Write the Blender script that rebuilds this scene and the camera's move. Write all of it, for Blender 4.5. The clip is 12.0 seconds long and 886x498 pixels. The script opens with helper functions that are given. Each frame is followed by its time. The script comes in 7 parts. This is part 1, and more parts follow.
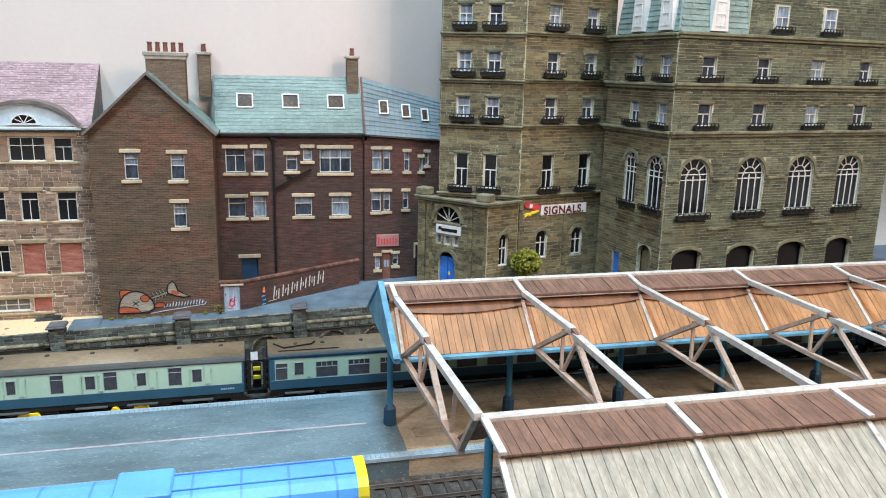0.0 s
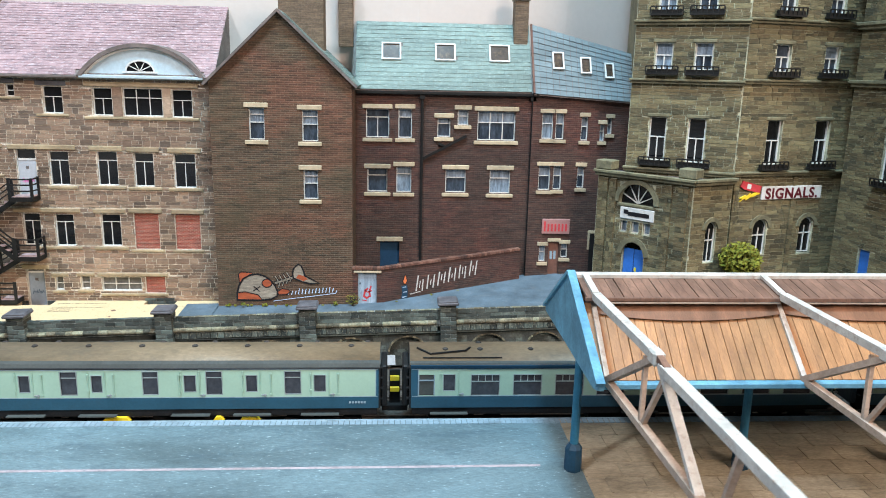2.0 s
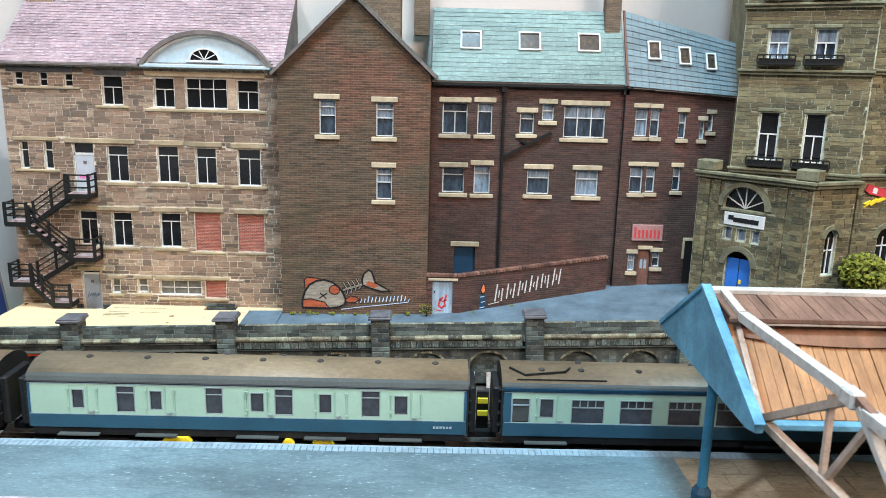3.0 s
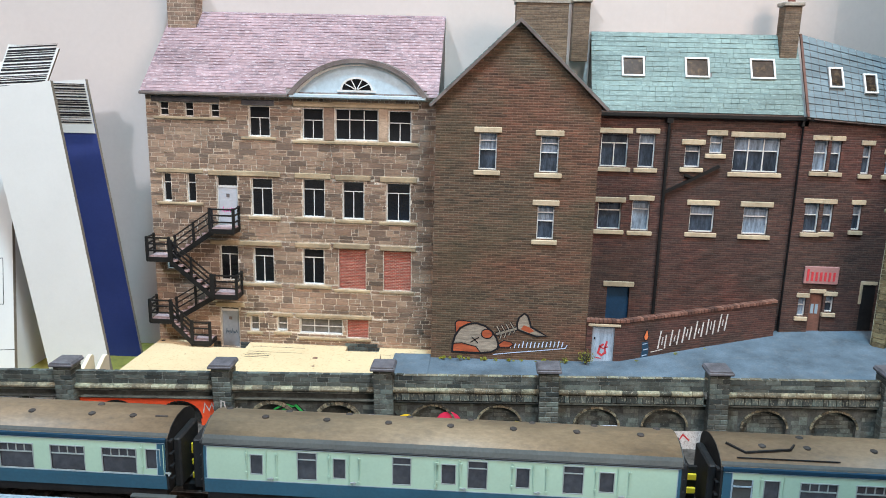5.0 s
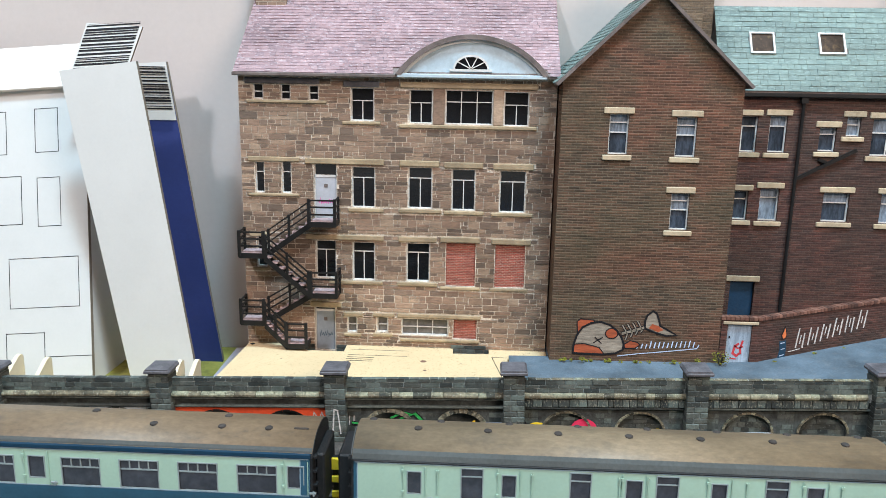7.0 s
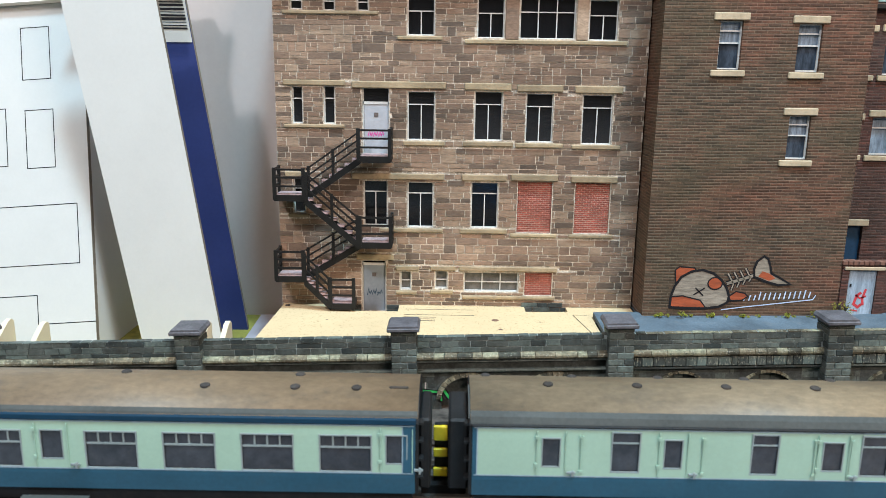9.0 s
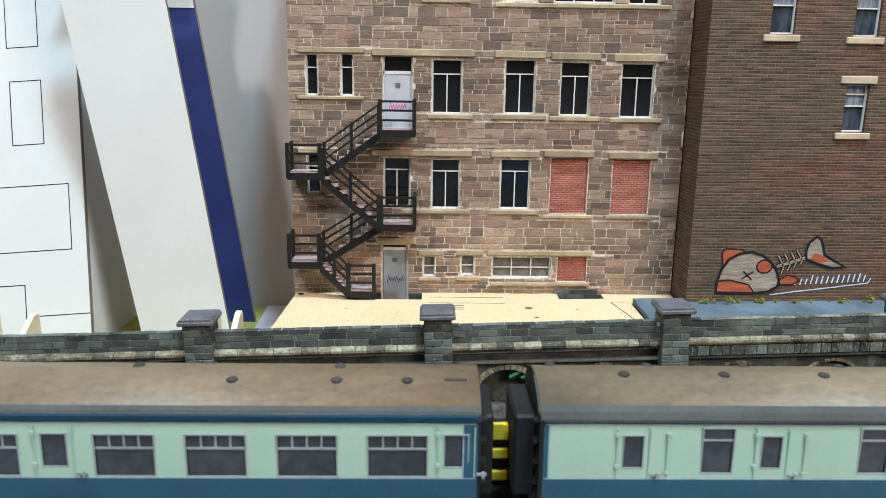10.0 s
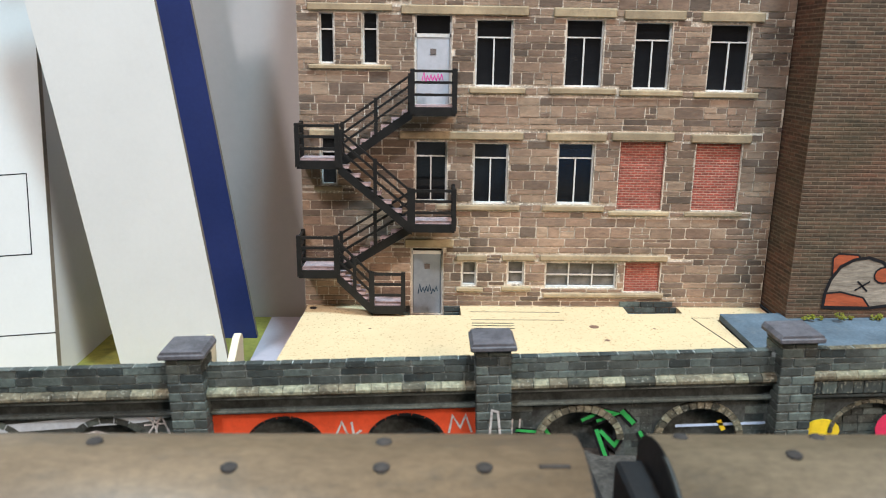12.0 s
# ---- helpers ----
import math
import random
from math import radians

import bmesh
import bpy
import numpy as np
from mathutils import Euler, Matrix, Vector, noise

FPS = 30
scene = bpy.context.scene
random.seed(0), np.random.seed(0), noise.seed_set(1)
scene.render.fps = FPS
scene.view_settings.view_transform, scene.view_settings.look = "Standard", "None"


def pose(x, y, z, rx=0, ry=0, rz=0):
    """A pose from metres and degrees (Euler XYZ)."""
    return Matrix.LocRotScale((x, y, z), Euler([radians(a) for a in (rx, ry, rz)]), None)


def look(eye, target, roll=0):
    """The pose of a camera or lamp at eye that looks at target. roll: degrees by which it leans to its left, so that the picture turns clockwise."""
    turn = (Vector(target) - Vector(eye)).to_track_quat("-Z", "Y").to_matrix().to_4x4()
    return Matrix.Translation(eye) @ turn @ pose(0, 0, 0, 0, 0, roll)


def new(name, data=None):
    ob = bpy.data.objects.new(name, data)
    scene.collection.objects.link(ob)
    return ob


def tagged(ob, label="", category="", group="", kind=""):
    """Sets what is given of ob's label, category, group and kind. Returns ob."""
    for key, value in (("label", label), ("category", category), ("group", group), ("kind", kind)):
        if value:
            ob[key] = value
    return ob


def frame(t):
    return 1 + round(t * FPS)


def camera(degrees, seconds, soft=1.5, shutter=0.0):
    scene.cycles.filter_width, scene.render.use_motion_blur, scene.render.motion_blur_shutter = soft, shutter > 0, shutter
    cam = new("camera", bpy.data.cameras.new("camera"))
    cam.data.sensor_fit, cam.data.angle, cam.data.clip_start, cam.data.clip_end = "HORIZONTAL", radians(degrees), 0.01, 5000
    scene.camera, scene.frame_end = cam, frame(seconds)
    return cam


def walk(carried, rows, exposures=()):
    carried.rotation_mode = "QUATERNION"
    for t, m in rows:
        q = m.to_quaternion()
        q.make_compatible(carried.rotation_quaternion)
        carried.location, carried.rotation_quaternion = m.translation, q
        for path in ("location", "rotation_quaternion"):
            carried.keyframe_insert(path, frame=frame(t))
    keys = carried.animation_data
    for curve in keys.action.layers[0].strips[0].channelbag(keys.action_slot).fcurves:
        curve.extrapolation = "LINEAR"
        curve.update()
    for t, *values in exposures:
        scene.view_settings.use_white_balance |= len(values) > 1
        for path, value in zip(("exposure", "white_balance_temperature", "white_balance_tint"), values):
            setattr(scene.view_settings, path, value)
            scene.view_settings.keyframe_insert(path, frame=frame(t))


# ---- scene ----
# A model railway in 1:148. The plan is written in metres of the full-size prototype and
# brought to the true size of the model by S.
S = 1.0 / 148.0
cam = camera(60.6, 12.0, soft=0.5)
PATH = [
    (0, (-1.172, 3.159, 20.014), (3.56, 22.05, 15.42), 1.4),
    (0.5, (-0.826, 6.258, 19.201), (2.95, 25.33, 14.52), 1.4),
    (1, (-0.943, 9.099, 18.337), (1.98, 28.31, 13.60), 1.4),
    (1.5, (-1.245, 11.784, 17.414), (0.87, 31.09, 12.66), 1.4),
    (2, (-1.625, 14.205, 16.249), (-0.31, 33.62, 11.68), 1.3),
    (2.5, (-2.318, 16.398, 15.427), (-1.68, 35.89, 10.99), 1.3),
    (3, (-3.582, 18.101, 15.372), (-3.40, 37.59, 10.90), 1.4),
    (3.5, (-5.144, 19.412, 15.591), (-5.31, 38.90, 11.10), 1.6),
    (5.5, (-11.050, 21.412, 16.780), (-12.23, 40.88, 12.37), 1.2),
    (6, (-12.632, 21.971, 16.544), (-13.82, 41.45, 12.17), 1.1),
    (6.5, (-14.284, 22.709, 16.087), (-15.34, 42.20, 11.71), 1.0),
    (7, (-15.715, 23.716, 15.403), (-16.65, 43.21, 11.01), 1.0),
    (9, (-20.276, 28.552, 11.807), (-20.39, 48.04, 7.32), 0.8),
    (9.5, (-21.199, 29.783, 11.146), (-21.07, 49.26, 6.62), 0.8),
    (10, (-22.162, 30.874, 10.658), (-21.74, 50.34, 6.11), 0.8),
    (10.5, (-22.991, 31.909, 10.505), (-22.29, 51.34, 5.81), 0.9),
    (11, (-23.322, 33.369, 10.446), (-22.61, 52.75, 5.56), 0.9),
    (11.5, (-23.447, 34.924, 10.241), (-22.84, 54.29, 5.29), 0.8),
    (12, (-23.532, 36.391, 10.057), (-23.06, 55.76, 5.08), 0.8),
]
walk(cam, [(t, look(Vector(eye) * S, Vector(target) * S, roll)) for t, eye, target, roll in PATH],
     exposures=((0, 0.1, 6620, 18), (2, 0.25, 6540, 15), (3.5, 0.35, 6530, 14.5), (5.5, 0.08, 6650, 19), (9, 0.1, 6640, 16), (12, 0.1, 6820, 18.5)))
cam.data.dof.use_dof = True
cam.data.dof.focus_distance = 0.22
cam.data.dof.aperture_fstop = 50.0

# ---- light ----
world = bpy.data.worlds.new("room_air")
scene.world = world
world.use_nodes = True
world.node_tree.nodes["Background"].inputs[0].default_value = (0.97, 0.95, 0.92, 1)
world.node_tree.nodes["Background"].inputs[1].default_value = 0.2
scene.view_settings.exposure = 0.0


def lamp(name, eye, target, power, colour, sx, sy):
    """A rectangular lamp or unseen fill for the railway room; places in plan metres, sizes in true metres."""
    data = bpy.data.lights.new(name, "AREA")
    data.shape, data.size, data.size_y = "RECTANGLE", sx, sy
    data.energy, data.color = power, colour
    ob = new(name, data)
    ob.matrix_world = look(Vector(eye) * S, Vector(target) * S)
    return ob


lamp("lamp_over_station", (1, 14, 150), (-8, 46, 0), 12.5, (0.44, 0.80, 1.0), 0.12, 0.12)
lamp("lamp_front_left", (-80, -30, 120), (-12, 58, 8), 5.3, (0.86, 0.93, 1.0), 0.06, 0.06)
lamp("lamp_front_right", (72, -40, 74), (14, 60, 6), 5.2, (1.0, 0.83, 0.68), 0.4, 0.16)
# Soft overhead fill, not a known fitting, added to lift the dark parts.
lamp("unseen_fill_above", (0, -40, 222), (0, -20, 0), 12.0, (1.0, 0.87, 0.75), 1.4, 0.9)

# ---- materials ----
MATS = {}


def nodes_of(name):
    m = bpy.data.materials.new(name)
    m.use_nodes = True
    nt = m.node_tree
    return m, nt, nt.nodes["Principled BSDF"]


def link(nt, a, b):
    nt.links.new(a, b)


def ramp(nt, fac, stops):
    r = nt.nodes.new("ShaderNodeValToRGB")
    e = r.color_ramp.elements
    while len(e) < len(stops):
        e.new(0.5)
    for el, (p, c) in zip(e, stops):
        el.position, el.color = p, (*c, 1) if len(c) == 3 else c
    link(nt, fac, r.inputs[0])
    return r.outputs[0]


def place_vector(nt, flat=False, stretch=(1, 1, 1)):
    """Position in plan metres; flat: wall coordinates (along, up)."""
    g = nt.nodes.new("ShaderNodeNewGeometry")
    m = nt.nodes.new("ShaderNodeMapping")
    m.inputs["Scale"].default_value = tuple(k / S for k in stretch)
    link(nt, g.outputs["Position"], m.inputs["Vector"])
    if not flat:
        return m.outputs[0]
    s = nt.nodes.new("ShaderNodeSeparateXYZ")
    link(nt, m.outputs[0], s.inputs[0])
    add = nt.nodes.new("ShaderNodeMath")
    add.operation = "ADD"
    link(nt, s.outputs[0], add.inputs[0])
    link(nt, s.outputs[1], add.inputs[1])
    c = nt.nodes.new("ShaderNodeCombineXYZ")
    link(nt, add.outputs[0], c.inputs[0])
    link(nt, s.outputs[2], c.inputs[1])
    return c.outputs[0]


def noise_tex(nt, vec, scale, detail=4, rough=0.6):
    n = nt.nodes.new("ShaderNodeTexNoise")
    n.inputs["Scale"].default_value = scale
    n.inputs["Detail"].default_value = detail
    n.inputs["Roughness"].default_value = rough
    link(nt, vec, n.inputs["Vector"])
    return n.outputs["Fac"]


def mix(nt, fac, a, b, mode="MIX"):
    m = nt.nodes.new("ShaderNodeMix")
    m.data_type, m.blend_type = "RGBA", mode
    for sock, v in ((m.inputs[0], fac), (m.inputs[6], a), (m.inputs[7], b)):
        if isinstance(v, (int, float)):
            sock.default_value = v
        elif isinstance(v, tuple):
            sock.default_value = (*v, 1) if len(v) == 3 else v
        else:
            link(nt, v, sock)
    return m.outputs[2]


def bump(nt, bsdf, height, strength=0.5, dist=0.03):
    b = nt.nodes.new("ShaderNodeBump")
    b.inputs["Strength"].default_value = strength
    b.inputs["Distance"].default_value = dist * S
    link(nt, height, b.inputs["Height"])
    link(nt, b.outputs[0], bsdf.inputs["Normal"])


def paint(name, colour, rough=0.6, vary=0.25, big=0.6, fine=9.0, dirt=(0.08, 0.07, 0.06), dirty=0.15, metal=0.0, relief=0.25, stretch=(1, 1, 1), spec=0.3, pieces=0.0, fleck=0.0, fleck_colour=None, rare=0.56):
    """A worn surface: base colour with large patches, fine grain, some dirt and a slight relief."""
    m, nt, b = nodes_of(name)
    v = place_vector(nt, stretch=stretch)
    n1, n2 = noise_tex(nt, v, big, 5), noise_tex(nt, v, fine, 6, 0.7)
    lo = tuple(max(c * (1 - vary), 0) for c in colour)
    hi = tuple(min(c * (1 + vary), 1) for c in colour)
    c = ramp(nt, n1, [(0.3, lo), (0.7, hi)])
    grain = ramp(nt, n2, [(0.25, (1 - vary, 1 - vary, 1 - vary)), (0.75, (1 + vary * 0.4,) * 3)])
    c = mix(nt, 1.0, c, grain, "MULTIPLY")
    if pieces:
        oi = nt.nodes.new("ShaderNodeObjectInfo")
        gi = nt.nodes.new("ShaderNodeNewGeometry")
        su = nt.nodes.new("ShaderNodeMath")
        su.operation = "ADD"
        link(nt, oi.outputs["Random"], su.inputs[0])
        link(nt, gi.outputs["Random Per Island"], su.inputs[1])
        fr = nt.nodes.new("ShaderNodeMath")
        fr.operation = "FRACT"
        link(nt, su.outputs[0], fr.inputs[0])
        tone = ramp(nt, fr.outputs[0], [(0.0, (1 - pieces,) * 3), (0.5, (1, 1 - pieces * 0.25, 1 - pieces * 0.4)), (1.0, (1 + pieces * 0.6, 1 + pieces * 0.5, 1 + pieces * 0.3))])
        c = mix(nt, 1.0, c, tone, "MULTIPLY")
    if dirty:
        n3 = noise_tex(nt, v, big * 3.1, 8, 0.75)
        mask = ramp(nt, n3, [(0.52, (0, 0, 0)), (0.72, (dirty, dirty, dirty))])
        c = mix(nt, mask, c, dirt)
    if fleck:
        n4 = noise_tex(nt, v, 14.0, 3, 0.5)
        c = mix(nt, ramp(nt, n4, [(rare, (0, 0, 0)), (rare + 0.06, (fleck,) * 3)]), c, fleck_colour or dirt)
    link(nt, c, b.inputs["Base Color"])
    b.inputs["Roughness"].default_value = rough
    b.inputs["Metallic"].default_value = metal
    b.inputs["Specular IOR Level"].default_value = spec
    if relief:
        bump(nt, b, n2, relief)
    MATS[name] = m
    return m


def brickwork(name, c1, c2, mortar, w=0.34, h=0.12, stain=(0.05, 0.05, 0.03), big=0.35, warm=None, joint=0.02):
    """Courses of brick with streaky tone, large weathered patches and, with warm, redder stretches."""
    m, nt, b = nodes_of(name)
    v = place_vector(nt, flat=True)
    t = nt.nodes.new("ShaderNodeTexBrick")
    t.inputs["Scale"].default_value = 1.0
    t.inputs["Brick Width"].default_value, t.inputs["Row Height"].default_value = w, h
    t.inputs["Mortar Size"].default_value, t.inputs["Mortar Smooth"].default_value = joint, 0.5
    t.inputs["Color1"].default_value, t.inputs["Color2"].default_value, t.inputs["Mortar"].default_value = (*c1, 1), (*c2, 1), (*mortar, 1)
    link(nt, v, t.inputs["Vector"])
    p = place_vector(nt)
    n1 = noise_tex(nt, p, big, 6, 0.65)
    n2 = noise_tex(nt, place_vector(nt, stretch=(0.35, 0.35, 2.2)), 2.6, 6, 0.75)
    n3 = noise_tex(nt, p, 9.0, 4, 0.7)
    c = t.outputs["Color"]
    if warm:
        n4 = noise_tex(nt, place_vector(nt, stretch=(1, 1, 1.6)), 0.21, 4, 0.6)
        c = mix(nt, ramp(nt, n4, [(0.42, (0, 0, 0)), (0.62, (0.6, 0.6, 0.6))]), c, mix(nt, 1.0, c, warm, "MULTIPLY"))
    c = mix(nt, ramp(nt, n1, [(0.46, (0, 0, 0)), (0.66, (0.62, 0.62, 0.62))]), c, stain)
    c = mix(nt, 1.0, c, ramp(nt, n2, [(0.28, (0.55, 0.55, 0.55)), (0.74, (1.5, 1.42, 1.34))]), "MULTIPLY")
    c = mix(nt, 1.0, c, ramp(nt, n3, [(0.3, (0.75, 0.75, 0.75)), (0.7, (1.2, 1.2, 1.2))]), "MULTIPLY")
    link(nt, c, b.inputs["Base Color"])
    b.inputs["Roughness"].default_value = 0.75
    b.inputs["Specular IOR Level"].default_value = 0.25
    inv = nt.nodes.new("ShaderNodeMath")
    inv.operation = "SUBTRACT"
    inv.inputs[0].default_value = 1.0
    link(nt, t.outputs["Fac"], inv.inputs[1])
    bump(nt, b, inv.outputs[0], 0.8, 0.04)
    MATS[name] = m
    return m


STONE = paint("sandstone_blocks", (0.305, 0.228, 0.176), 0.8, 0.42, 0.32, 8.0, (0.065, 0.055, 0.045), 0.8, relief=0.6, pieces=0.5, fleck=0.3, fleck_colour=(0.12, 0.09, 0.07), rare=0.57, stretch=(0.6, 0.6, 1.5))
CHIMNEYSTONE = brickwork("coursed_chimney_stone", (0.32, 0.225, 0.17), (0.19, 0.14, 0.11), (0.52, 0.44, 0.36), 0.46, 0.23, stain=(0.12, 0.10, 0.08))
MORTAR = paint("pale_mortar", (0.60, 0.515, 0.42), 0.9, 0.45, 0.7, 7, (0.08, 0.065, 0.05), 0.9, fleck=0.8, fleck_colour=(0.8, 0.75, 0.66), rare=0.55)
DRESSED = paint("dressed_buff_stone", (0.385, 0.305, 0.20), 0.75, 0.25, 0.9, 6.0, (0.15, 0.12, 0.085), 0.65, relief=0.3, pieces=0.18)
DRESSED_PALE = paint("pale_dressed_stone", (0.50, 0.42, 0.295), 0.7, 0.2, 0.9, 6.0, (0.2, 0.155, 0.10), 0.6, pieces=0.16)
WALLSTONE = paint("dark_wall_stone", (0.092, 0.122, 0.122), 0.7, 0.5, 0.8, 8.0, (0.044, 0.038, 0.027), 0.8, relief=0.6, pieces=0.6, fleck=0.35, fleck_colour=(0.34, 0.38, 0.35), rare=0.635)
# Dark stone tone that also carries the shade under the string course.
WALLFACE = paint("shade_toned_wall_face", (0.078, 0.09, 0.086), 0.8, 0.6, 1.2, 8, (0.025, 0.025, 0.022), 0.6, relief=0.5)
WALLMORTAR = paint("grey_green_joint", (0.35, 0.385, 0.37), 0.9, 0.5, 1.0, 9, (0.045, 0.055, 0.055), 0.9)
MOULDING = paint("weathered_string_course", (0.205, 0.215, 0.165), 0.75, 0.6, 2.2, 7.0, (0.028, 0.04, 0.036), 1.0, relief=0.6, pieces=0.75, fleck=0.4, fleck_colour=(0.5, 0.48, 0.4), rare=0.6)
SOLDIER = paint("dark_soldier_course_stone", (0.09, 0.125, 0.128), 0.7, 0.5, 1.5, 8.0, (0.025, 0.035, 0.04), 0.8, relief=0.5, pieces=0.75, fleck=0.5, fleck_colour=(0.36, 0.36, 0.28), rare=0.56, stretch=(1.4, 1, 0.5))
CAPSTONE = paint("slate_grey_capstone", (0.118, 0.115, 0.128), 0.55, 0.4, 1.6, 8.0, (0.05, 0.055, 0.055), 0.6, relief=0.4)
CAPPALE = paint("pale_chimney_cap", (0.38, 0.345, 0.29), 0.75, 0.3, 1.2, 8.0, (0.12, 0.1, 0.08), 0.6)
BROWNBRICK = brickwork("brown_brick", (0.135, 0.083, 0.056), (0.064, 0.048, 0.035), (0.14, 0.114, 0.082), 0.5, 0.125, stain=(0.074, 0.068, 0.042), big=0.16, warm=(1.45, 0.88, 0.84), joint=0.026)
CHIMNEYBRICK = brickwork("grey_brown_chimney_brick", (0.185, 0.135, 0.095), (0.125, 0.096, 0.072), (0.165, 0.13, 0.1), 0.36, 0.118, stain=(0.16, 0.13, 0.09))
REDBRICK = brickwork("dark_red_brick", (0.112, 0.056, 0.046), (0.056, 0.036, 0.033), (0.098, 0.069, 0.058), 0.5, 0.125, stain=(0.046, 0.037, 0.033), big=0.2, warm=(1.3, 0.88, 0.88), joint=0.024)
INFILL = brickwork("red_infill_brick", (0.40, 0.09, 0.065), (0.24, 0.065, 0.05), (0.44, 0.25, 0.20), 0.23, 0.085, (0.28, 0.09, 0.07))
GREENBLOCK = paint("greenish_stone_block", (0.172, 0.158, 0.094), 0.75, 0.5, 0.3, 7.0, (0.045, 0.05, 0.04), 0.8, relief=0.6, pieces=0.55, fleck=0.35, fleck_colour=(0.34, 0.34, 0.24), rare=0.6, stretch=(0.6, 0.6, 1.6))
# Hotel side's stone again, with the front's dimmer bluish light put into the colour.
HOTELBLOCK = paint("front_shade_stone_block", (0.108, 0.128, 0.092), 0.75, 0.5, 0.22, 7.0, (0.06, 0.085, 0.075), 0.75, relief=0.6, pieces=0.5, fleck=0.4, fleck_colour=(0.3, 0.34, 0.27), rare=0.6, stretch=(0.6, 0.6, 1.6))
GREENJOINT = paint("pale_greenish_joint", (0.46, 0.46, 0.34), 0.9, 0.5, 0.6, 9, (0.05, 0.055, 0.042), 1.0)
GREENTRIM = paint("greenish_trim_stone", (0.19, 0.178, 0.112), 0.75, 0.45, 0.9, 6.0, (0.05, 0.052, 0.04), 0.7, relief=0.5)
PURPLE = paint("purple_slate", (0.325, 0.228, 0.248), 0.6, 0.28, 0.7, 9.0, (0.19, 0.125, 0.145), 0.65, pieces=0.2, relief=0.4, stretch=(0.3, 1, 1), fleck=0.45, fleck_colour=(0.60, 0.52, 0.54), rare=0.58)
TEAL = paint("verdigris_slate", (0.175, 0.248, 0.232), 0.6, 0.35, 0.5, 8.0, (0.11, 0.17, 0.165), 0.75, pieces=0.1, relief=0.3, stretch=(0.25, 1, 1.6), fleck=0.3, fleck_colour=(0.40, 0.52, 0.48), rare=0.58)
BLUESLATE = paint("blue_slate", (0.15, 0.20, 0.222), 0.6, 0.28, 0.6, 8.0, (0.09, 0.13, 0.15), 0.65, pieces=0.12, stretch=(0.3, 0.3, 1.6))
LEAD = paint("grey_lead_edge", (0.175, 0.145, 0.135), 0.65, 0.35, 1.0, 6, (0.07, 0.06, 0.05), 0.6)
WHITE = paint("white_frame_paint", (0.66, 0.66, 0.64), 0.5, 0.1, 1, 8, dirty=0.2)
PALEBLUE = paint("pale_blue_paint", (0.46, 0.57, 0.63), 0.6, 0.15, 0.8, 6, (0.30, 0.34, 0.36), 0.3)
GLASS = paint("black_backed_glazing", (0.008, 0.009, 0.011), 0.12, 0.2, 1, 4, dirty=0, relief=0, spec=0.5)
# Pale grey stands for the reflection in the ground-floor panes.
PALEGLASS = paint("grey_reflection_glazing", (0.16, 0.155, 0.145), 0.3, 0.4, 1.5, 4, (0.04, 0.04, 0.04), 0.5, relief=0)
CURTAIN = paint("blue_grey_curtained_glazing", (0.24, 0.31, 0.39), 0.3, 0.55, 1.5, 4, (0.04, 0.05, 0.06), 0.75, relief=0, stretch=(3, 3, 0.6))
DIMGLASS = paint("dim_blue_grey_glazing", (0.05, 0.066, 0.09), 0.2, 0.6, 1.2, 4, (0.015, 0.018, 0.022), 0.8, relief=0, stretch=(2, 2, 0.6))
DARKBLUE = paint("dark_blue_door_paint", (0.015, 0.05, 0.10), 0.5, 0.2, 1, 8)
BLUEDOOR = paint("bright_blue_door_paint", (0.03, 0.16, 0.55), 0.5, 0.15, 1, 8)
DULLDOOR = paint("dull_blue_grey_steel_door", (0.27, 0.31, 0.35), 0.55, 0.15, 0.7, 6, (0.15, 0.19, 0.22), 0.5)
GREYDOOR = paint("pale_grey_steel_door", (0.44, 0.46, 0.50), 0.55, 0.12, 0.7, 6, (0.28, 0.36, 0.40), 0.4)
BLACKIRON = paint("black_ironwork", (0.012, 0.012, 0.012), 0.5, 0.3, 2, 10, (0.05, 0.04, 0.03), 0.2)
TREAD = paint("pink_grey_chequer_plate", (0.50, 0.36, 0.36), 0.7, 0.35, 3, 14, (0.1, 0.08, 0.08), 0.5)
MDF = paint("bare_cream_board", (0.665, 0.505, 0.30), 0.8, 0.06, 0.35, 30, (0.52, 0.33, 0.17), 0.3, relief=0.08, fleck=0.7, fleck_colour=(0.33, 0.20, 0.10), rare=0.605)
PLY = paint("cream_plywood", (0.70, 0.62, 0.45), 0.8, 0.06, 0.5, 10, dirty=0.05)
LILAC = paint("lilac_grey_card", (0.46, 0.42, 0.46), 0.8, 0.05, 0.5, 8, dirty=0.05)
ROAD = paint("blue_grey_tarmac", (0.102, 0.145, 0.182), 0.75, 0.35, 0.6, 12, (0.20, 0.21, 0.21), 0.4, relief=0.3)
PLATFORM = paint("worn_platform_asphalt", (0.128, 0.19, 0.215), 0.4, 0.45, 0.3, 14, (0.06, 0.095, 0.12), 0.9, relief=0.35, spec=0.45, stretch=(0.35, 1, 1), fleck=0.75, fleck_colour=(0.42, 0.52, 0.56), rare=0.675)
SLABS = paint("brown_platform_paving", (0.40, 0.335, 0.24), 0.6, 0.4, 0.5, 10, (0.11, 0.095, 0.07), 0.75, relief=0.3, stretch=(0.4, 1, 1), pieces=0.08)
EDGE = paint("pale_platform_edge", (0.26, 0.35, 0.41), 0.6, 0.2, 1, 9, dirty=0.4)
LINE = paint("faded_pink_white_line", (0.38, 0.32, 0.34), 0.6, 0.25, 1.5, 8, (0.15, 0.17, 0.19), 0.7)
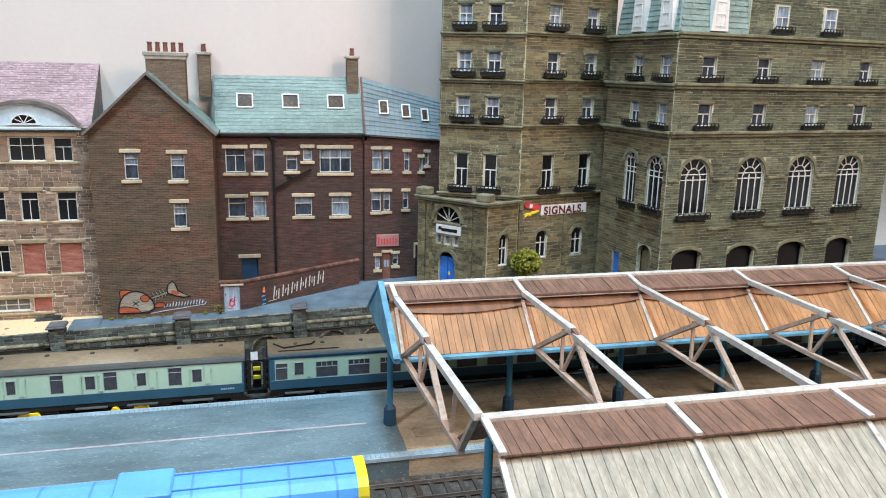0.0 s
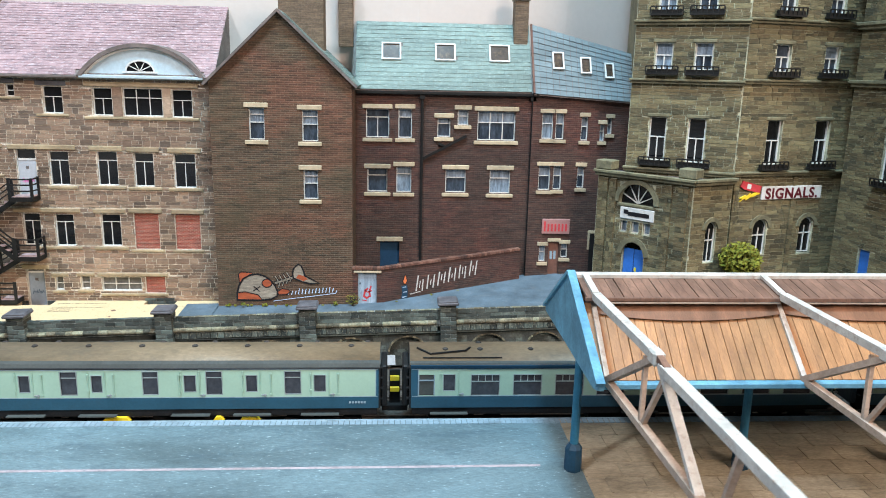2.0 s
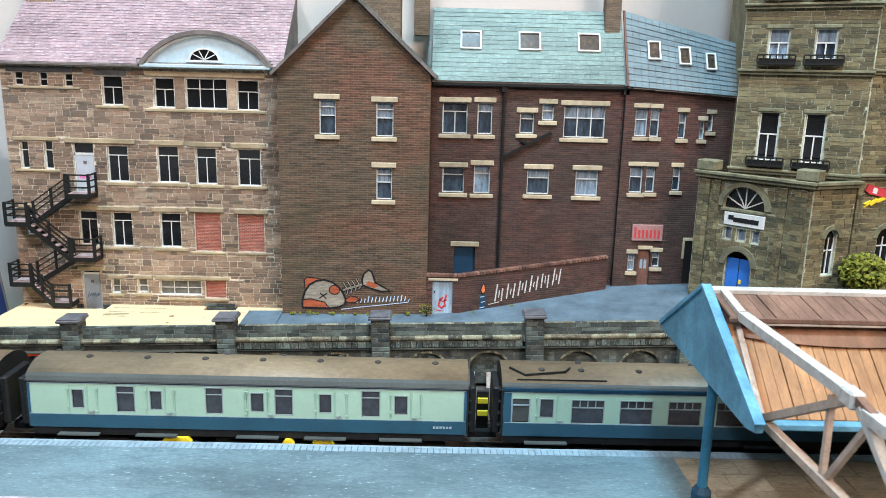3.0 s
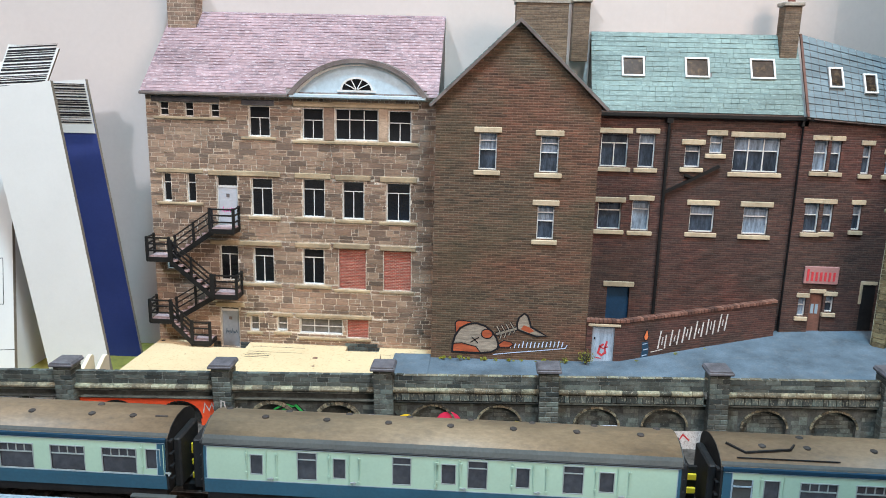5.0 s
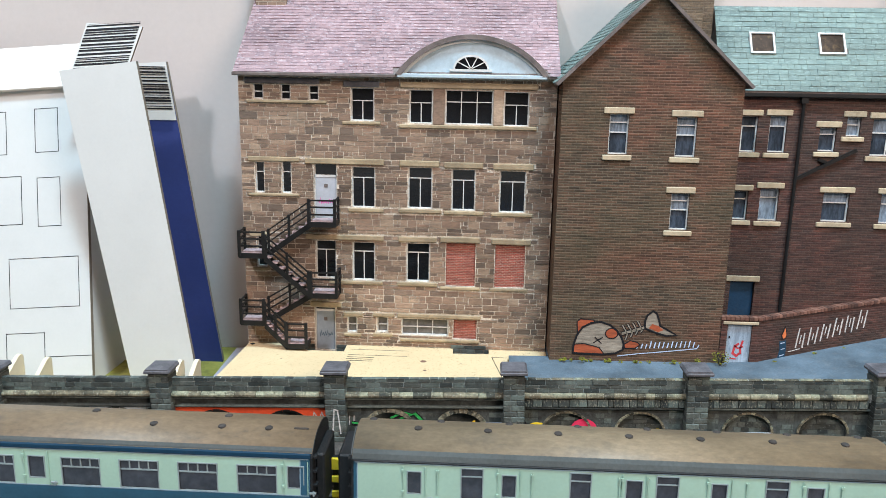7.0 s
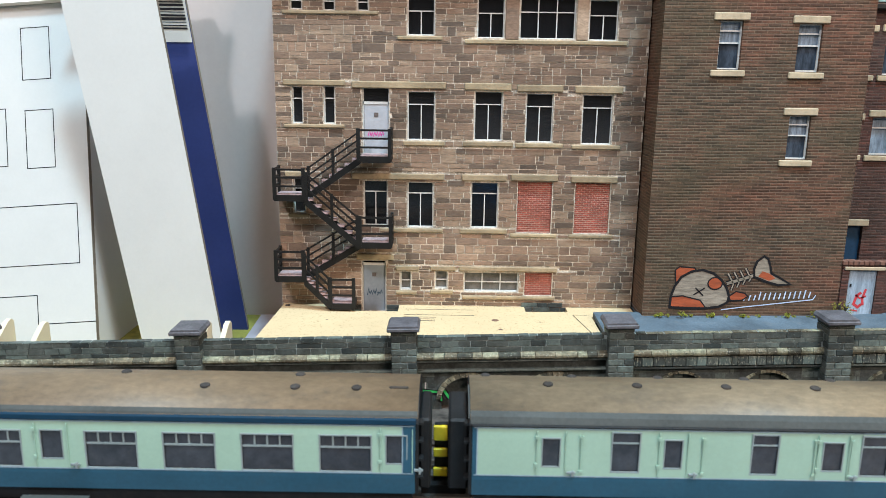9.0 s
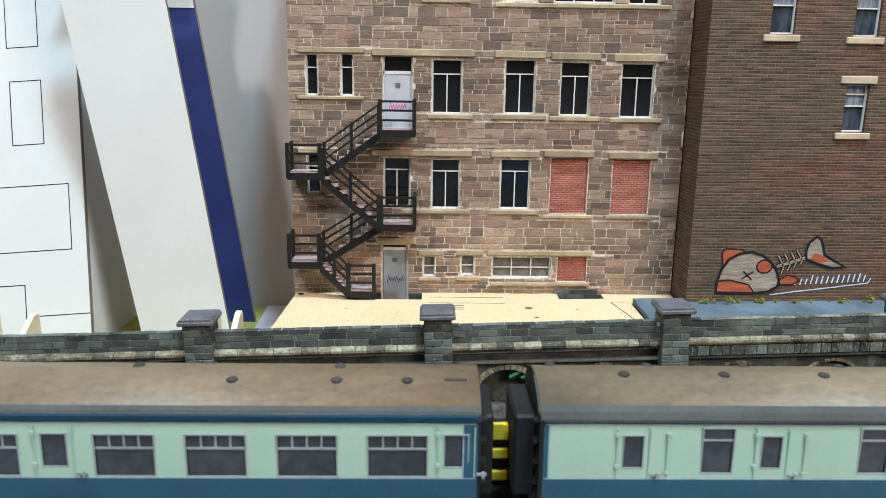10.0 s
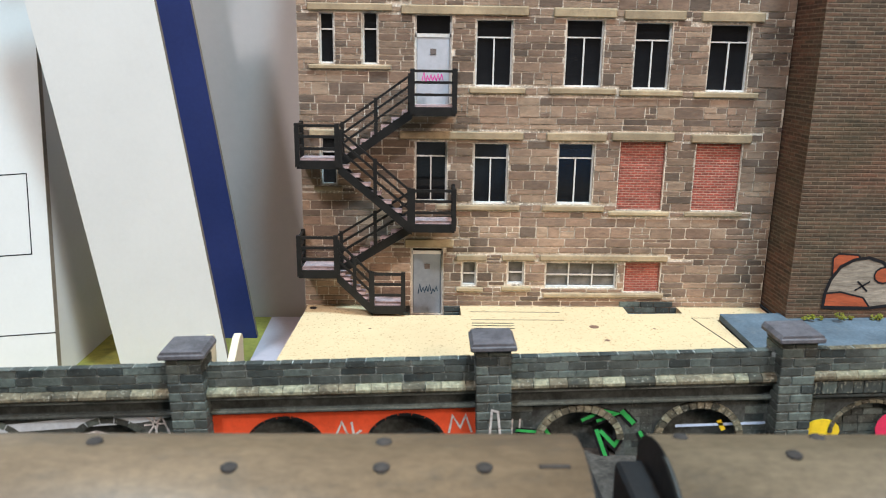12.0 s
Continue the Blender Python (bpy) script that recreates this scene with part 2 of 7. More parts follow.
BALLAST = paint("dark_ballast", (0.085, 0.075, 0.065), 0.9, 0.6, 2.0, 9, (0.02, 0.02, 0.02), 0.6, relief=1.0)
RAIL = paint("worn_rail_steel", (0.22, 0.19, 0.17), 0.4, 0.3, 1, 8, metal=0.6)
SLEEPER = paint("dark_sleeper", (0.05, 0.042, 0.036), 0.85, 0.3, 1, 8)
CREAM = paint("coach_pale_panel", (0.315, 0.465, 0.365), 0.4, 0.06, 0.5, 8, (0.29, 0.36, 0.26), 0.25, relief=0.05, spec=0.4)
COACHBLUE = paint("coach_blue_panel", (0.018, 0.078, 0.125), 0.4, 0.15, 0.5, 8, (0.05, 0.065, 0.075), 0.2, relief=0.05, spec=0.45)
CANTRAIL = paint("navy_cantrail_band", (0.010, 0.040, 0.072), 0.6, 0.15, 0.5, 8, dirty=0.2, relief=0.05, spec=0.1)
COACHROOF = paint("dusty_brown_roof", (0.158, 0.112, 0.069), 0.5, 0.35, 0.35, 7, (0.075, 0.068, 0.056), 0.65, relief=0.15, spec=0.4, stretch=(0.5, 1, 1))
VANROOF = paint("dusty_tan_roof", (0.20, 0.150, 0.094), 0.5, 0.35, 0.35, 7, (0.075, 0.068, 0.056), 0.65, relief=0.15, spec=0.4, stretch=(0.5, 1, 1))
COACHGLASS = paint("grey_tinted_coach_glazing", (0.045, 0.048, 0.058), 0.15, 0.3, 1, 4, dirty=0.3, relief=0, spec=0.5)
ALLOY = paint("dull_alloy_window_frame", (0.25, 0.29, 0.29), 0.4, 0.1, 1, 8, dirty=0.2)
ROOFGREY = paint("grey_roof_edge", (0.068, 0.075, 0.072), 0.6, 0.2, 0.5, 8, dirty=0.3, spec=0.12)
BLACK = paint("black_underframe", (0.012, 0.013, 0.014), 0.6, 0.3, 1, 8, (0.06, 0.05, 0.04), 0.3)
VENT = paint("dark_grey_roof_vent", (0.055, 0.05, 0.047), 0.85, 0.3, 1, 8, (0.10, 0.075, 0.055), 0.5, spec=0.15)
YELLOW = paint("warning_yellow", (0.85, 0.62, 0.03), 0.5, 0.08, 1, 8, dirty=0.15)
RAILBLUE = paint("bright_blue_roof_paint", (0.10, 0.34, 0.72), 0.45, 0.1, 0.5, 8, dirty=0.08)
RAILBLUE2 = paint("blue_panel_line", (0.07, 0.24, 0.55), 0.45, 0.1, 0.5, 8, dirty=0.08)
CANBLUE = paint("canopy_blue_paint", (0.115, 0.30, 0.425), 0.6, 0.3, 0.9, 7, (0.06, 0.16, 0.24), 0.65, relief=0.3)
COLBLUE = paint("column_blue_paint", (0.03, 0.17, 0.28), 0.5, 0.2, 1, 7, dirty=0.2)
COLDARK = paint("column_dark_blue_base", (0.015, 0.06, 0.11), 0.5, 0.2, 1, 7, dirty=0.2)
WOOD = paint("orange_brown_boarding", (0.365, 0.185, 0.085), 0.5, 0.3, 0.5, 5, (0.17, 0.085, 0.055), 0.6, stretch=(4, 1, 1), pieces=0.1, relief=0.25)
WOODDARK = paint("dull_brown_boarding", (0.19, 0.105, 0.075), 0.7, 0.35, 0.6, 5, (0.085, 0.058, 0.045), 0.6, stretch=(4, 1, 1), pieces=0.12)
WOODSHADE = paint("brown_shade_sheet", (0.20, 0.092, 0.05), 0.55, 0.3, 0.5, 5, (0.12, 0.07, 0.05), 0.5, stretch=(4, 1, 1))
WOODPALE = paint("pale_greenish_boarding", (0.345, 0.32, 0.265), 0.7, 0.3, 0.8, 5, (0.22, 0.17, 0.13), 0.6, stretch=(4, 1, 1), pieces=0.1)
TRUSS = paint("chipped_white_truss_paint", (0.50, 0.48, 0.445), 0.6, 0.22, 1.2, 7, (0.27, 0.17, 0.13), 0.85, relief=0.3, fleck=0.3, fleck_colour=(0.33, 0.24, 0.2), rare=0.6)
TRUSSBROWN = paint("dirty_brown_truss_paint", (0.40, 0.31, 0.25), 0.7, 0.25, 1.5, 7, (0.2, 0.13, 0.09), 0.6)
CARD = paint("plain_white_card", (0.61, 0.62, 0.60), 0.75, 0.03, 0.3, 8, dirty=0.03, relief=0.05)
CARDEDGE = paint("grey_card_edge", (0.22, 0.19, 0.15), 0.85, 0.2, 1, 8)
CARDPINK = paint("cream_card", (0.86, 0.78, 0.72), 0.75, 0.03, 0.3, 8, dirty=0.02, relief=0.05)
NAVY = paint("navy_blue_print", (0.022, 0.038, 0.15), 0.55, 0.1, 0.5, 8, dirty=0.08, relief=0)
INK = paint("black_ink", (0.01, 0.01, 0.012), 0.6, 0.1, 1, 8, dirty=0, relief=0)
BACK = paint("painted_backboard", (0.565, 0.51, 0.48), 0.9, 0.05, 0.06, 3, (0.5, 0.44, 0.42), 0.3, relief=0.05)
GREENBOARD = paint("olive_green_board", (0.30, 0.28, 0.06), 0.8, 0.3, 0.4, 6, (0.05, 0.06, 0.03), 0.6)
ROOMWALL = paint("room_wall_paint", (0.5, 0.48, 0.45), 0.9, 0.06, 0.1, 1, dirty=0.08, relief=0)
REDPOT = paint("dark_terracotta", (0.17, 0.062, 0.045), 0.75, 0.3, 1, 8)
REDPAINT = paint("orange_red_wall_paint", (0.75, 0.09, 0.03), 0.6, 0.15, 1, 7, (0.3, 0.05, 0.03), 0.3)
COPEBRICK = paint("coping_brick", (0.20, 0.105, 0.082), 0.75, 0.3, 1, 8, (0.08, 0.06, 0.05), 0.4, relief=0.4, pieces=0.5)
SIGNINK = paint("dark_maroon_lettering", (0.10, 0.008, 0.014), 0.6, 0.15, 1, 8, dirty=0, relief=0)
SPRAYWHITE = paint("white_spray_paint", (0.62, 0.60, 0.58), 0.7, 0.2, 2, 9, (0.28, 0.23, 0.2), 0.7, fleck=0.5, fleck_colour=(0.22, 0.16, 0.14), rare=0.54)
SPRAYGREEN = paint("green_spray_paint", (0.02, 0.40, 0.09), 0.7, 0.15, 2, 9)
SPRAYYELLOW = paint("yellow_spray_paint", (0.85, 0.60, 0.03), 0.7, 0.12, 2, 9)
SPRAYPINK = paint("pink_spray_paint", (0.80, 0.04, 0.35), 0.7, 0.15, 2, 9)
SPRAYRED = paint("crimson_spray_paint", (0.72, 0.035, 0.10), 0.7, 0.12, 2, 9)
SPRAYORANGE = paint("orange_spray_paint", (0.75, 0.20, 0.07), 0.7, 0.15, 2, 9)
SPRAYPALE = paint("pale_blue_white_spray_paint", (0.62, 0.70, 0.76), 0.7, 0.15, 2, 9, (0.3, 0.4, 0.5), 0.4)
SPRAYSKY = paint("pale_blue_spray_paint", (0.50, 0.62, 0.80), 0.7, 0.15, 2, 9)
SIGNRED = paint("red_sign_paint", (0.55, 0.05, 0.06), 0.6, 0.15, 2, 9)
SIGNPINK = paint("faded_red_sign_ground", (0.36, 0.19, 0.18), 0.6, 0.15, 2, 9)
MURALORANGE = paint("dusty_orange_mural_paint", (0.40, 0.092, 0.038), 0.7, 0.3, 2, 9, (0.13, 0.07, 0.05), 0.7, stretch=(0.4, 0.4, 3))
MURALWHITE = paint("dusty_white_mural_paint", (0.31, 0.27, 0.215), 0.75, 0.4, 2, 9, (0.13, 0.09, 0.065), 0.8, stretch=(0.4, 0.4, 3))
GATEPAINT = paint("scuffed_pale_blue_gate", (0.33, 0.42, 0.51), 0.6, 0.3, 1.2, 7, (0.10, 0.13, 0.17), 0.8, stretch=(2.5, 2.5, 0.6))
LEAF = paint("yellow_green_foliage", (0.21, 0.215, 0.025), 0.8, 0.5, 2.0, 8, (0.06, 0.07, 0.015), 0.5, relief=0)

# ---- building blocks ----


class G:
    """Collects corners and faces of one mesh, in plan metres."""

    def __init__(self):
        self.v, self.f = [], []

    def poly(self, pts):
        k = len(self.v)
        self.v += [tuple(p) for p in pts]
        self.f.append(tuple(range(k, k + len(pts))))
        return self

    def box(self, x0, x1, y0, y1, z0, z1, b=0.0):
        k = len(self.v)
        if not b:
            self.v += [(x, y, z) for z in (z0, z1) for y in (y0, y1) for x in (x0, x1)]
            self.f += [tuple(k + i for i in q) for q in ((0, 2, 3, 1), (4, 5, 7, 6), (0, 1, 5, 4), (2, 6, 7, 3), (0, 4, 6, 2), (1, 3, 7, 5))]
            return self
        b = min(b, (x1 - x0) * 0.4, (y1 - y0) * 0.4, (z1 - z0) * 0.4)
        idx = {}
        for sx in (0, 1):
            for sy in (0, 1):
                for sz in (0, 1):
                    X, Y, Z = (x0, x1)[sx], (y0, y1)[sy], (z0, z1)[sz]
                    ix, iy, iz = X + (b, -b)[sx], Y + (b, -b)[sy], Z + (b, -b)[sz]
                    for a, p in (("x", (X, iy, iz)), ("y", (ix, Y, iz)), ("z", (ix, iy, Z))):
                        idx[a, sx, sy, sz] = len(self.v)
                        self.v.append(p)
        ring = ((0, 0), (1, 0), (1, 1), (0, 1))
        for s in (0, 1):
            for a, key in (("x", lambda p, q: ("x", s, p, q)), ("y", lambda p, q: ("y", q, s, p)), ("z", lambda p, q: ("z", p, q, s))):
                q = [idx[key(*r)] for r in ring]
                self.f.append(tuple(q if s else q[::-1]))
        for p in (0, 1):
            for q in (0, 1):
                self.f.append((idx["x", p, q, 0], idx["y", p, q, 0], idx["y", p, q, 1], idx["x", p, q, 1]))
                self.f.append((idx["y", 0, p, q], idx["z", 0, p, q], idx["z", 1, p, q], idx["y", 1, p, q]))
                self.f.append((idx["x", p, 0, q], idx["z", p, 0, q], idx["z", p, 1, q], idx["x", p, 1, q]))
        for sx in (0, 1):
            for sy in (0, 1):
                for sz in (0, 1):
                    self.f.append((idx["x", sx, sy, sz], idx["y", sx, sy, sz], idx["z", sx, sy, sz]))
        return self

    def prism(self, pts, a, b, axis="y"):
        """A flat outline of (u, w) pushed from a to b along the axis."""
        def at(p, d):
            return {"x": (d, p[0], p[1]), "y": (p[0], d, p[1]), "z": (p[0], p[1], d)}[axis]
        k, n = len(self.v), len(pts)
        self.v += [at(p, a) for p in pts] + [at(p, b) for p in pts]
        self.f += [tuple(range(k, k + n)), tuple(range(k + 2 * n - 1, k + n - 1, -1))]
        self.f += [(k + i, k + (i + 1) % n, k + n + (i + 1) % n, k + n + i) for i in range(n)]
        return self

    def beam(self, p, q, w, h=None, up=(0, 0, 1)):
        """A squared bar from p to q."""
        p, q = Vector(p), Vector(q)
        d = (q - p).normalized()
        side = d.cross(Vector(up))
        side = side.normalized() if side.length > 1e-6 else Vector((1, 0, 0))
        top = side.cross(d)
        h = h or w
        k = len(self.v)
        for e in (p, q):
            for s, t in ((-1, -1), (1, -1), (1, 1), (-1, 1)):
                self.v.append(tuple(e + side * (s * w / 2) + top * (t * h / 2)))
        self.f += [tuple(k + i for i in r) for r in ((3, 2, 1, 0), (4, 5, 6, 7), (0, 1, 5, 4), (1, 2, 6, 5), (2, 3, 7, 6), (3, 0, 4, 7))]
        return self

    def tube(self, rings, n=12, closed=True):
        """A round body through (centre, radius) rings."""
        k = len(self.v)
        first = Vector(rings[0][0])
        d = (Vector(rings[-1][0]) - first).normalized()
        a = d.orthogonal().normalized()
        b = d.cross(a)
        for c, r in rings:
            for i in range(n):
                t = 2 * math.pi * i / n
                self.v.append(tuple(Vector(c) + a * (r * math.cos(t)) + b * (r * math.sin(t))))
        for j in range(len(rings) - 1):
            for i in range(n):
                self.f.append((k + j * n + i, k + j * n + (i + 1) % n, k + (j + 1) * n + (i + 1) % n, k + (j + 1) * n + i))
        if closed:
            self.f.append(tuple(k + i for i in range(n))[::-1])
            self.f.append(tuple(k + (len(rings) - 1) * n + i for i in range(n)))
        return self

    def strip(self, path, w, y, z_off=0.0):
        """A painted stroke of width w through (u, z) points on a wall at depth y."""
        pts = [p for k, p in enumerate(path) if not k or math.hypot(p[0] - path[k - 1][0], p[1] - path[k - 1][1]) > 1e-6]
        closed = len(pts) > 3 and math.hypot(pts[0][0] - pts[-1][0], pts[0][1] - pts[-1][1]) < 1e-6
        dirs = []
        for (a, b), (c, d) in zip(pts, pts[1:]):
            L = math.hypot(c - a, d - b)
            dirs.append(((c - a) / L, (d - b) / L))
        k, n = len(self.v), len(pts)
        for i, (u, z) in enumerate(pts):
            p = dirs[i - 1] if i else (dirs[-1] if closed else dirs[0])
            q = dirs[i] if i < n - 1 else (dirs[0] if closed else dirs[-1])
            mx, mz = -(p[1] + q[1]), p[0] + q[0]
            m = math.hypot(mx, mz)
            mx, mz = (mx / m, mz / m) if m > 0.2 else (-q[1], q[0])
            h = w / 2 / max(0.5, abs(-mx * q[1] + mz * q[0]))
            self.v += [(u + mx * h, y, z + mz * h), (u - mx * h, y, z - mz * h)]
        self.f += [(k + 2 * i, k + 2 * i + 1, k + 2 * i + 3, k + 2 * i + 2) for i in range(n - 1)]
        return self

    def arc_band(self, outer, inner, y0, y1):
        """A curved moulding between two outlines, one closed strip."""
        k, n = len(self.v), len(outer)
        for a, b in zip(outer, inner):
            self.v += [(a[0], y0, a[1]), (b[0], y0, b[1]), (b[0], y1, b[1]), (a[0], y1, a[1])]
        for i in range(n - 1):
            p = k + 4 * i
            self.f += [(p + j, p + (j + 1) % 4, p + 4 + (j + 1) % 4, p + 4 + j) for j in range(4)]
        self.f += [(k, k + 1, k + 2, k + 3), tuple(k + 4 * (n - 1) + j for j in (3, 2, 1, 0))]
        return self

    def mesh(self, name, mat):
        me = bpy.data.meshes.new(name)
        me.from_pydata([(x * S, y * S, z * S) for x, y, z in self.v], [], self.f)
        bm = bmesh.new()
        bm.from_mesh(me)
        bmesh.ops.recalc_face_normals(bm, faces=bm.faces)
        bm.to_mesh(me)
        bm.free()
        me.materials.append(mat)
        return me


def thing(name, x, y, z, rz=0.0, label="", category="", group="", kind="", rx=0.0, ry=0.0):
    ob = new(name)
    ob.empty_display_size = 0.005
    ob.matrix_world = pose(x * S, y * S, z * S, rx, ry, rz)
    return tagged(ob, label, category, group, kind)


class Plane:
    """A facade's own axes on a thing: parts given to it are the thing's parts."""

    def __init__(self, ob, m):
        self.ob, self.m = ob, m


def part(name, g, mat, parent=None, label="", smooth=False):
    ob = new(name, g.mesh(name, mat))
    if isinstance(parent, Plane):
        ob.parent = parent.ob
        ob.matrix_local = parent.m
    elif parent is not None:
        ob.parent = parent
    if smooth:
        for p in ob.data.polygons:
            p.use_smooth = True
    if label:
        ob["label"] = label
    return ob


def solid(name, g, mat, label, category, group="", kind="", smooth=False):
    return tagged(part(name, g, mat, smooth=smooth), label, category, group, kind)


def wall_with_holes(g, u0, u1, z0, z1, y0, y1, holes):
    """A slab with rectangular openings: front, back, reveals and rim."""
    us = sorted({u0, u1, *[h[i] for h in holes for i in (0, 1) if u0 < h[i] < u1]})
    zs = sorted({z0, z1, *[h[i] for h in holes for i in (2, 3) if z0 < h[i] < z1]})

    def open_at(u, z):
        return not (u0 < u < u1 and z0 < z < z1) or any(h[0] < u < h[1] and h[2] < z < h[3] for h in holes)
    for a, b in zip(us, us[1:]):
        for c, d in zip(zs, zs[1:]):
            m, n = (a + b) / 2, (c + d) / 2
            if open_at(m, n):
                continue
            g.poly([(a, y0, c), (b, y0, c), (b, y0, d), (a, y0, d)])
            g.poly([(a, y1, c), (a, y1, d), (b, y1, d), (b, y1, c)])
            e = 1e-4
            if open_at(a - e, n):
                g.poly([(a, y0, c), (a, y0, d), (a, y1, d), (a, y1, c)])
            if open_at(b + e, n):
                g.poly([(b, y0, c), (b, y1, c), (b, y1, d), (b, y0, d)])
            if open_at(m, c - e):
                g.poly([(a, y0, c), (a, y1, c), (b, y1, c), (b, y0, c)])
            if open_at(m, d + e):
                g.poly([(a, y0, d), (b, y0, d), (b, y1, d), (a, y1, d)])
    return g


def window(parent, u0, u1, z0, z1, y, cols=2, rows=(0.68,), split_top=False, bar=0.055, timber=None, glass=None, label=""):
    """A framed window set back at depth y, with its glazing as a sub-part."""
    timber, glass = timber or WHITE, glass or GLASS
    f = bar * 1.1
    w = part("window", wall_with_holes(G(), u0, u1, z0, z1, y, y + 0.08, [(u0 + f, u1 - f, z0 + f, z1 - f * 0.6)]), timber, parent, label)
    zt = z0 + (z1 - z0) * (rows[0] if rows else 1)
    for r in rows:
        zz = z0 + (z1 - z0) * r
        part("glazing_bar", G().box(u0 + f, u1 - f, y, y + 0.06, zz - bar / 2, zz + bar / 2), timber, w)
    for i in range(1, cols):
        uu = u0 + (u1 - u0) * i / cols
        part("glazing_bar", G().box(uu - bar / 2, uu + bar / 2, y + 0.003, y + 0.055, z0 + f, z1 - f if split_top else zt), timber, w)
    if glass is CURTAIN and rows and int(u0 * 10) % 2:
        part("pane", G().box(u0, u1, y + 0.085, y + 0.13, z0, zt), DIMGLASS, w)
        part("pane", G().box(u0, u1, y + 0.085, y + 0.13, zt, z1), glass, w)
    else:
        part("pane", G().box(u0, u1, y + 0.085, y + 0.13, z0, z1), glass, w)
    return w


def bar_part(name, parent, mat, x0, x1, y0, y1, z0, z1, b=0.03, label=""):
    return part(name, G().box(x0, x1, y0, y1, z0, z1, b), mat, parent, label)


def cut(rect, hole):
    a, b, c, d = rect
    p, q, r, s = hole
    if p >= b or q <= a or r >= d or s <= c:
        return [rect]
    out = []
    if c < r:
        out.append((a, b, c, r))
    if s < d:
        out.append((a, b, s, d))
    lo, hi = max(c, r), min(d, s)
    if a < p:
        out.append((a, p, lo, hi))
    if q < b:
        out.append((q, b, lo, hi))
    return out


def stone_rects(rng, u0, u1, z0, z1, holes, heights, widths, gap):
    rects, z = [], z0
    while z < z1 - 0.05:
        h = rng.choice(heights)
        top = min(z + h, z1)
        if z1 - top < 0.12:
            top = z1
        u = u0 - rng.uniform(0, widths[0])
        while u < u1 - 0.02:
            w = rng.uniform(*widths)
            a, b = max(u, u0), min(u + w, u1)
            u += w
            if b - a < 0.06:
                continue
            halves = [(a, b, z, top)]
            if top - z > 0.3 and rng.random() < 0.3:
                k = z + (top - z) * rng.choice((0.4, 0.5, 0.6))
                m = a + (b - a) * rng.uniform(0.35, 0.65)
                halves = [(a, b, z, k), (a, m, k, top), (m, b, k, top)]
            for r in halves:
                todo = [r]
                for hole in holes:
                    todo = [x for t in todo for x in cut(t, hole)]
                rects += [t for t in todo if t[1] - t[0] > 0.09 and t[3] - t[2] > 0.09]
        z = top
    return [(a + gap, b - gap, c + gap, d - gap) for a, b, c, d in rects]


def unit_block(name, mat):
    return G().box(-0.5, 0.5, -0.5, 0.5, -0.5, 0.5, 0.07).mesh(name, mat)


def lay_stones(parent, rng, rects, mesh, mat, y, proud, near, limit=300, name="stone"):
    """Blocks near the walk as pieces of their own, the others joined."""
    count, rest = 0, G()
    for a, b, c, d in rects:
        p = proud * rng.uniform(0.55, 1.25)
        if near(a, b, c, d) and count < limit:
            ob = new(name, mesh)
            ob.parent = parent
            ob.location = ((a + b) / 2 * S, (y - p / 2 + 0.02) * S, (c + d) / 2 * S)
            ob.scale = (b - a, p + 0.04, d - c)
            count += 1
        else:
            rest.box(a, b, y - p, y + 0.02, c, d)
    if rest.v:
        ob = part(name + "s", rest, mat, parent)
        ob["kind"] = "stuff"


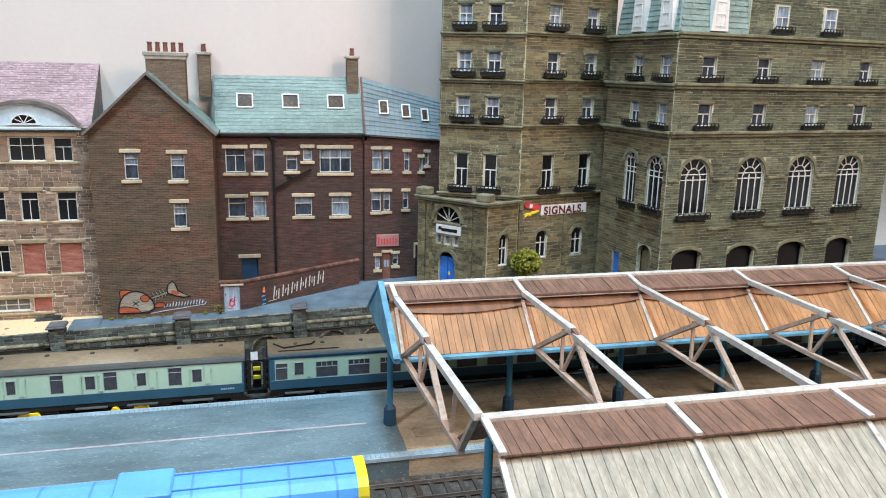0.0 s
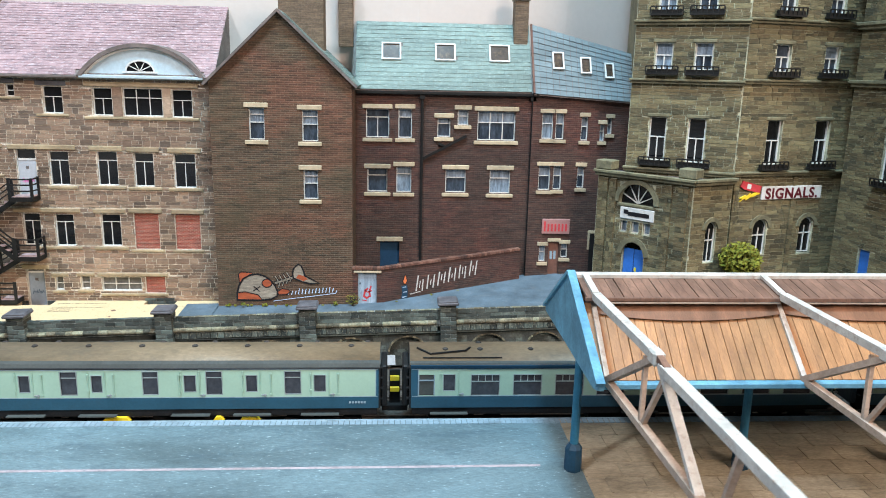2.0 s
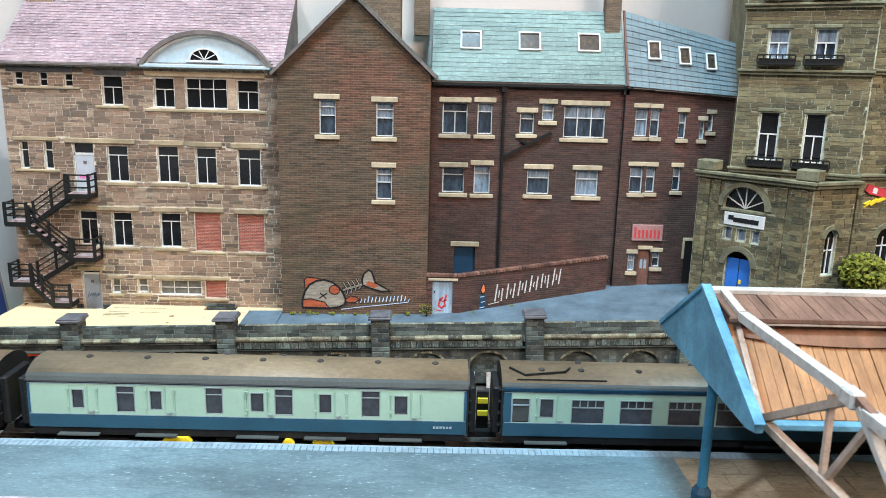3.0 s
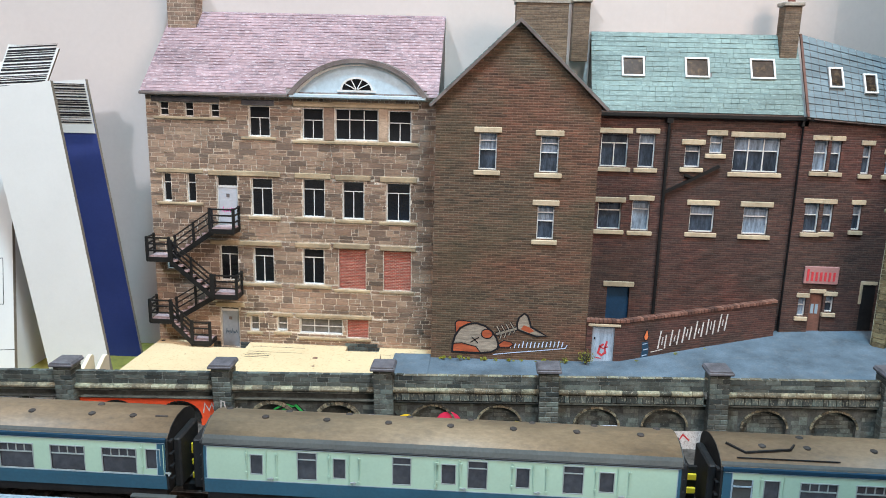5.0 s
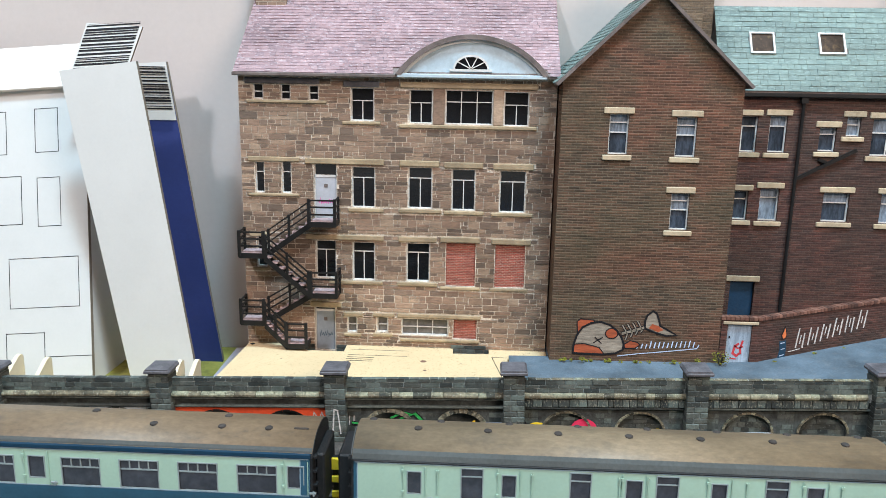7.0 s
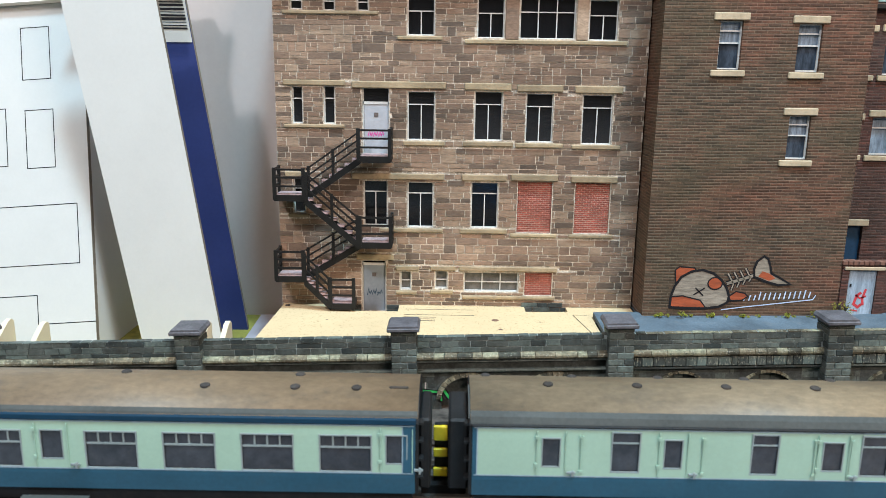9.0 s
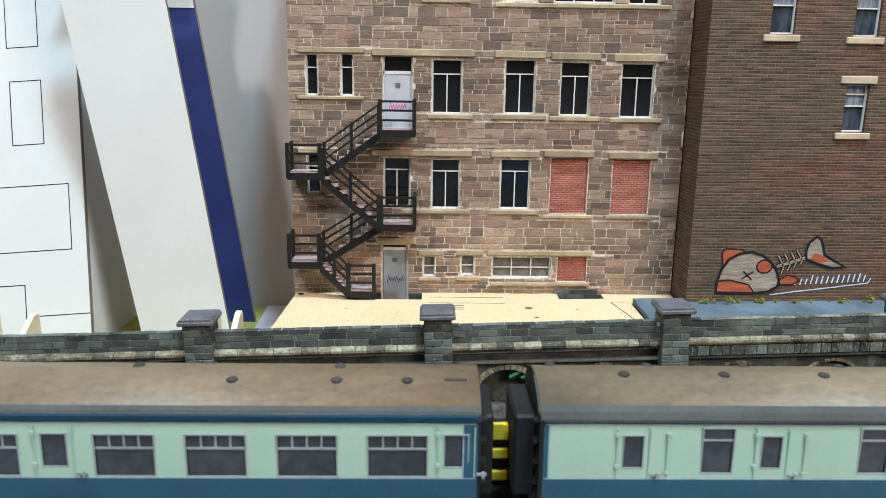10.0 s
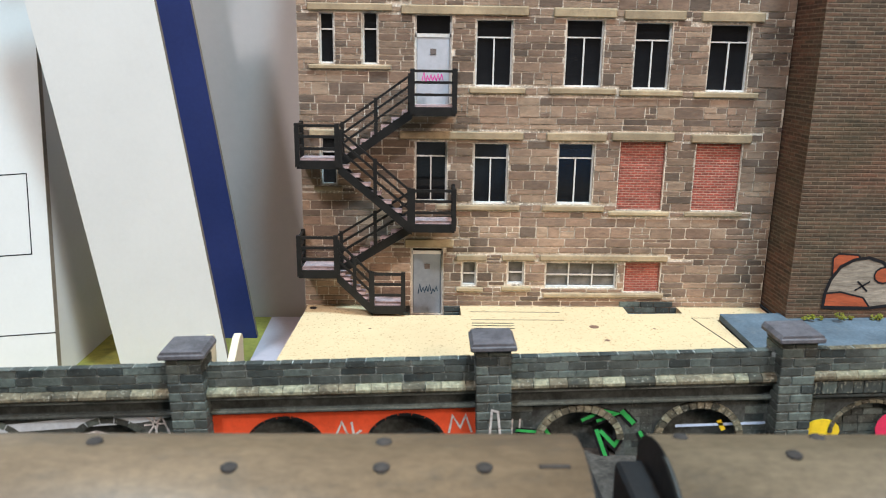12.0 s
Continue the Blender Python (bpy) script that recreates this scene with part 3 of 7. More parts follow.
def slates(parent, rng, mat, p0, p1, up, length, width=0.45, row=0.33, thick=0.035, holes=(), name="slates", single=0, rake=(0.0, 0.0)):
    """Courses of slates on a slope: p0 to p1 along the eave, up is the unit way up the slope."""
    g = G()
    p0, p1, up = Vector(p0), Vector(p1), Vector(up)
    along = (p1 - p0).normalized()
    L, nrm = (p1 - p0).length, along.cross(up).normalized()
    if nrm.z < 0:
        nrm = -nrm
    unit, count = None, 0
    if single:
        w_ = G()
        w_.v += [(-0.5, -0.5, thick), (0.5, -0.5, thick), (0.5, 0.5, 0.012), (-0.5, 0.5, 0.012), (-0.5, -0.5, thick - 0.03), (0.5, -0.5, thick - 0.03), (0.5, 0.5, -0.018), (-0.5, 0.5, -0.018)]
        w_.f += [(0, 1, 2, 3), (0, 4, 5, 1), (1, 5, 6, 2), (2, 6, 7, 3), (3, 7, 4, 0), (7, 6, 5, 4)]
        unit = w_.mesh("slate", mat)
    k = 0
    while k * row < length:
        a = k * row
        b = min(a + row * 1.15, length)
        u = -rng.uniform(0, width)
        while u < L:
            w = width * rng.uniform(0.75, 1.25)
            s, e = max(u, rake[0] * a) + 0.004, min(u + w, L - rake[1] * a) - 0.004
            u += w
            if e - s < 0.05 or any(h[0] < (s + e) / 2 < h[1] and h[2] < (a + b) / 2 < h[3] for h in holes):
                continue
            if count < single:
                count += 1
                c = (p0 + along * ((s + e) / 2) + up * ((a + b) / 2) + nrm * thick * rng.uniform(0, 0.3)) * S
                ob = new("slate", unit)
                ob.parent = parent
                ob.matrix_local = Matrix(((along.x * (e - s), up.x * (b - a), nrm.x, c.x), (along.y * (e - s), up.y * (b - a), nrm.y, c.y), (along.z * (e - s), up.z * (b - a), nrm.z, c.z), (0, 0, 0, 1)))
                continue
            lift = thick * rng.uniform(0.9, 1.6)
            q = [p0 + along * s + up * a + nrm * lift, p0 + along * e + up * a + nrm * lift, p0 + along * e + up * b + nrm * 0.012, p0 + along * s + up * b + nrm * 0.012]
            r = [x - nrm * 0.03 for x in q]
            n = len(g.v)
            g.v += [tuple(x) for x in q + r]
            g.f += [(n, n + 1, n + 2, n + 3), (n, n + 4, n + 5, n + 1), (n + 1, n + 5, n + 6, n + 2), (n + 3, n + 7, n + 4, n)]
        k += 1
    ob = part(name, g, mat, parent)
    ob["kind"] = "stuff"
    return ob

# ---- setting: room, baseboard, backboard, ground ----
rng = random.Random(7)
solid("floor", G().box(-420, 380, -330, 330, -3.4, -1.4), ROOMWALL, "plain pale floor under the model railway", "floor", kind="structure")
solid("ceiling", G().box(-420, 380, -330, 330, 230, 233), ROOMWALL, "plain pale ceiling of the railway room", "ceiling", kind="structure")
for nm, b in (("wall_west", (-424, -420, -330, 330)), ("wall_east", (380, 384, -330, 330)), ("wall_south", (-424, 384, -334, -330)), ("wall_north", (-424, 384, 330, 334))):
    solid(nm, G().box(*b, -1.4, 230), ROOMWALL, "plain painted wall of the railway room", "wall", kind="structure")


def back_y(x):
    return 65.0 + (0 if x < -4 else 0.011 * (x + 4) ** 2 if x < 22 else 7.4 + (x - 22) * 0.35)


g = G()
xs = [-95 + 5 * i for i in range(35)]
for a, b in zip(xs, xs[1:]):
    p, q = back_y(a), back_y(b)
    for z0, z1 in ((-1.3, 30), (30, 62)):
        g.poly([(a, p, z0), (b, q, z0), (b, q, z1), (a, p, z1)])
        g.poly([(a, p + 0.6, z0), (a, p + 0.6, z1), (b, q + 0.6, z1), (b, q + 0.6, z0)])
    g.poly([(a, p, 62), (b, q, 62), (b, q + 0.6, 62), (a, p + 0.6, 62)])
solid("backboard", g, BACK, "plain pale painted backboard behind the model buildings", "backboard", kind="structure", smooth=False)
solid("ground", G().box(-90, 75, -20, 66, -1.39, -0.28), BALLAST, "dark ballasted baseboard under the model tracks", "ground", kind="structure")
solid("baseboard_floor", G().box(-60, -28.3, 55.4, 64.9, -0.27, -0.1), GREENBOARD, "olive green bare baseboard behind the retaining wall", "baseboard", kind="structure")

# bare board in front of the stone warehouse, with its ink lines
board = thing("base_board", -20, 58, 1.9, label="bare cream fibreboard with pencilled lines, in front of stone warehouse", category="board")
part("board", G().prism([(-7.6, -2.9), (5.86, -2.9), (5.86, 1.22), (7.8, 1.22), (7.8, 2.6), (4.95, 2.6), (4.95, 1.86), (3.13, 1.76), (3.13, 2.6), (-2.35, 2.6), (-2.35, 1.55), (-4.42, 1.55), (-4.42, 2.6), (-7.4, 2.6)], -0.22, 0.0, "z"), MDF, board)
for x0, x1, y, w in ((-2.05, 0.9, 1.12, 0.03), (-2.05, 0.9, 1.88, 0.03), (-2.05, -0.72, 0.8, 0.05), (-2.05, -0.74, 0.56, 0.05), (-2.0, -0.74, 0.32, 0.05), (5.1, 5.7, 1.4, 0.03)):
    bar_part("ink_line", board, INK, x0, x1, y, y + w, 0.0, 0.006, 0)
part("ink_line", G().beam((5.1, 1.4, 0.003), (5.62, -1.6, 0.003), 0.035, 0.006), INK, board)
for x, y, r in ((1.75, 0.55, 0.16), (3.6, 0.4, 0.05), (1.9, -0.6, 0.09), (-5.2, 0.3, 0.05)):
    part("stain_spot", G().tube([((x, y, 0.0), r), ((x, y, 0.004), r * 0.9)], 10), WOODDARK, board)
part("cutout", G().tube([((-7.2, 2.2, 0.0), 0.12), ((-7.2, 2.2, 0.01), 0.12)]), INK, board)
bar_part("ply_edge", board, PLY, -7.6, 5.86, -2.92, -2.85, -1.6, -0.22, 0)
tagged(part("card_strip", G().prism([(-29.25, 56.0), (-27.4, 56.0), (-27.7, 64.6), (-29.5, 64.6)], -0.095, 0.02, "z"), LILAC), "lilac-grey card strip beside the bare board", "card")
for x, y0, h in ((-37.7, 55.4, 2.15), (-36.3, 55.4, 2.05), (-29.8, 55.3, 2.15), (-29.0, 55.3, 2.2)):
    solid("support_rib", G().prism([(55.3, -0.1), (57.2, -0.1), (57.2, h - 0.12), (57.05, h), (56.8, h - 0.05), (55.3, h - 1.0)], x, x + 0.2, "x"), PLY,
          "cream plywood support rib standing behind the retaining wall", "rib", "plywood support ribs")

# road behind the wall, climbing to the right
g = G()
prof = [(-14.08, 2.12), (-12.14, 2.16), (-10, 2.2), (-4, 2.3), (2, 2.75), (8, 3.15), (13, 3.45), (30, 3.5), (62, 3.5)]
for (a, za), (b, zb) in zip(prof, prof[1:]):
    yb = 59.2 if b < -12 else 66.5
    g.poly([(a, 54.6, za - 0.1), (b, 54.6, zb - 0.1), (b, yb, zb), (a, yb, za)])
    g.poly([(a, 54.6, za - 0.25), (a, yb, za - 0.2), (b, yb, zb - 0.2), (b, 54.6, zb - 0.25)])
    g.poly([(a, 54.6, za - 0.25), (b, 54.6, zb - 0.25), (b, 54.6, zb - 0.1), (a, 54.6, za - 0.1)])
    if yb < 60:
        g.poly([(a, yb, za - 0.2), (a, yb, za), (b, yb, zb), (b, yb, zb - 0.2)])
g.poly([(-14.08, 54.6, 1.87), (-14.08, 54.6, 2.02), (-14.08, 59.2, 2.12), (-14.08, 59.2, 1.92)])
solid("road", g, ROAD, "blue-grey tarmac road of painted card, rising past the brick buildings", "road", kind="structure")

# ---- stone warehouse ----
Y = 60.5
wh = thing("stone_warehouse", 0, Y, 0, label="four-storey sandstone warehouse with a purple slate roof and an arched dormer", category="building")
WX0, WX1 = -27.5, -12.2
wins = [  # u0, u1, z0, z1, columns, transom
    (-26.8, -26.3, 14.3, 15.0, 1, 0.5), (-25.45, -24.97, 14.27, 15.0, 1, 0.5), (-24.08, -23.6, 14.27, 14.95, 1, 0.5),
    (-22.03, -20.92, 13.34, 14.88, 2, 0.62), (-19.2, -18.1, 13.27, 14.84, 2, 0.62), (-17.48, -15.22, 13.26, 14.85, 3, 0.66), (-14.68, -13.5, 13.23, 14.81, 2, 0.62),
    (-26.82, -26.37, 9.74, 11.24, 1, 0.68), (-25.5, -25.03, 9.73, 11.27, 1, 0.68), (-22.02, -20.88, 9.1, 11.1, 2, 0.74),
    (-19.24, -18.07, 9.12, 11.14, 2, 0.74), (-17.1, -15.96, 9.08, 11.08, 2, 0.74), (-14.76, -13.5, 9.03, 11.06, 2, 0.74),
    (-26.86, -26.36, 5.95, 7.5, 1, 0.68), (-23.88, -22.86, 5.43, 7.37, 2, 0.76), (-22.01, -20.9, 5.38, 7.33, 2, 0.76), (-19.3, -18.14, 5.39, 7.35, 2, 0.76),
    (-22.31, -21.83, 2.6, 3.42, 1, 0.5), (-20.79, -20.24, 2.66, 3.45, 1, 0.5), (-19.53, -17.15, 2.55, 3.41, 3, 0.5)]
infills = [(-17.32, -15.86, 5.22, 7.44), (-14.88, -13.4, 5.22, 7.4), (-16.88, -15.7, 2.42, 3.46)]
doors = [(-23.89, -22.77, 8.5, 11.2), (-23.98, -22.94, 1.6, 3.88)]
holes = [w[:4] for w in wins] + infills + doors
part("wall", wall_with_holes(G(), WX0, WX1, 1.5, 15.6, 0, 0.3, holes), MORTAR, wh, "sandstone wall with pale joints")
part("wall", G().box(WX0, WX0 + 0.3, 0.301, 4.6, 1.5, 15.6), STONE, wh)
part("wall", G().box(WX1 - 0.3, WX1, 0.301, 4.6, 1.5, 15.6), STONE, wh)
part("interior", G().box(WX0 + 0.31, WX1 - 0.31, 0.75, 0.8, 1.6, 15.5), INK, wh, "black card lining behind the windows")
for u0, u1, z0, z1, c, r in wins:
    three = c == 3
    window(wh, u0, u1, z0, z1, 0.12, c, (r,), split_top=three, bar=0.045, glass=PALEGLASS if z0 < 3 else GLASS)
for u0, u1, z0, z1 in infills:
    part("brick_infill", G().box(u0, u1, 0.1, 0.28, z0, z1), INFILL, wh, "red brick infill of a blocked window")
for k, (u0, u1, z0, z1) in enumerate(doors):
    d = part("door", G().box(u0 + 0.05, u1 - 0.05, 0.12, 0.2, z0, z0 + 2.08, 0.02), DULLDOOR if k else GREYDOOR, wh, "dull grey steel door with a graffiti tag")
    part("sign_plate", G().box((u0 + u1) / 2 - 0.09, (u0 + u1) / 2 + 0.09, 0.1, 0.12, z0 + 1.55, z0 + 1.72), LEAD, d)
    tag = G()
    rr = random.Random(k)
    for i in range(6):
        x = u0 + 0.22 + i * 0.11
        tag.strip([(x, z0 + 0.72 + rr.uniform(-0.05, 0.05)), (x + 0.06, z0 + 0.95 + rr.uniform(-0.1, 0.1)), (x + 0.1, z0 + 0.78)], 0.035, 0.112)
    part("graffiti_tag", tag, SPRAYPINK if k == 0 else COLDARK, d, "magenta sprayed tag" if k == 0 else "dark blue sprayed tag")
    top = z0 + 2.12
    fr = G().box(u0, u1, 0.1, 0.18, top - 0.06, top + 0.05).box(u0, u0 + 0.05, 0.1, 0.18, z0, z1).box(u1 - 0.05, u1, 0.1, 0.18, z0, z1)
    f = part("door_frame", fr, WHITE, wh)
    part("pane", G().box(u0 + 0.05, u1 - 0.05, 0.2, 0.24, top + 0.05, z1), GLASS, f)
lintels = [(-27.16, -23.55, 15.03, 15.31, 0), (-22.38, -20.66, 14.94, 15.22, 0), (-19.65, -13.11, 14.93, 15.2, 1), (-27.16, -24.59, 11.3, 11.52, 1), (-24.32, -20.43, 11.22, 11.5, 1),
           (-19.66, -17.73, 11.2, 11.48, 1), (-17.5, -15.6, 11.16, 11.44, 1), (-15.11, -13.15, 11.13, 11.42, 1), (-27.2, -26.2, 7.52, 7.72, 1), (-24.37, -20.45, 7.45, 7.7, 1), (-19.71, -17.8, 7.44, 7.7, 1),
           (-17.63, -15.64, 7.47, 7.74, 1), (-15.08, -13.14, 7.43, 7.7, 1), (-24.2, -22.6, 3.93, 4.2, 1), (-22.5, -21.5, 3.48, 3.68, 1), (-21.0, -19.9, 3.5, 3.7, 1), (-19.75, -15.5, 3.5, 3.7, 1)]
sills = [(-27.12, -23.2, 14.08, 14.27), (-22.45, -20.6, 13.12, 13.32), (-19.7, -13.1, 13.0, 13.22), (-27.17, -24.62, 9.53, 9.72), (-22.2, -20.45, 8.85, 9.08), (-19.7, -17.6, 8.86, 9.1), (-17.5, -15.5, 8.83, 9.06), (-15.15, -13.1, 8.8, 9.02),
         (-27.1, -26.2, 5.74, 5.93), (-23.2, -20.49, 5.14, 5.36), (-19.77, -17.74, 5.13, 5.37), (-17.6, -15.6, 5.0, 5.2), (-15.1, -13.2, 5.0, 5.2), (-22.5, -21.6, 2.38, 2.58), (-21.0, -20.0, 2.42, 2.63), (-19.6, -15.55, 2.2, 2.4)]
for a, b, c, d, pale in lintels:
    bar_part("lintel", wh, DRESSED if pale else CAPSTONE, a, b, -0.09, 0.05, c, d, 0.03, "" if pale else "grey lintel band")
for a, b, c, d in sills:
    bar_part("sill", wh, DRESSED, a, b, -0.1, 0.1, c + 0.04, d - 0.01, 0.03)
for a, b in ((-18.06, -17.52), (-15.18, -14.72)):
    bar_part("pilaster", wh, STONE, a, b, -0.05, 0.1, 13.23, 14.92, 0.02)
for row, cuts in ((1.5, (-24.42, -24.02)), (1.7, (-24.42, -24.22, -24.02)), (1.5, (-22.9, -22.6, -22.35)), (1.7, (-22.9, -22.35)),
                  (1.5, (-16.87, -16.2, -15.6, -15.05)), (1.7, (-16.87, -16.5, -15.75, -15.3, -15.05)), (1.9, (-17.0, -16.3, -15.85, -15.2))):
    for a, b in zip(cuts, cuts[1:]):
        bar_part("plinth_stone", wh, WALLSTONE, a + 0.012, b - 0.012, -0.05, 0.0, row + 0.012, row + 0.19, 0.01, "dark plinth stone")
# roof
RZ, RY = 15.55, -0.35
up = Vector((0, 4.7, 4.15)).normalized()
slope_len = Vector((0, 4.95, 4.37)).length
roof = part("roof", G().prism([(RY, RZ - 0.1), (RY, RZ), (4.6, RZ + 4.37), (4.7, RZ + 4.2), (4.7, RZ - 0.1)], WX0 - 0.12, WX1 + 0.1, "x"), LEAD, wh, "purple slate roof with lead edges")
DC, DR = -16.25, 3.62
slates(roof, random.Random(3), PURPLE, (WX0 - 0.12, RY - 0.03, RZ), (WX1 + 0.1, RY - 0.03, RZ), up, slope_len, 0.34, 0.235, 0.03, [(DC - DR - WX0 - 0.1, DC + DR - WX0 + 0.1, -1, 0.5)], single=300)
bar_part("gutter", wh, LEAD, WX0 - 0.15, DC - DR, RY - 0.12, RY + 0.05, RZ - 0.16, RZ + 0.0, 0.03)
# arched dormer: segment front, hood and fanlight
H = 1.86


def seg(half, rise, n=22, z=RZ):
    r = (half * half + rise * rise) / (2 * rise)
    a = math.asin(half / r)
    return [(DC + r * math.sin(-a + 2 * a * i / n), z + rise - r + r * math.cos(-a + 2 * a * i / n)) for i in range(n + 1)]


dorm = part("dormer", G().prism(seg(DR - 0.28, H - 0.22), -0.2, 0.1), PALEBLUE, wh, "pale blue arched dormer front")
outer, inner = seg(DR, H), seg(DR - 0.3, H - 0.22)
g = G().arc_band(outer, inner, -0.42, 3.2)
part("hood", g, LEAD, dorm, "grey lead hood")
g2 = G()
o2 = seg(DR - 0.3, H - 0.22)
i2 = seg(DR - 0.46, H - 0.36)
g2.arc_band(o2, i2, -0.26, -0.2)
part("trim", g2, WHITE, dorm)
bar_part("ledge", dorm, PALEBLUE, DC - DR + 0.1, DC + DR - 0.1, -0.4, 0.1, RZ - 0.14, RZ + 0.05, 0.03)
fan = [(DC - 0.05 + 0.8 * math.cos(math.pi * i / 16), RZ + 0.28 + 0.62 * math.sin(math.pi * i / 16)) for i in range(17)]
fl = part("fanlight", G().prism(fan, -0.24, -0.21), GLASS, wh, "half-round fanlight")
g = G()
g.arc_band([(DC - 0.05 + 1.06 * (a - DC + 0.05), RZ + 0.28 + 1.08 * (b - RZ - 0.28)) for a, b in fan], [(DC - 0.05 + 0.94 * (a - DC + 0.05), RZ + 0.28 + 0.92 * (b - RZ - 0.28)) for a, b in fan], -0.3, -0.22)
for ang in (35, 68, 112, 145):
    g.strip([(DC - 0.05, RZ + 0.3), (DC - 0.05 + 0.78 * math.cos(radians(ang)), RZ + 0.28 + 0.6 * math.sin(radians(ang)))], 0.05, -0.27)
g.box(DC - 1.05, DC + 0.95, -0.3, -0.2, RZ + 0.18, RZ + 0.29)
part("glazing_bars", g, WHITE, fl)
# chimney on the ridge
ch = part("chimney", G().box(-27.5, -25.9, 3.4, 4.6, 17.2, 20.9, 0.03), CHIMNEYSTONE, wh, "coursed stone ridge chimney")
part("chimney_cap", G().box(-27.65, -25.75, 3.3, 4.7, 20.9, 21.2, 0.05), DRESSED, ch)

# ---- iron fire escape ----
fe = thing("fire_escape", 0, Y - 0.02, 0, label="black iron fire escape with pinkish chequer-plate treads on stone wall", category="fire escape")
F0, F1 = -1.1, -0.12  # front and wall side


def platform_(x0, x1, z, front_only=False):
    p = part("landing", G().box(x0, x1, F0, F1, z - 0.26, z), BLACKIRON, fe)
    part("tread_plate", G().box(x0 + 0.08, x1 - 0.06, F0 + 0.07, F1, z + 0.001, z + 0.03), TREAD, p)


def rails(x0, x1, z, sides):
    r = part("railing", G().box(x0, x1, F0, F0 + 0.07, z + 1.01, z + 1.09), BLACKIRON, fe)
    for x in (x0, x1):
        part("post", G().box(x - 0.07, x + 0.07, F0 - 0.03, F0 + 0.1, z - 0.2, z + 1.12), BLACKIRON, r)
    for h in (0.36, 0.72, 1.05):
        if h < 1:
            part("rail", G().box(x0, x1, F0, F0 + 0.07, z + h - 0.04, z + h + 0.04), BLACKIRON, r)
        for x in sides:
            part("rail", G().box(x - 0.035, x + 0.035, F0, F1, z + h - 0.04, z + h + 0.04), BLACKIRON, r)
    for x in sides:
        part("post", G().box(x - 0.06, x + 0.06, F1 - 0.1, F1, z - 0.2, z + 1.12), BLACKIRON, r)


def flight(xa, za, xb, zb, y0, y1):
    g = G()
    for y in (y0, y1 - 0.06):
        g.prism([(xa, za - 0.05), (xb, zb - 0.05), (xb, zb - 0.36), (xa, za - 0.36)], y, y + 0.06)
    st = part("staircase", g, BLACKIRON, fe)
    n = 7
    t = G()
    for i in range(n):
        f = (i + 0.5) / n
        x, z = xa + (xb - xa) * f, za + (zb - za) * f
        part("tread", G().box(x - 0.17, x + 0.17, y0 + 0.07, y1 - 0.07, z - 0.08, z + 0.0).box(x - 0.17, x - 0.14, y0 + 0.07, y1 - 0.07, z - 0.2, z - 0.081), TREAD, st)
    for h in (0.38, 0.68, 0.98):
        part("handrail", G().beam((xa, y0 + 0.03, za + h), (xb, y0 + 0.03, zb + h), 0.07), BLACKIRON, st)
    for f in (0.04, 0.5, 0.96):
        x, z = xa + (xb - xa) * f, za + (zb - za) * f
        part("post", G().box(x - 0.055, x + 0.055, y0 - 0.02, y0 + 0.09, z - 0.1, z + 1.05), BLACKIRON, st)


platform_(-23.95, -22.65, 8.52)
rails(-23.95, -22.68, 8.52, (-22.68,))
flight(-23.95, 8.5, -26.2, 6.9, -0.55, -0.15)
platform_(-27.45, -26.2, 6.88)
rails(-27.42, -26.22, 6.88, (-27.42,))
flight(-26.2, 6.86, -23.95, 4.95, F0, -0.6)
platform_(-23.95, -22.62, 4.93)
rails(-23.92, -22.65, 4.93, (-22.65,))
flight(-23.95, 4.9, -26.3, 3.45, -0.55, -0.15)
platform_(-27.5, -26.3, 3.42)
rails(-27.47, -26.32, 3.42, (-27.47,))
flight(-26.3, 3.4, -25.2, 2.3, F0, -0.6)
platform_(-25.25, -24.2, 2.25)
rails(-25.2, -24.22, 2.25, ())

# ---- brown brick gable house ----
YB = 58.86
bh = thing("brown_brick_house", 0, YB, 0, label="brown brick house with a tall gable end and a fish mural", category="building")
X0, X1, AX, EZ, AZ = -12.12, -4.05, -8.15, 15.4, 19.25
bw = [(-9.94, -9.06, 12.15, 13.95), (-6.92, -6.0, 12.1, 13.87), (-6.9, -6.05, 8.7, 10.4)]
part("wall", wall_with_holes(G(), X0, X1, 2.0, EZ, 0, 0.3, bw), BROWNBRICK, bh, "brown brick gable wall")
part("gable", G().prism([(X0, EZ), (X1, EZ), (AX, AZ)], 0.0, 0.3), BROWNBRICK, bh)
part("wall", G().box(X0, X0 + 0.3, 0.301, 6.1, 2.0, EZ), BROWNBRICK, bh)
part("wall", G().box(X1 - 0.3, X1, 0.301, 6.1, 2.0, EZ), BROWNBRICK, bh)
for i, (a, b, c, d) in enumerate(bw):
    window(bh, a, b, c, d, 0.14, 1, (0.55, 0.8), glass=CURTAIN, bar=0.05)
    bar_part("lintel", bh, DRESSED_PALE, a - 0.27, b + 0.22, -0.07, 0.12, d + 0.03, d + 0.31, 0.03)
    bar_part("sill", bh, DRESSED_PALE, a - 0.25, b + 0.2, -0.1, 0.12, c - 0.27, c - 0.03, 0.03)
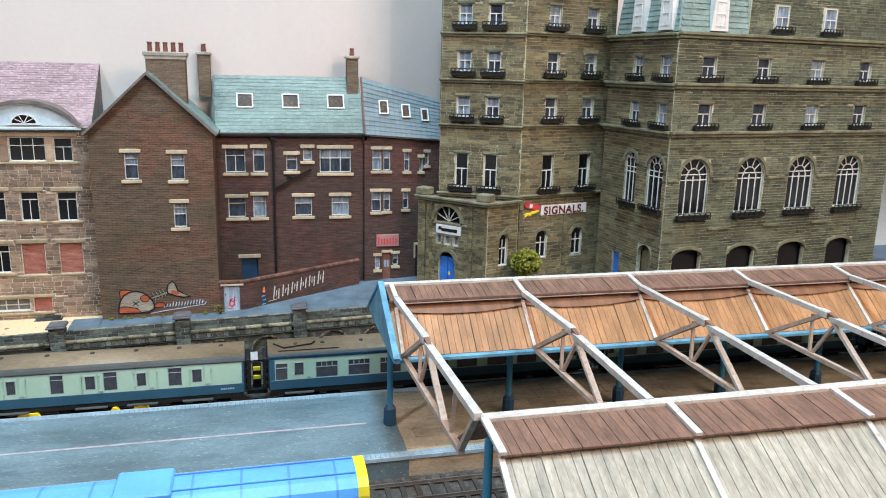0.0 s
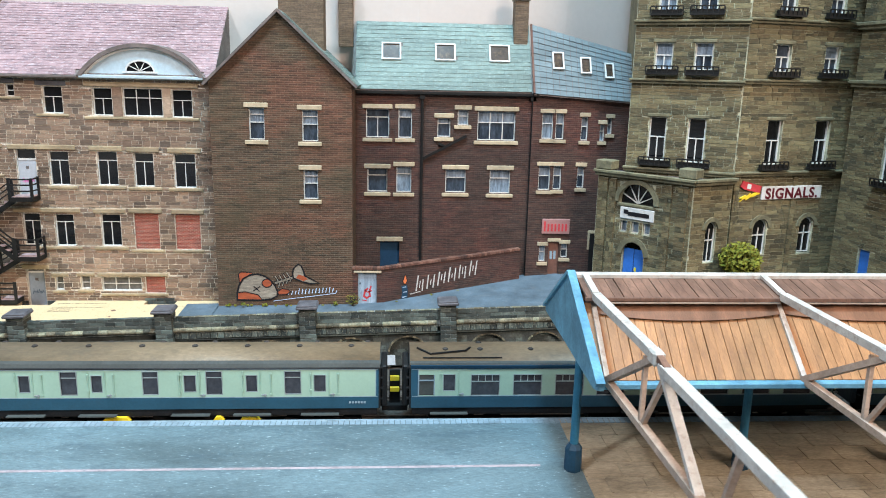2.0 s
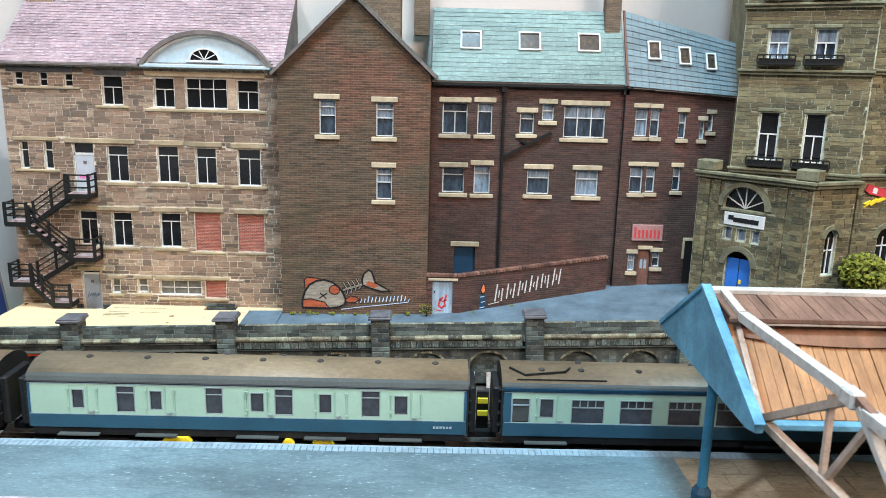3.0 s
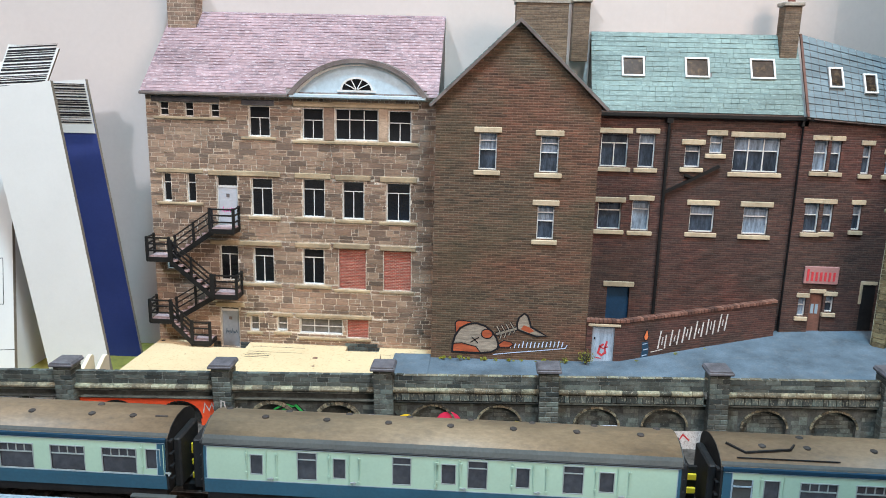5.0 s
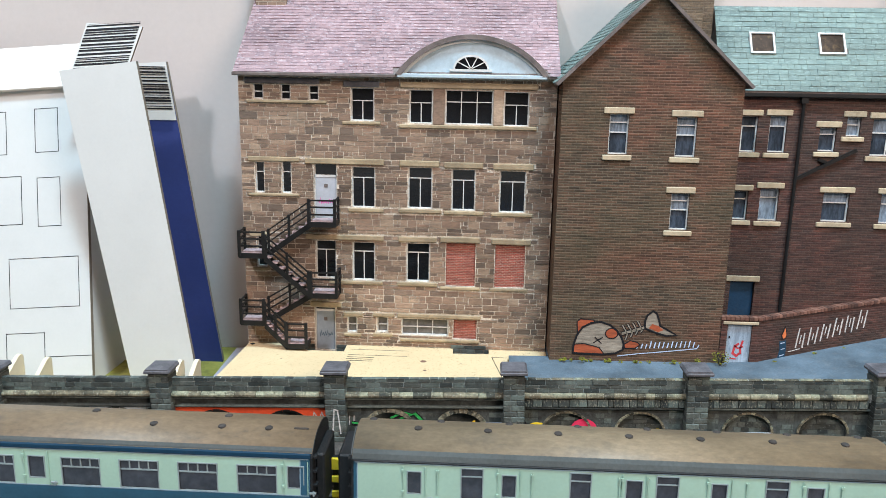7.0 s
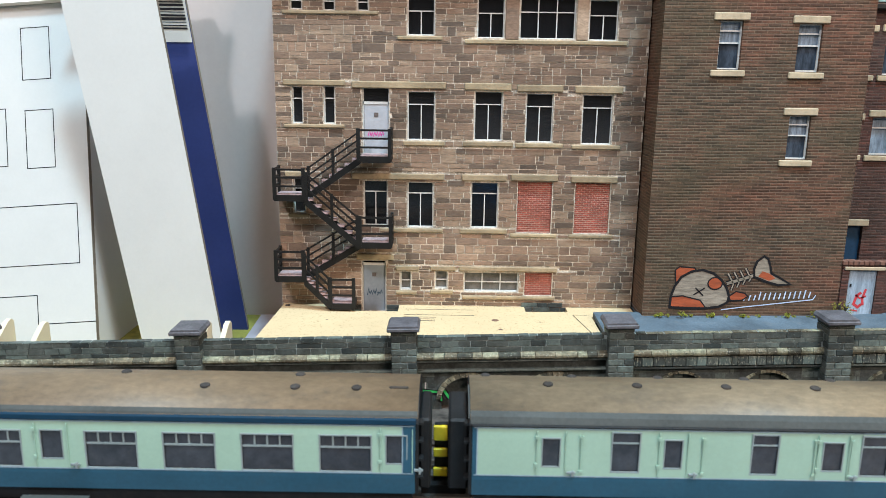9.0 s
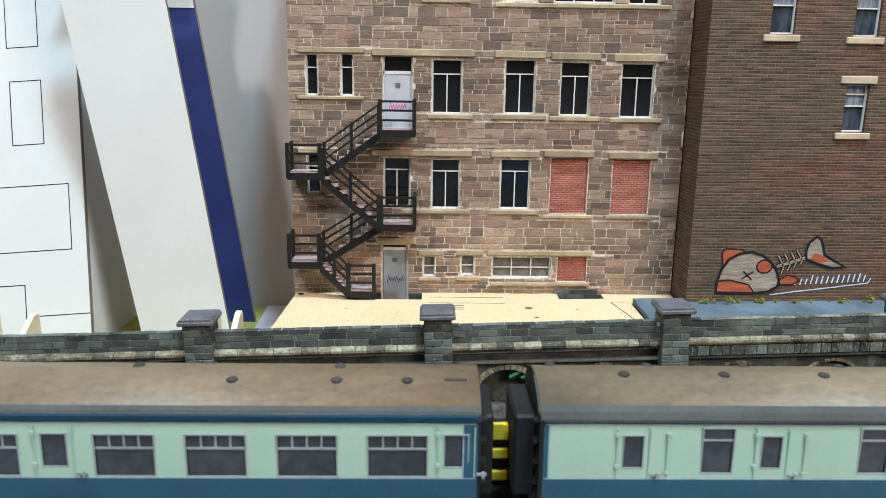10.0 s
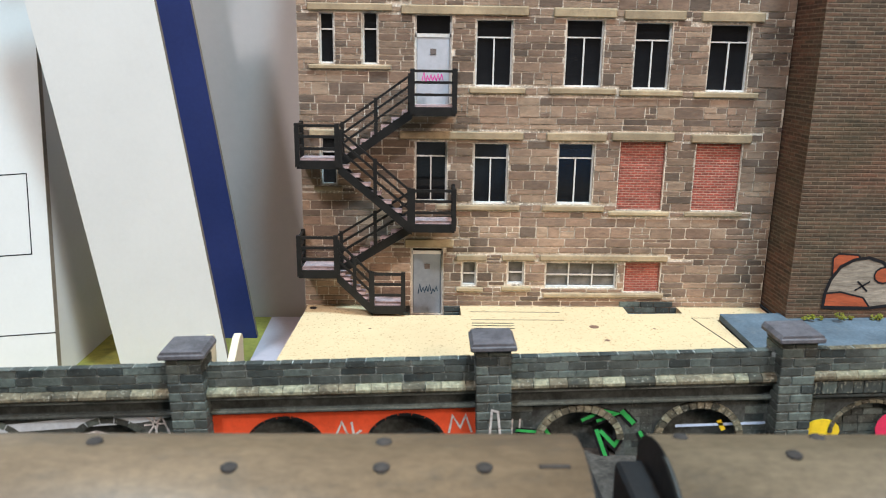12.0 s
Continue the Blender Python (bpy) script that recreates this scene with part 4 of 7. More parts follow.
for sgn, xe in ((-1, X0), (1, X1)):
    d = Vector((AX - xe, 0, AZ - EZ))
    n = Vector((-d.z, 0, d.x)).normalized() * (1 if sgn < 0 else -1)
    q = [Vector((xe, 0, EZ)) - d * 0.06, Vector((AX, 0, AZ))]
    pts = [(p + n * o) for p, o in ((q[0], 0.0), (q[1], 0.0), (q[1], 0.14), (q[0], 0.14))]
    pts[2].x = AX
    pts[2].z = AZ + 0.19
    r = part("roof", G().prism([(p.x, p.z) for p in pts], -0.3, 6.1), LEAD, bh, "grey-edged gable roof")
    e = q[0] + n * 0.15
    slates(r, random.Random(5), TEAL, (e.x, 0.0, e.z), (e.x, 6.1, e.z), d.normalized(), d.length * 1.05, 0.4, 0.3)
c1 = part("chimney", G().box(-8.35, -5.75, 1.6, 3.2, 16.5, 20.5, 0.03), CHIMNEYBRICK, bh, "broad brick chimney with five pots")
part("chimney_cap", G().box(-8.5, -5.6, 1.5, 3.3, 20.5, 20.8, 0.05).box(-8.42, -5.68, 1.55, 3.25, 20.3, 20.5), CAPPALE, c1)
for i in range(5):
    x = -8.1 + i * 0.52
    part("chimney_pot", G().tube([((x, 2.4, 20.8), 0.17), ((x, 2.4, 21.3), 0.14), ((x, 2.4, 21.36), 0.17), ((x, 2.4, 21.46), 0.16)], 10), REDPOT, c1)
# fish mural and tag as plain painted shapes
BODY = [(-11.0, 2.5), (-10.98, 2.95), (-10.86, 3.4), (-10.6, 3.82), (-10.2, 4.05), (-9.75, 4.12), (-9.3, 3.98), (-8.95, 3.7), (-8.7, 3.35), (-8.58, 3.02), (-8.62, 2.75), (-8.95, 2.56), (-9.5, 2.48), (-10.3, 2.46)]
TAIL = [(-7.62, 3.86), (-7.66, 4.2), (-7.56, 4.52), (-7.3, 4.74), (-7.12, 4.62), (-7.0, 4.3), (-6.93, 4.02), (-6.55, 3.82), (-6.1, 3.56), (-6.6, 3.52), (-7.1, 3.66)]
mural = part("mural", G().prism(BODY, -0.02, -0.005), MURALWHITE, bh, "spray-painted orange and white fish skeleton mural")
CHEEK = [(-9.2 + 0.3 * math.cos(k * math.pi / 6), 3.55 + 0.26 * math.sin(k * math.pi / 6)) for k in range(12)]
for pts in ([(-10.98, 2.52), (-10.96, 2.95), (-10.5, 3.0), (-9.75, 2.82), (-9.5, 2.5)], [(-10.82, 3.55), (-10.88, 4.1), (-10.72, 4.24), (-10.1, 4.2), (-10.0, 4.08), (-10.3, 3.98), (-10.6, 3.8)], CHEEK, [(-8.6, 3.0), (-8.3, 3.22), (-7.95, 3.15), (-7.8, 3.02), (-8.05, 2.84), (-8.5, 2.82)]):
    part("mural_patch", G().prism(pts, -0.03, -0.021), MURALORANGE, mural, "dusty orange sprayed patch")
    part("mural_outline", G().strip(pts + pts[:1], 0.055, -0.033), INK, mural)
part("mural_tail", G().prism(TAIL, -0.02, -0.005), MURALWHITE, mural)
part("mural_patch", G().prism([(-7.45, 3.88), (-7.3, 4.1), (-7.0, 4.0), (-6.75, 3.8), (-7.0, 3.7)], -0.03, -0.021), MURALORANGE, mural)
part("mural_bone", G().strip([(-8.72, 3.55), (-8.2, 3.72), (-7.62, 3.92)], 0.12, -0.026), MURALWHITE, mural)
part("mural_outline", G().strip([(-8.74, 3.55), (-8.2, 3.72), (-7.62, 3.92)], 0.22, -0.022), INK, mural)
for i in range(4):
    x, z = -8.5 + i * 0.23, 3.62 + i * 0.08
    rib = [(x - 0.2, z + 0.36), (x - 0.02, z + 0.06), (x + 0.05, z - 0.1), (x - 0.02, z - 0.36 + i * 0.05)]
    part("mural_bone", G().strip(rib, 0.055, -0.026), MURALWHITE, mural)
    part("mural_outline", G().strip(rib, 0.13, -0.0215), INK, mural)
part("mural_outline", G().strip(BODY + BODY[:1], 0.1, -0.034), INK, mural)
part("mural_outline", G().strip(TAIL + TAIL[:1], 0.09, -0.034), INK, mural)
part("mural_outline", G().strip([(-10.05, 3.05), (-9.6, 3.35)], 0.055, -0.034).strip([(-10.0, 3.36), (-9.65, 3.02)], 0.055, -0.034), INK, mural)
g = G()
rr = random.Random(41)
for i in range(14):
    x, z, h = -7.95 + i * 0.205, 2.82 + i * 0.012, rr.uniform(0.2, 0.38)
    g.strip([(x, z), (x + 0.06, z + h)], 0.055, -0.02)
g.strip([(-8.85, 2.42), (-7.9, 2.56), (-6.6, 2.72), (-5.1, 2.92), (-5.0, 3.12)], 0.045, -0.02)
part("graffiti_tag", g, SPRAYSKY, bh, "pale lilac sprayed bars with an underline")

# ---- dark red brick wing ----
YD = 62.85
dk = thing("red_brick_terrace", 0, YD, 0, label="dark red brick terrace with pale lintels and a verdigris slate roof", category="building")
dw = [(-3.38, -1.92, 12.05, 13.82, 2, (0.72,)), (-1.34, -0.48, 12.05, 13.85, 1, (0.72,)), (1.14, 1.97, 12.15, 13.32, 1, (0.72,)), (2.42, 3.1, 12.93, 13.85, 1, (0.6,)), (3.7, 6.13, 11.98, 13.8, 3, (0.62,)),
      (-3.3, -2.02, 8.57, 10.05, 1, (0.72,)), (-1.44, -0.48, 8.55, 10.2, 1, (0.72,)), (1.72, 3.04, 8.58, 10.05, 1, (0.66,)), (4.6, 5.94, 8.55, 10.05, 1, (0.66,))]
dd = (-2.48, -1.22, 2.6, 5.28)
part("wall", wall_with_holes(G(), -4.04, 7.15, 2.2, 15.0, 0, 0.3, [w[:4] for w in dw] + [dd]), REDBRICK, dk, "dark red brick wall")
for i, (a, b, c, d, n, r) in enumerate(dw):
    window(dk, a, b, c, d, 0.14, n, r, glass=DIMGLASS if i in (0, 5) else CURTAIN, bar=0.055, split_top=n == 3)
    bar_part("lintel", dk, DRESSED_PALE, a - 0.22, b + 0.2, -0.07, 0.12, d + 0.03, d + 0.32, 0.03)
    bar_part("sill", dk, DRESSED_PALE, a - 0.22, b + 0.2, -0.1, 0.12, c - 0.27, c - 0.03, 0.03)
bar_part("lintel", dk, DRESSED_PALE, -2.72, -1.0, -0.07, 0.1, 5.3, 5.6, 0.03)
part("door", G().box(-2.48, -1.22, 0.16, 0.24, 2.6, 5.28, 0.02), DARKBLUE, dk, "dark blue door")
for x in (0.16, 7.2):
    part("downpipe", G().tube([((x, -0.12, 2.9), 0.09), ((x, -0.12, 14.7), 0.09)], 8).box(x - 0.16, x + 0.16, -0.25, -0.01, 14.5, 14.8), BLACKIRON, dk)
part("waste_pipe", G().beam((3.0, -0.1, 12.25), (0.2, -0.1, 10.75), 0.16).beam((1.6, -0.1, 11.6), (1.2, -0.1, 11.75), 0.14), BLACKIRON, dk)
bar_part("gutter", dk, BLACKIRON, -4.0, 7.25, -0.3, -0.05, 14.78, 15.0, 0.04)
rf = part("roof", G().prism([(-0.28, 14.98), (-0.28, 15.08), (2.05, 19.25), (2.4, 19.25), (2.4, 14.98)], -4.04, 7.05, "x"), LEAD, dk, "verdigris slate roof")
upd = Vector((0, 2.33, 4.17)).normalized()
VL = [(-2.43, -1.2, 2.05, 3.25), (0.95, 2.25, 2.05, 3.25), (4.4, 5.72, 2.05, 3.25)]
slates(rf, random.Random(6), TEAL, (-4.04, -0.3, 15.06), (7.05, -0.3, 15.06), upd, 4.78, 0.4, 0.3, 0.035, [(a + 4.04, b + 4.04, c, d) for a, b, c, d in VL], single=300)
vn = Vector((0, -upd.z, upd.y))


def rooflight(parent, origin, along, upv, nrm, a, b, c, d):
    P = lambda u, w, o: tuple(Vector(origin) + Vector(along) * u + upv * w + nrm * o)
    g = G()
    f = 0.09
    for r in ((a, a + f, c, d), (b - f, b, c, d), (a + f, b - f, c, c + f), (a + f, b - f, d - f, d)):
        k = len(g.v)
        g.v += [P(u, w, o) for o in (0.0, 0.13) for u, w in ((r[0], r[2]), (r[1], r[2]), (r[1], r[3]), (r[0], r[3]))]
        g.f += [tuple(k + i for i in q) for q in ((0, 1, 2, 3), (4, 7, 6, 5), (0, 4, 5, 1), (1, 5, 6, 2), (2, 6, 7, 3), (3, 7, 4, 0))]
    w = part("rooflight", g, WHITE, parent, "white-framed rooflight")
    part("pane", G().poly([P(a + f, c + f, 0.05), P(b - f, c + f, 0.05), P(b - f, d - f, 0.05), P(a + f, d - f, 0.05)]), ROOFGLASS, w)


# Amber patches are a reflection put into the pane colour.
ROOFGLASS = paint("brown_amber_reflection_glazing", (0.04, 0.03, 0.024), 0.2, 0.7, 1.1, 4, (0.26, 0.17, 0.08), 0.55, relief=0)
for a, b, c, d in VL:
    rooflight(dk, (0, -0.3, 15.06), (1, 0, 0), upd, vn, a, b, c, d)
for x0, x1 in ((-5.15, -4.25), (6.0, 6.9)):
    c = part("chimney", G().box(x0, x1, 1.3, 2.2, 17.6, 20.7, 0.03), CHIMNEYBRICK, dk, "slim brick chimney")
    part("chimney_cap", G().box(x0 - 0.1, x1 + 0.1, 1.2, 2.3, 20.7, 20.92, 0.04), CAPPALE, c)
    xm = (x0 + x1) / 2
    part("chimney_pot", G().tube([((xm, 1.75, 20.92), 0.2), ((xm, 1.75, 21.4), 0.16), ((xm, 1.75, 21.5), 0.19)], 10), REDPOT, c)

# shop wing, drawn in forced perspective along its length
sh = thing("shop_wing", 7.17, 62.6, 0, 0.0, label="dark brick shop wing with a red sign board, tapering away", category="building")
LS = 6.6
sw = [(0.64, 1.36, 12.16, 13.77, 1), (1.52, 2.06, 12.15, 13.76, 1), (3.18, 3.62, 12.09, 13.57, 1), (4.41, 4.71, 12.08, 13.12, 1), (4.89, 5.19, 12.55, 13.51, 1),
      (0.58, 1.34, 8.84, 10.4, 1), (1.54, 2.07, 8.89, 10.39, 1), (3.11, 3.57, 9.03, 10.39, 1), (0.86, 1.28, 4.06, 5.11, 1), (2.32, 2.77, 4.34, 5.25, 1)]
sdoor = (1.49, 2.2, 3.1, 5.37)
part("wall", wall_with_holes(G(), 0, LS, 2.4, 14.2, 0, 0.3, [w[:4] for w in sw] + [sdoor]), REDBRICK, sh, "dark red brick wall")
part("wall", G().prism([(0, 14.2), (LS, 14.2), (LS, 14.55), (0, 14.98)], 0, 0.3), REDBRICK, sh)
for a, b, c, d, n in sw:
    window(sh, a, b, c, d, 0.14, n, (0.6,), glass=CURTAIN, bar=0.05)
    bar_part("lintel", sh, DRESSED_PALE, a - 0.14, b + 0.14, -0.06, 0.12, d + 0.03, d + 0.28, 0.02)
    bar_part("sill", sh, DRESSED_PALE, a - 0.14, b + 0.14, -0.12, 0.12, c - 0.25, c - 0.03, 0.02)
part("door", G().box(*sdoor[:2], 0.15, 0.22, *sdoor[2:], 0.02), COPEBRICK, sh, "dark red shop door")
bar_part("lintel", sh, DRESSED_PALE, 1.4, 2.28, -0.06, 0.12, 5.42, 5.64, 0.02)
for x in (1.62, 1.86):
    bar_part("door_pane", sh, EDGE, x, x + 0.16, 0.13, 0.149, 4.2, 4.75, 0)
bar_part("doorway", sh, BLACK, 4.2, 4.9, -0.02, -0.002, 3.4, 6.0, 0, "dark doorway with a pale stone surround")
bar_part("door_surround", sh, DRESSED_PALE, 4.05, 4.95, -0.08, -0.021, 6.0, 6.2, 0.02)
bar_part("door_surround", sh, DRESSED_PALE, 4.05, 4.2, -0.08, -0.002, 4.9, 6.0, 0.02)
sb = part("sign_board", G().box(0.95, 2.8, -0.12, -0.01, 5.96, 6.95, 0.03), SIGNPINK, sh, "faded red sign board with red lettering bars")
for i in range(7):
    part("lettering_bar", G().box(1.08 + i * 0.235, 1.2 + i * 0.235, -0.14, -0.121, 6.14, 6.64 if i else 6.8), SIGNRED, sb)
bar_part("gutter", sh, BLACKIRON, 0.15, 0.35, -0.25, -0.05, 14.8, 14.95, 0.03)
g = G().poly([(0, -0.25, 14.98), (LS, -0.25, 14.55), (LS, 1.5, 17.55), (0, 2.1, 19.25)]).poly([(0, -0.25, 14.9), (0, 2.1, 19.17), (LS, 1.5, 17.47), (LS, -0.25, 14.47)])
srf = part("roof", g, LEAD, sh, "blue slate roof with rooflights")
g = G()
rr = random.Random(8)
n = 12
for k in range(n):
    for j in range(16):
        f0, f1 = k / n, (k + 1.12) / n
        u0, u1 = j / 16 + 0.002, (j + 1) / 16 - 0.002
        P = lambda u, f, o: (LS * u, -0.25 + f * (2.35 - 0.6 * u) - o * 0.85, 14.98 - 0.43 * u + f * (4.27 - 1.27 * u) + o * 0.5)
        o = 0.05 * rr.uniform(0.9, 1.5)
        g.poly([P(u0, f0, o), P(u1, f0, o), P(u1, f1, 0.015), P(u0, f1, 0.015)]).poly([P(u0, f0, o), P(u0, f0, 0), P(u1, f0, 0), P(u1, f0, o)])
part("slates", g, BLUESLATE, srf)["kind"] = "stuff"
su = Vector((0, 2.2, 3.95)).normalized()
sn = Vector((0, -su.z, su.y))
for a, b, c, d in ((1.25, 2.0, 1.8, 3.0), (3.05, 3.75, 1.65, 2.8), (4.62, 5.22, 1.48, 2.55)):
    rooflight(sh, (0, -0.3, 15.0 - 0.065 * a), (1, 0, 0), su, sn, a, b, c, d)
part("ridge_flashing", G().beam((0, -0.3, 15.0), (0, 2.1, 19.3), 0.12), COPEBRICK, sh, "rust-brown flashing strip")

# ---- yard wall with gate ----
gw = thing("yard_wall", -4.1, 58.8, 0, label="low brick yard wall with sprayed lettering and a pale gate", category="wall")
part("wall", wall_with_holes(G(), 0.06, 1.85, 2.0, 4.45, 0, 0.25, [(0.35, 1.5, 2.0, 4.2)]), REDBRICK, gw)
gt = part("gate", G().box(0.36, 1.49, 0.08, 0.16, 2.15, 4.18, 0.02), GATEPAINT, gw, "scuffed pale blue-grey gate with a red sprayed mark")
bar_part("gate_lintel", gw, DRESSED_PALE, 0.12, 1.78, -0.06, 0.1, 4.22, 4.36, 0.02)
for x in (0.36, 1.43):
    bar_part("gate_stile", gt, DULLDOOR, x, x + 0.06, 0.06, 0.079, 2.15, 4.18, 0)
for pts, w in (([(0.98, 3.25), (0.8, 3.1), (0.72, 2.75), (0.9, 2.62), (1.05, 2.75)], 0.11), ([(1.15, 3.4), (1.05, 3.0), (1.1, 2.7)], 0.1), ([(0.75, 3.15), (0.95, 3.0), (1.2, 3.1)], 0.07), ([(0.6, 2.5), (0.9, 2.45)], 0.06)):
    part("graffiti_mark", G().strip(pts, w, 0.07), SIGNRED, gt, "red sprayed mark")
part("gate_handle", G().box(0.46, 0.52, 0.04, 0.08, 3.5, 3.62), BLACKIRON, gt)
wl = thing("yard_wall", -2.25, 58.8, 0, math.degrees(math.atan2(3.25, 8.95)), label="brick yard wall climbing along the road with white sprayed lettering bars", category="wall")
LW = 9.5
part("wall", G().prism([(0, 1.9), (LW, 2.5), (LW, 4.95), (0, 4.45)], 0, 0.25), REDBRICK, wl)
cope = G().box(-0.5, 0.5, -0.5, 0.5, -0.5, 0.5, 0.06).mesh("coping_brick", COPEBRICK)
rr = random.Random(17)
for host, length, z0, z1 in ((gw, 1.95, 4.52, 4.52), (wl, LW, 4.52, 5.02)):
    n = int(length / 0.2)
    for i in range(n):
        f = (i + 0.5) / n
        ob = new("coping_brick", cope)
        ob.parent = host
        ob.location = (f * length * S, 0.125 * S, (z0 + (z1 - z0) * f) * S)
        ob.scale = (length / n - 0.02, 0.37, 0.15 * rr.uniform(0.9, 1.15))
g = G()
rr = random.Random(23)
for i in range(6):
    # six blocks of three leaning bars, climbing with the wall
    u, z = 2.2 + i * 0.73, 2.8 + i * 0.15
    for q, lo, hi, w in ((0.0, 0.0, 1.0, 0.085), (0.2, 0.3, 0.72, 0.06), (0.4, 0.04, 0.92, 0.085)):
        a, b = lo + rr.uniform(-0.05, 0.08), hi + rr.uniform(-0.14, 0.08)
        g.strip([(u + q + 0.1 * a, z + a), (u + q + 0.1 * b + rr.uniform(-0.02, 0.04), z + b)], w, -0.012)
g.strip([(1.8, 2.72), (2.5, 2.82)], 0.045, -0.012)
part("sprayed_bars", g, SPRAYWHITE, wl, "white sprayed leaning bars")
candle = part("painted_figure", G().prism([(1.2, 2.4), (1.62, 2.45), (1.66, 2.9), (1.6, 3.32), (1.22, 3.3), (1.28, 2.9)], -0.014, -0.002), COLDARK, wl, "small dark blue sprayed candle shape")
for pts in ([(1.28, 2.56), (1.56, 2.6)], [(1.34, 2.88), (1.6, 2.92)], [(1.28, 3.2), (1.54, 3.22)]):
    part("painted_line", G().strip(pts, 0.045, -0.02), SPRAYSKY, candle)
part("painted_flame", G().prism([(1.36, 3.38), (1.28, 3.6), (1.38, 3.85), (1.48, 4.08), (1.56, 3.82), (1.64, 3.62), (1.54, 3.38)], -0.014, -0.002), INK, wl)
part("painted_flame", G().prism([(1.4, 3.44), (1.34, 3.6), (1.42, 3.8), (1.48, 3.96), (1.53, 3.78), (1.58, 3.6), (1.52, 3.44)], -0.02, -0.015), SPRAYORANGE, wl, "orange sprayed flame")

# ---- corner tower and hotel in greenish stone ----


def arch_pts(u, half, zs, rise, n=12):
    return [(u + half * math.cos(math.pi * i / n), zs + rise * math.sin(math.pi * i / n)) for i in range(n + 1)]


def arch_fill(g, u, half, zs, ztop, y0, y1, n=12):
    """Stone left and right of a round head inside a square opening."""
    pts = arch_pts(u, half, zs, ztop - zs, n)
    for s in (0, 1):
        seg_ = pts[:n // 2 + 1] if s == 0 else pts[n // 2:]
        corner = (u + half, ztop) if s == 0 else (u - half, ztop)
        g.prism([corner] + (seg_[::-1] if s == 0 else seg_[::-1]), y0, y1)


def arched_window(parent, u, half, z0, ztop, y, cols, timber=WHITE, glass=GLASS, rows=(0.62, 0.72), bar=0.07, hood=True):
    zs = ztop - half
    pts = arch_pts(u, half, zs, half)
    g = G()
    for (a, b), (c, d) in zip(pts, pts[1:]):
        g.beam((a, y, b), (c, y, d), bar, bar)
    g.box(u - half, u - half + bar, y - 0.03, y + 0.03, z0, zs).box(u + half - bar, u + half, y - 0.03, y + 0.03, z0, zs).box(u - half, u + half, y - 0.03, y + 0.03, z0, z0 + bar)
    for i in range(1, cols):
        x = u - half + 2 * half * i / cols
        g.box(x - bar / 2, x + bar / 2, y - 0.03, y + 0.02, z0, zs)
    for r in rows:
        zz = z0 + (ztop - z0) * r
        g.box(u - half, u + half, y - 0.03, y + 0.02, zz - bar / 2, zz + bar / 2)
    if half > 0.7:
        for a in (40, 70, 110, 140):
            g.beam((u + 0.45 * half * math.cos(radians(a)), y, zs + 0.45 * half * math.sin(radians(a))), (u + half * math.cos(radians(a)), y, zs + half * math.sin(radians(a))), bar * 0.8)
        p2 = arch_pts(u, half * 0.45, zs, half * 0.45)
        for (a, b), (c, d) in zip(p2, p2[1:]):
            g.beam((a, y, b), (c, y, d), bar * 0.8)
    w = part("window", g, timber, parent, "round-headed window")
    part("pane", G().prism([(u - half, z0)] + pts[::-1] + [(u + half, z0)], y + 0.05, y + 0.1), glass, w)
    if hood:
        h = G().arc_band(arch_pts(u, half + 0.3, zs, half + 0.3), arch_pts(u, half + 0.06, zs, half + 0.06), -0.1, -0.002)
        part("hood_mould", h, GREENTRIM, parent)
    return w


def balconet(parent, u, half, z):
    b = part("balconet", G().box(u - half, u + half, -0.42, -0.02, z, z + 0.1), BLACKIRON, parent, "black iron balconet with planting")
    for i in range(7):
        x = u - half + 2 * half * i / 6
        part("baluster", G().box(x - 0.04, x + 0.04, -0.42, -0.36, z + 0.1, z + 0.46), BLACKIRON, b)
    part("top_rail", G().box(u - half, u + half, -0.43, -0.35, z + 0.46, z + 0.53), BLACKIRON, b)
    part("planter", G().box(u - half + 0.05, u + half - 0.05, -0.34, -0.05, z + 0.1, z + 0.32), BLACKIRON, b)


def face(parent, name, p, q, z0, z1, sq, arched=(), extra=(), thick=0.35, block=None):
    """One facade plane of a building, from p to q in plan; returns its axes."""
    p, q = Vector((*p, 0)), Vector((*q, 0))
    L = (q - p).length
    ang = math.degrees(math.atan2(q.y - p.y, q.x - p.x))
    f = Plane(parent, pose(p.x * S, p.y * S, 0, 0, 0, ang))
    holes = [(u - h, u + h, a, b) for u, h, a, b, *_ in sq] + [(u - h, u + h, a, b) for u, h, a, b, *_ in arched] + list(extra)
    g = wall_with_holes(G(), 0, L, z0, z1, 0, thick, holes)
    for u, h, a, b, *_ in arched:
        arch_fill(g, u, h, b - (_[0] if _ else h), b, 0, thick)
    part("wall", g, GREENJOINT, f, "greenish stone wall with pale joints")
    rs = stone_rects(random.Random(int(L * 100)), 0.02, L - 0.02, z0 + 0.02, z1 - 0.02, [(a - 0.03, b + 0.03, c - 0.03, d + 0.03) for a, b, c, d in holes], (0.2, 0.25, 0.3), (0.35, 1.1), 0.02)
    bl = G()
    for a, b, c, d in rs:
        bl.box(a, b, -0.03, 0.02, c, d)
    part("stones", bl, block or GREENBLOCK, f)["kind"] = "stuff"
    for u, h, a, b, *bal in sq:
        window(f, u - h, u + h, a, b, 0.15, 2, (0.55,), glass=GLASS if 10 < a < 12 else CURTAIN if (int(u * 7) + int(a)) % 3 else DIMGLASS, bar=0.07)
        part("window_head", G().box(u - h - 0.15, u + h + 0.15, -0.08, 0.1, b + 0.02, b + 0.22, 0.03), GREENTRIM, f)
        if bal and bal[0]:
            balconet(f, u, h + 0.42, a - 0.28)
    return f, L


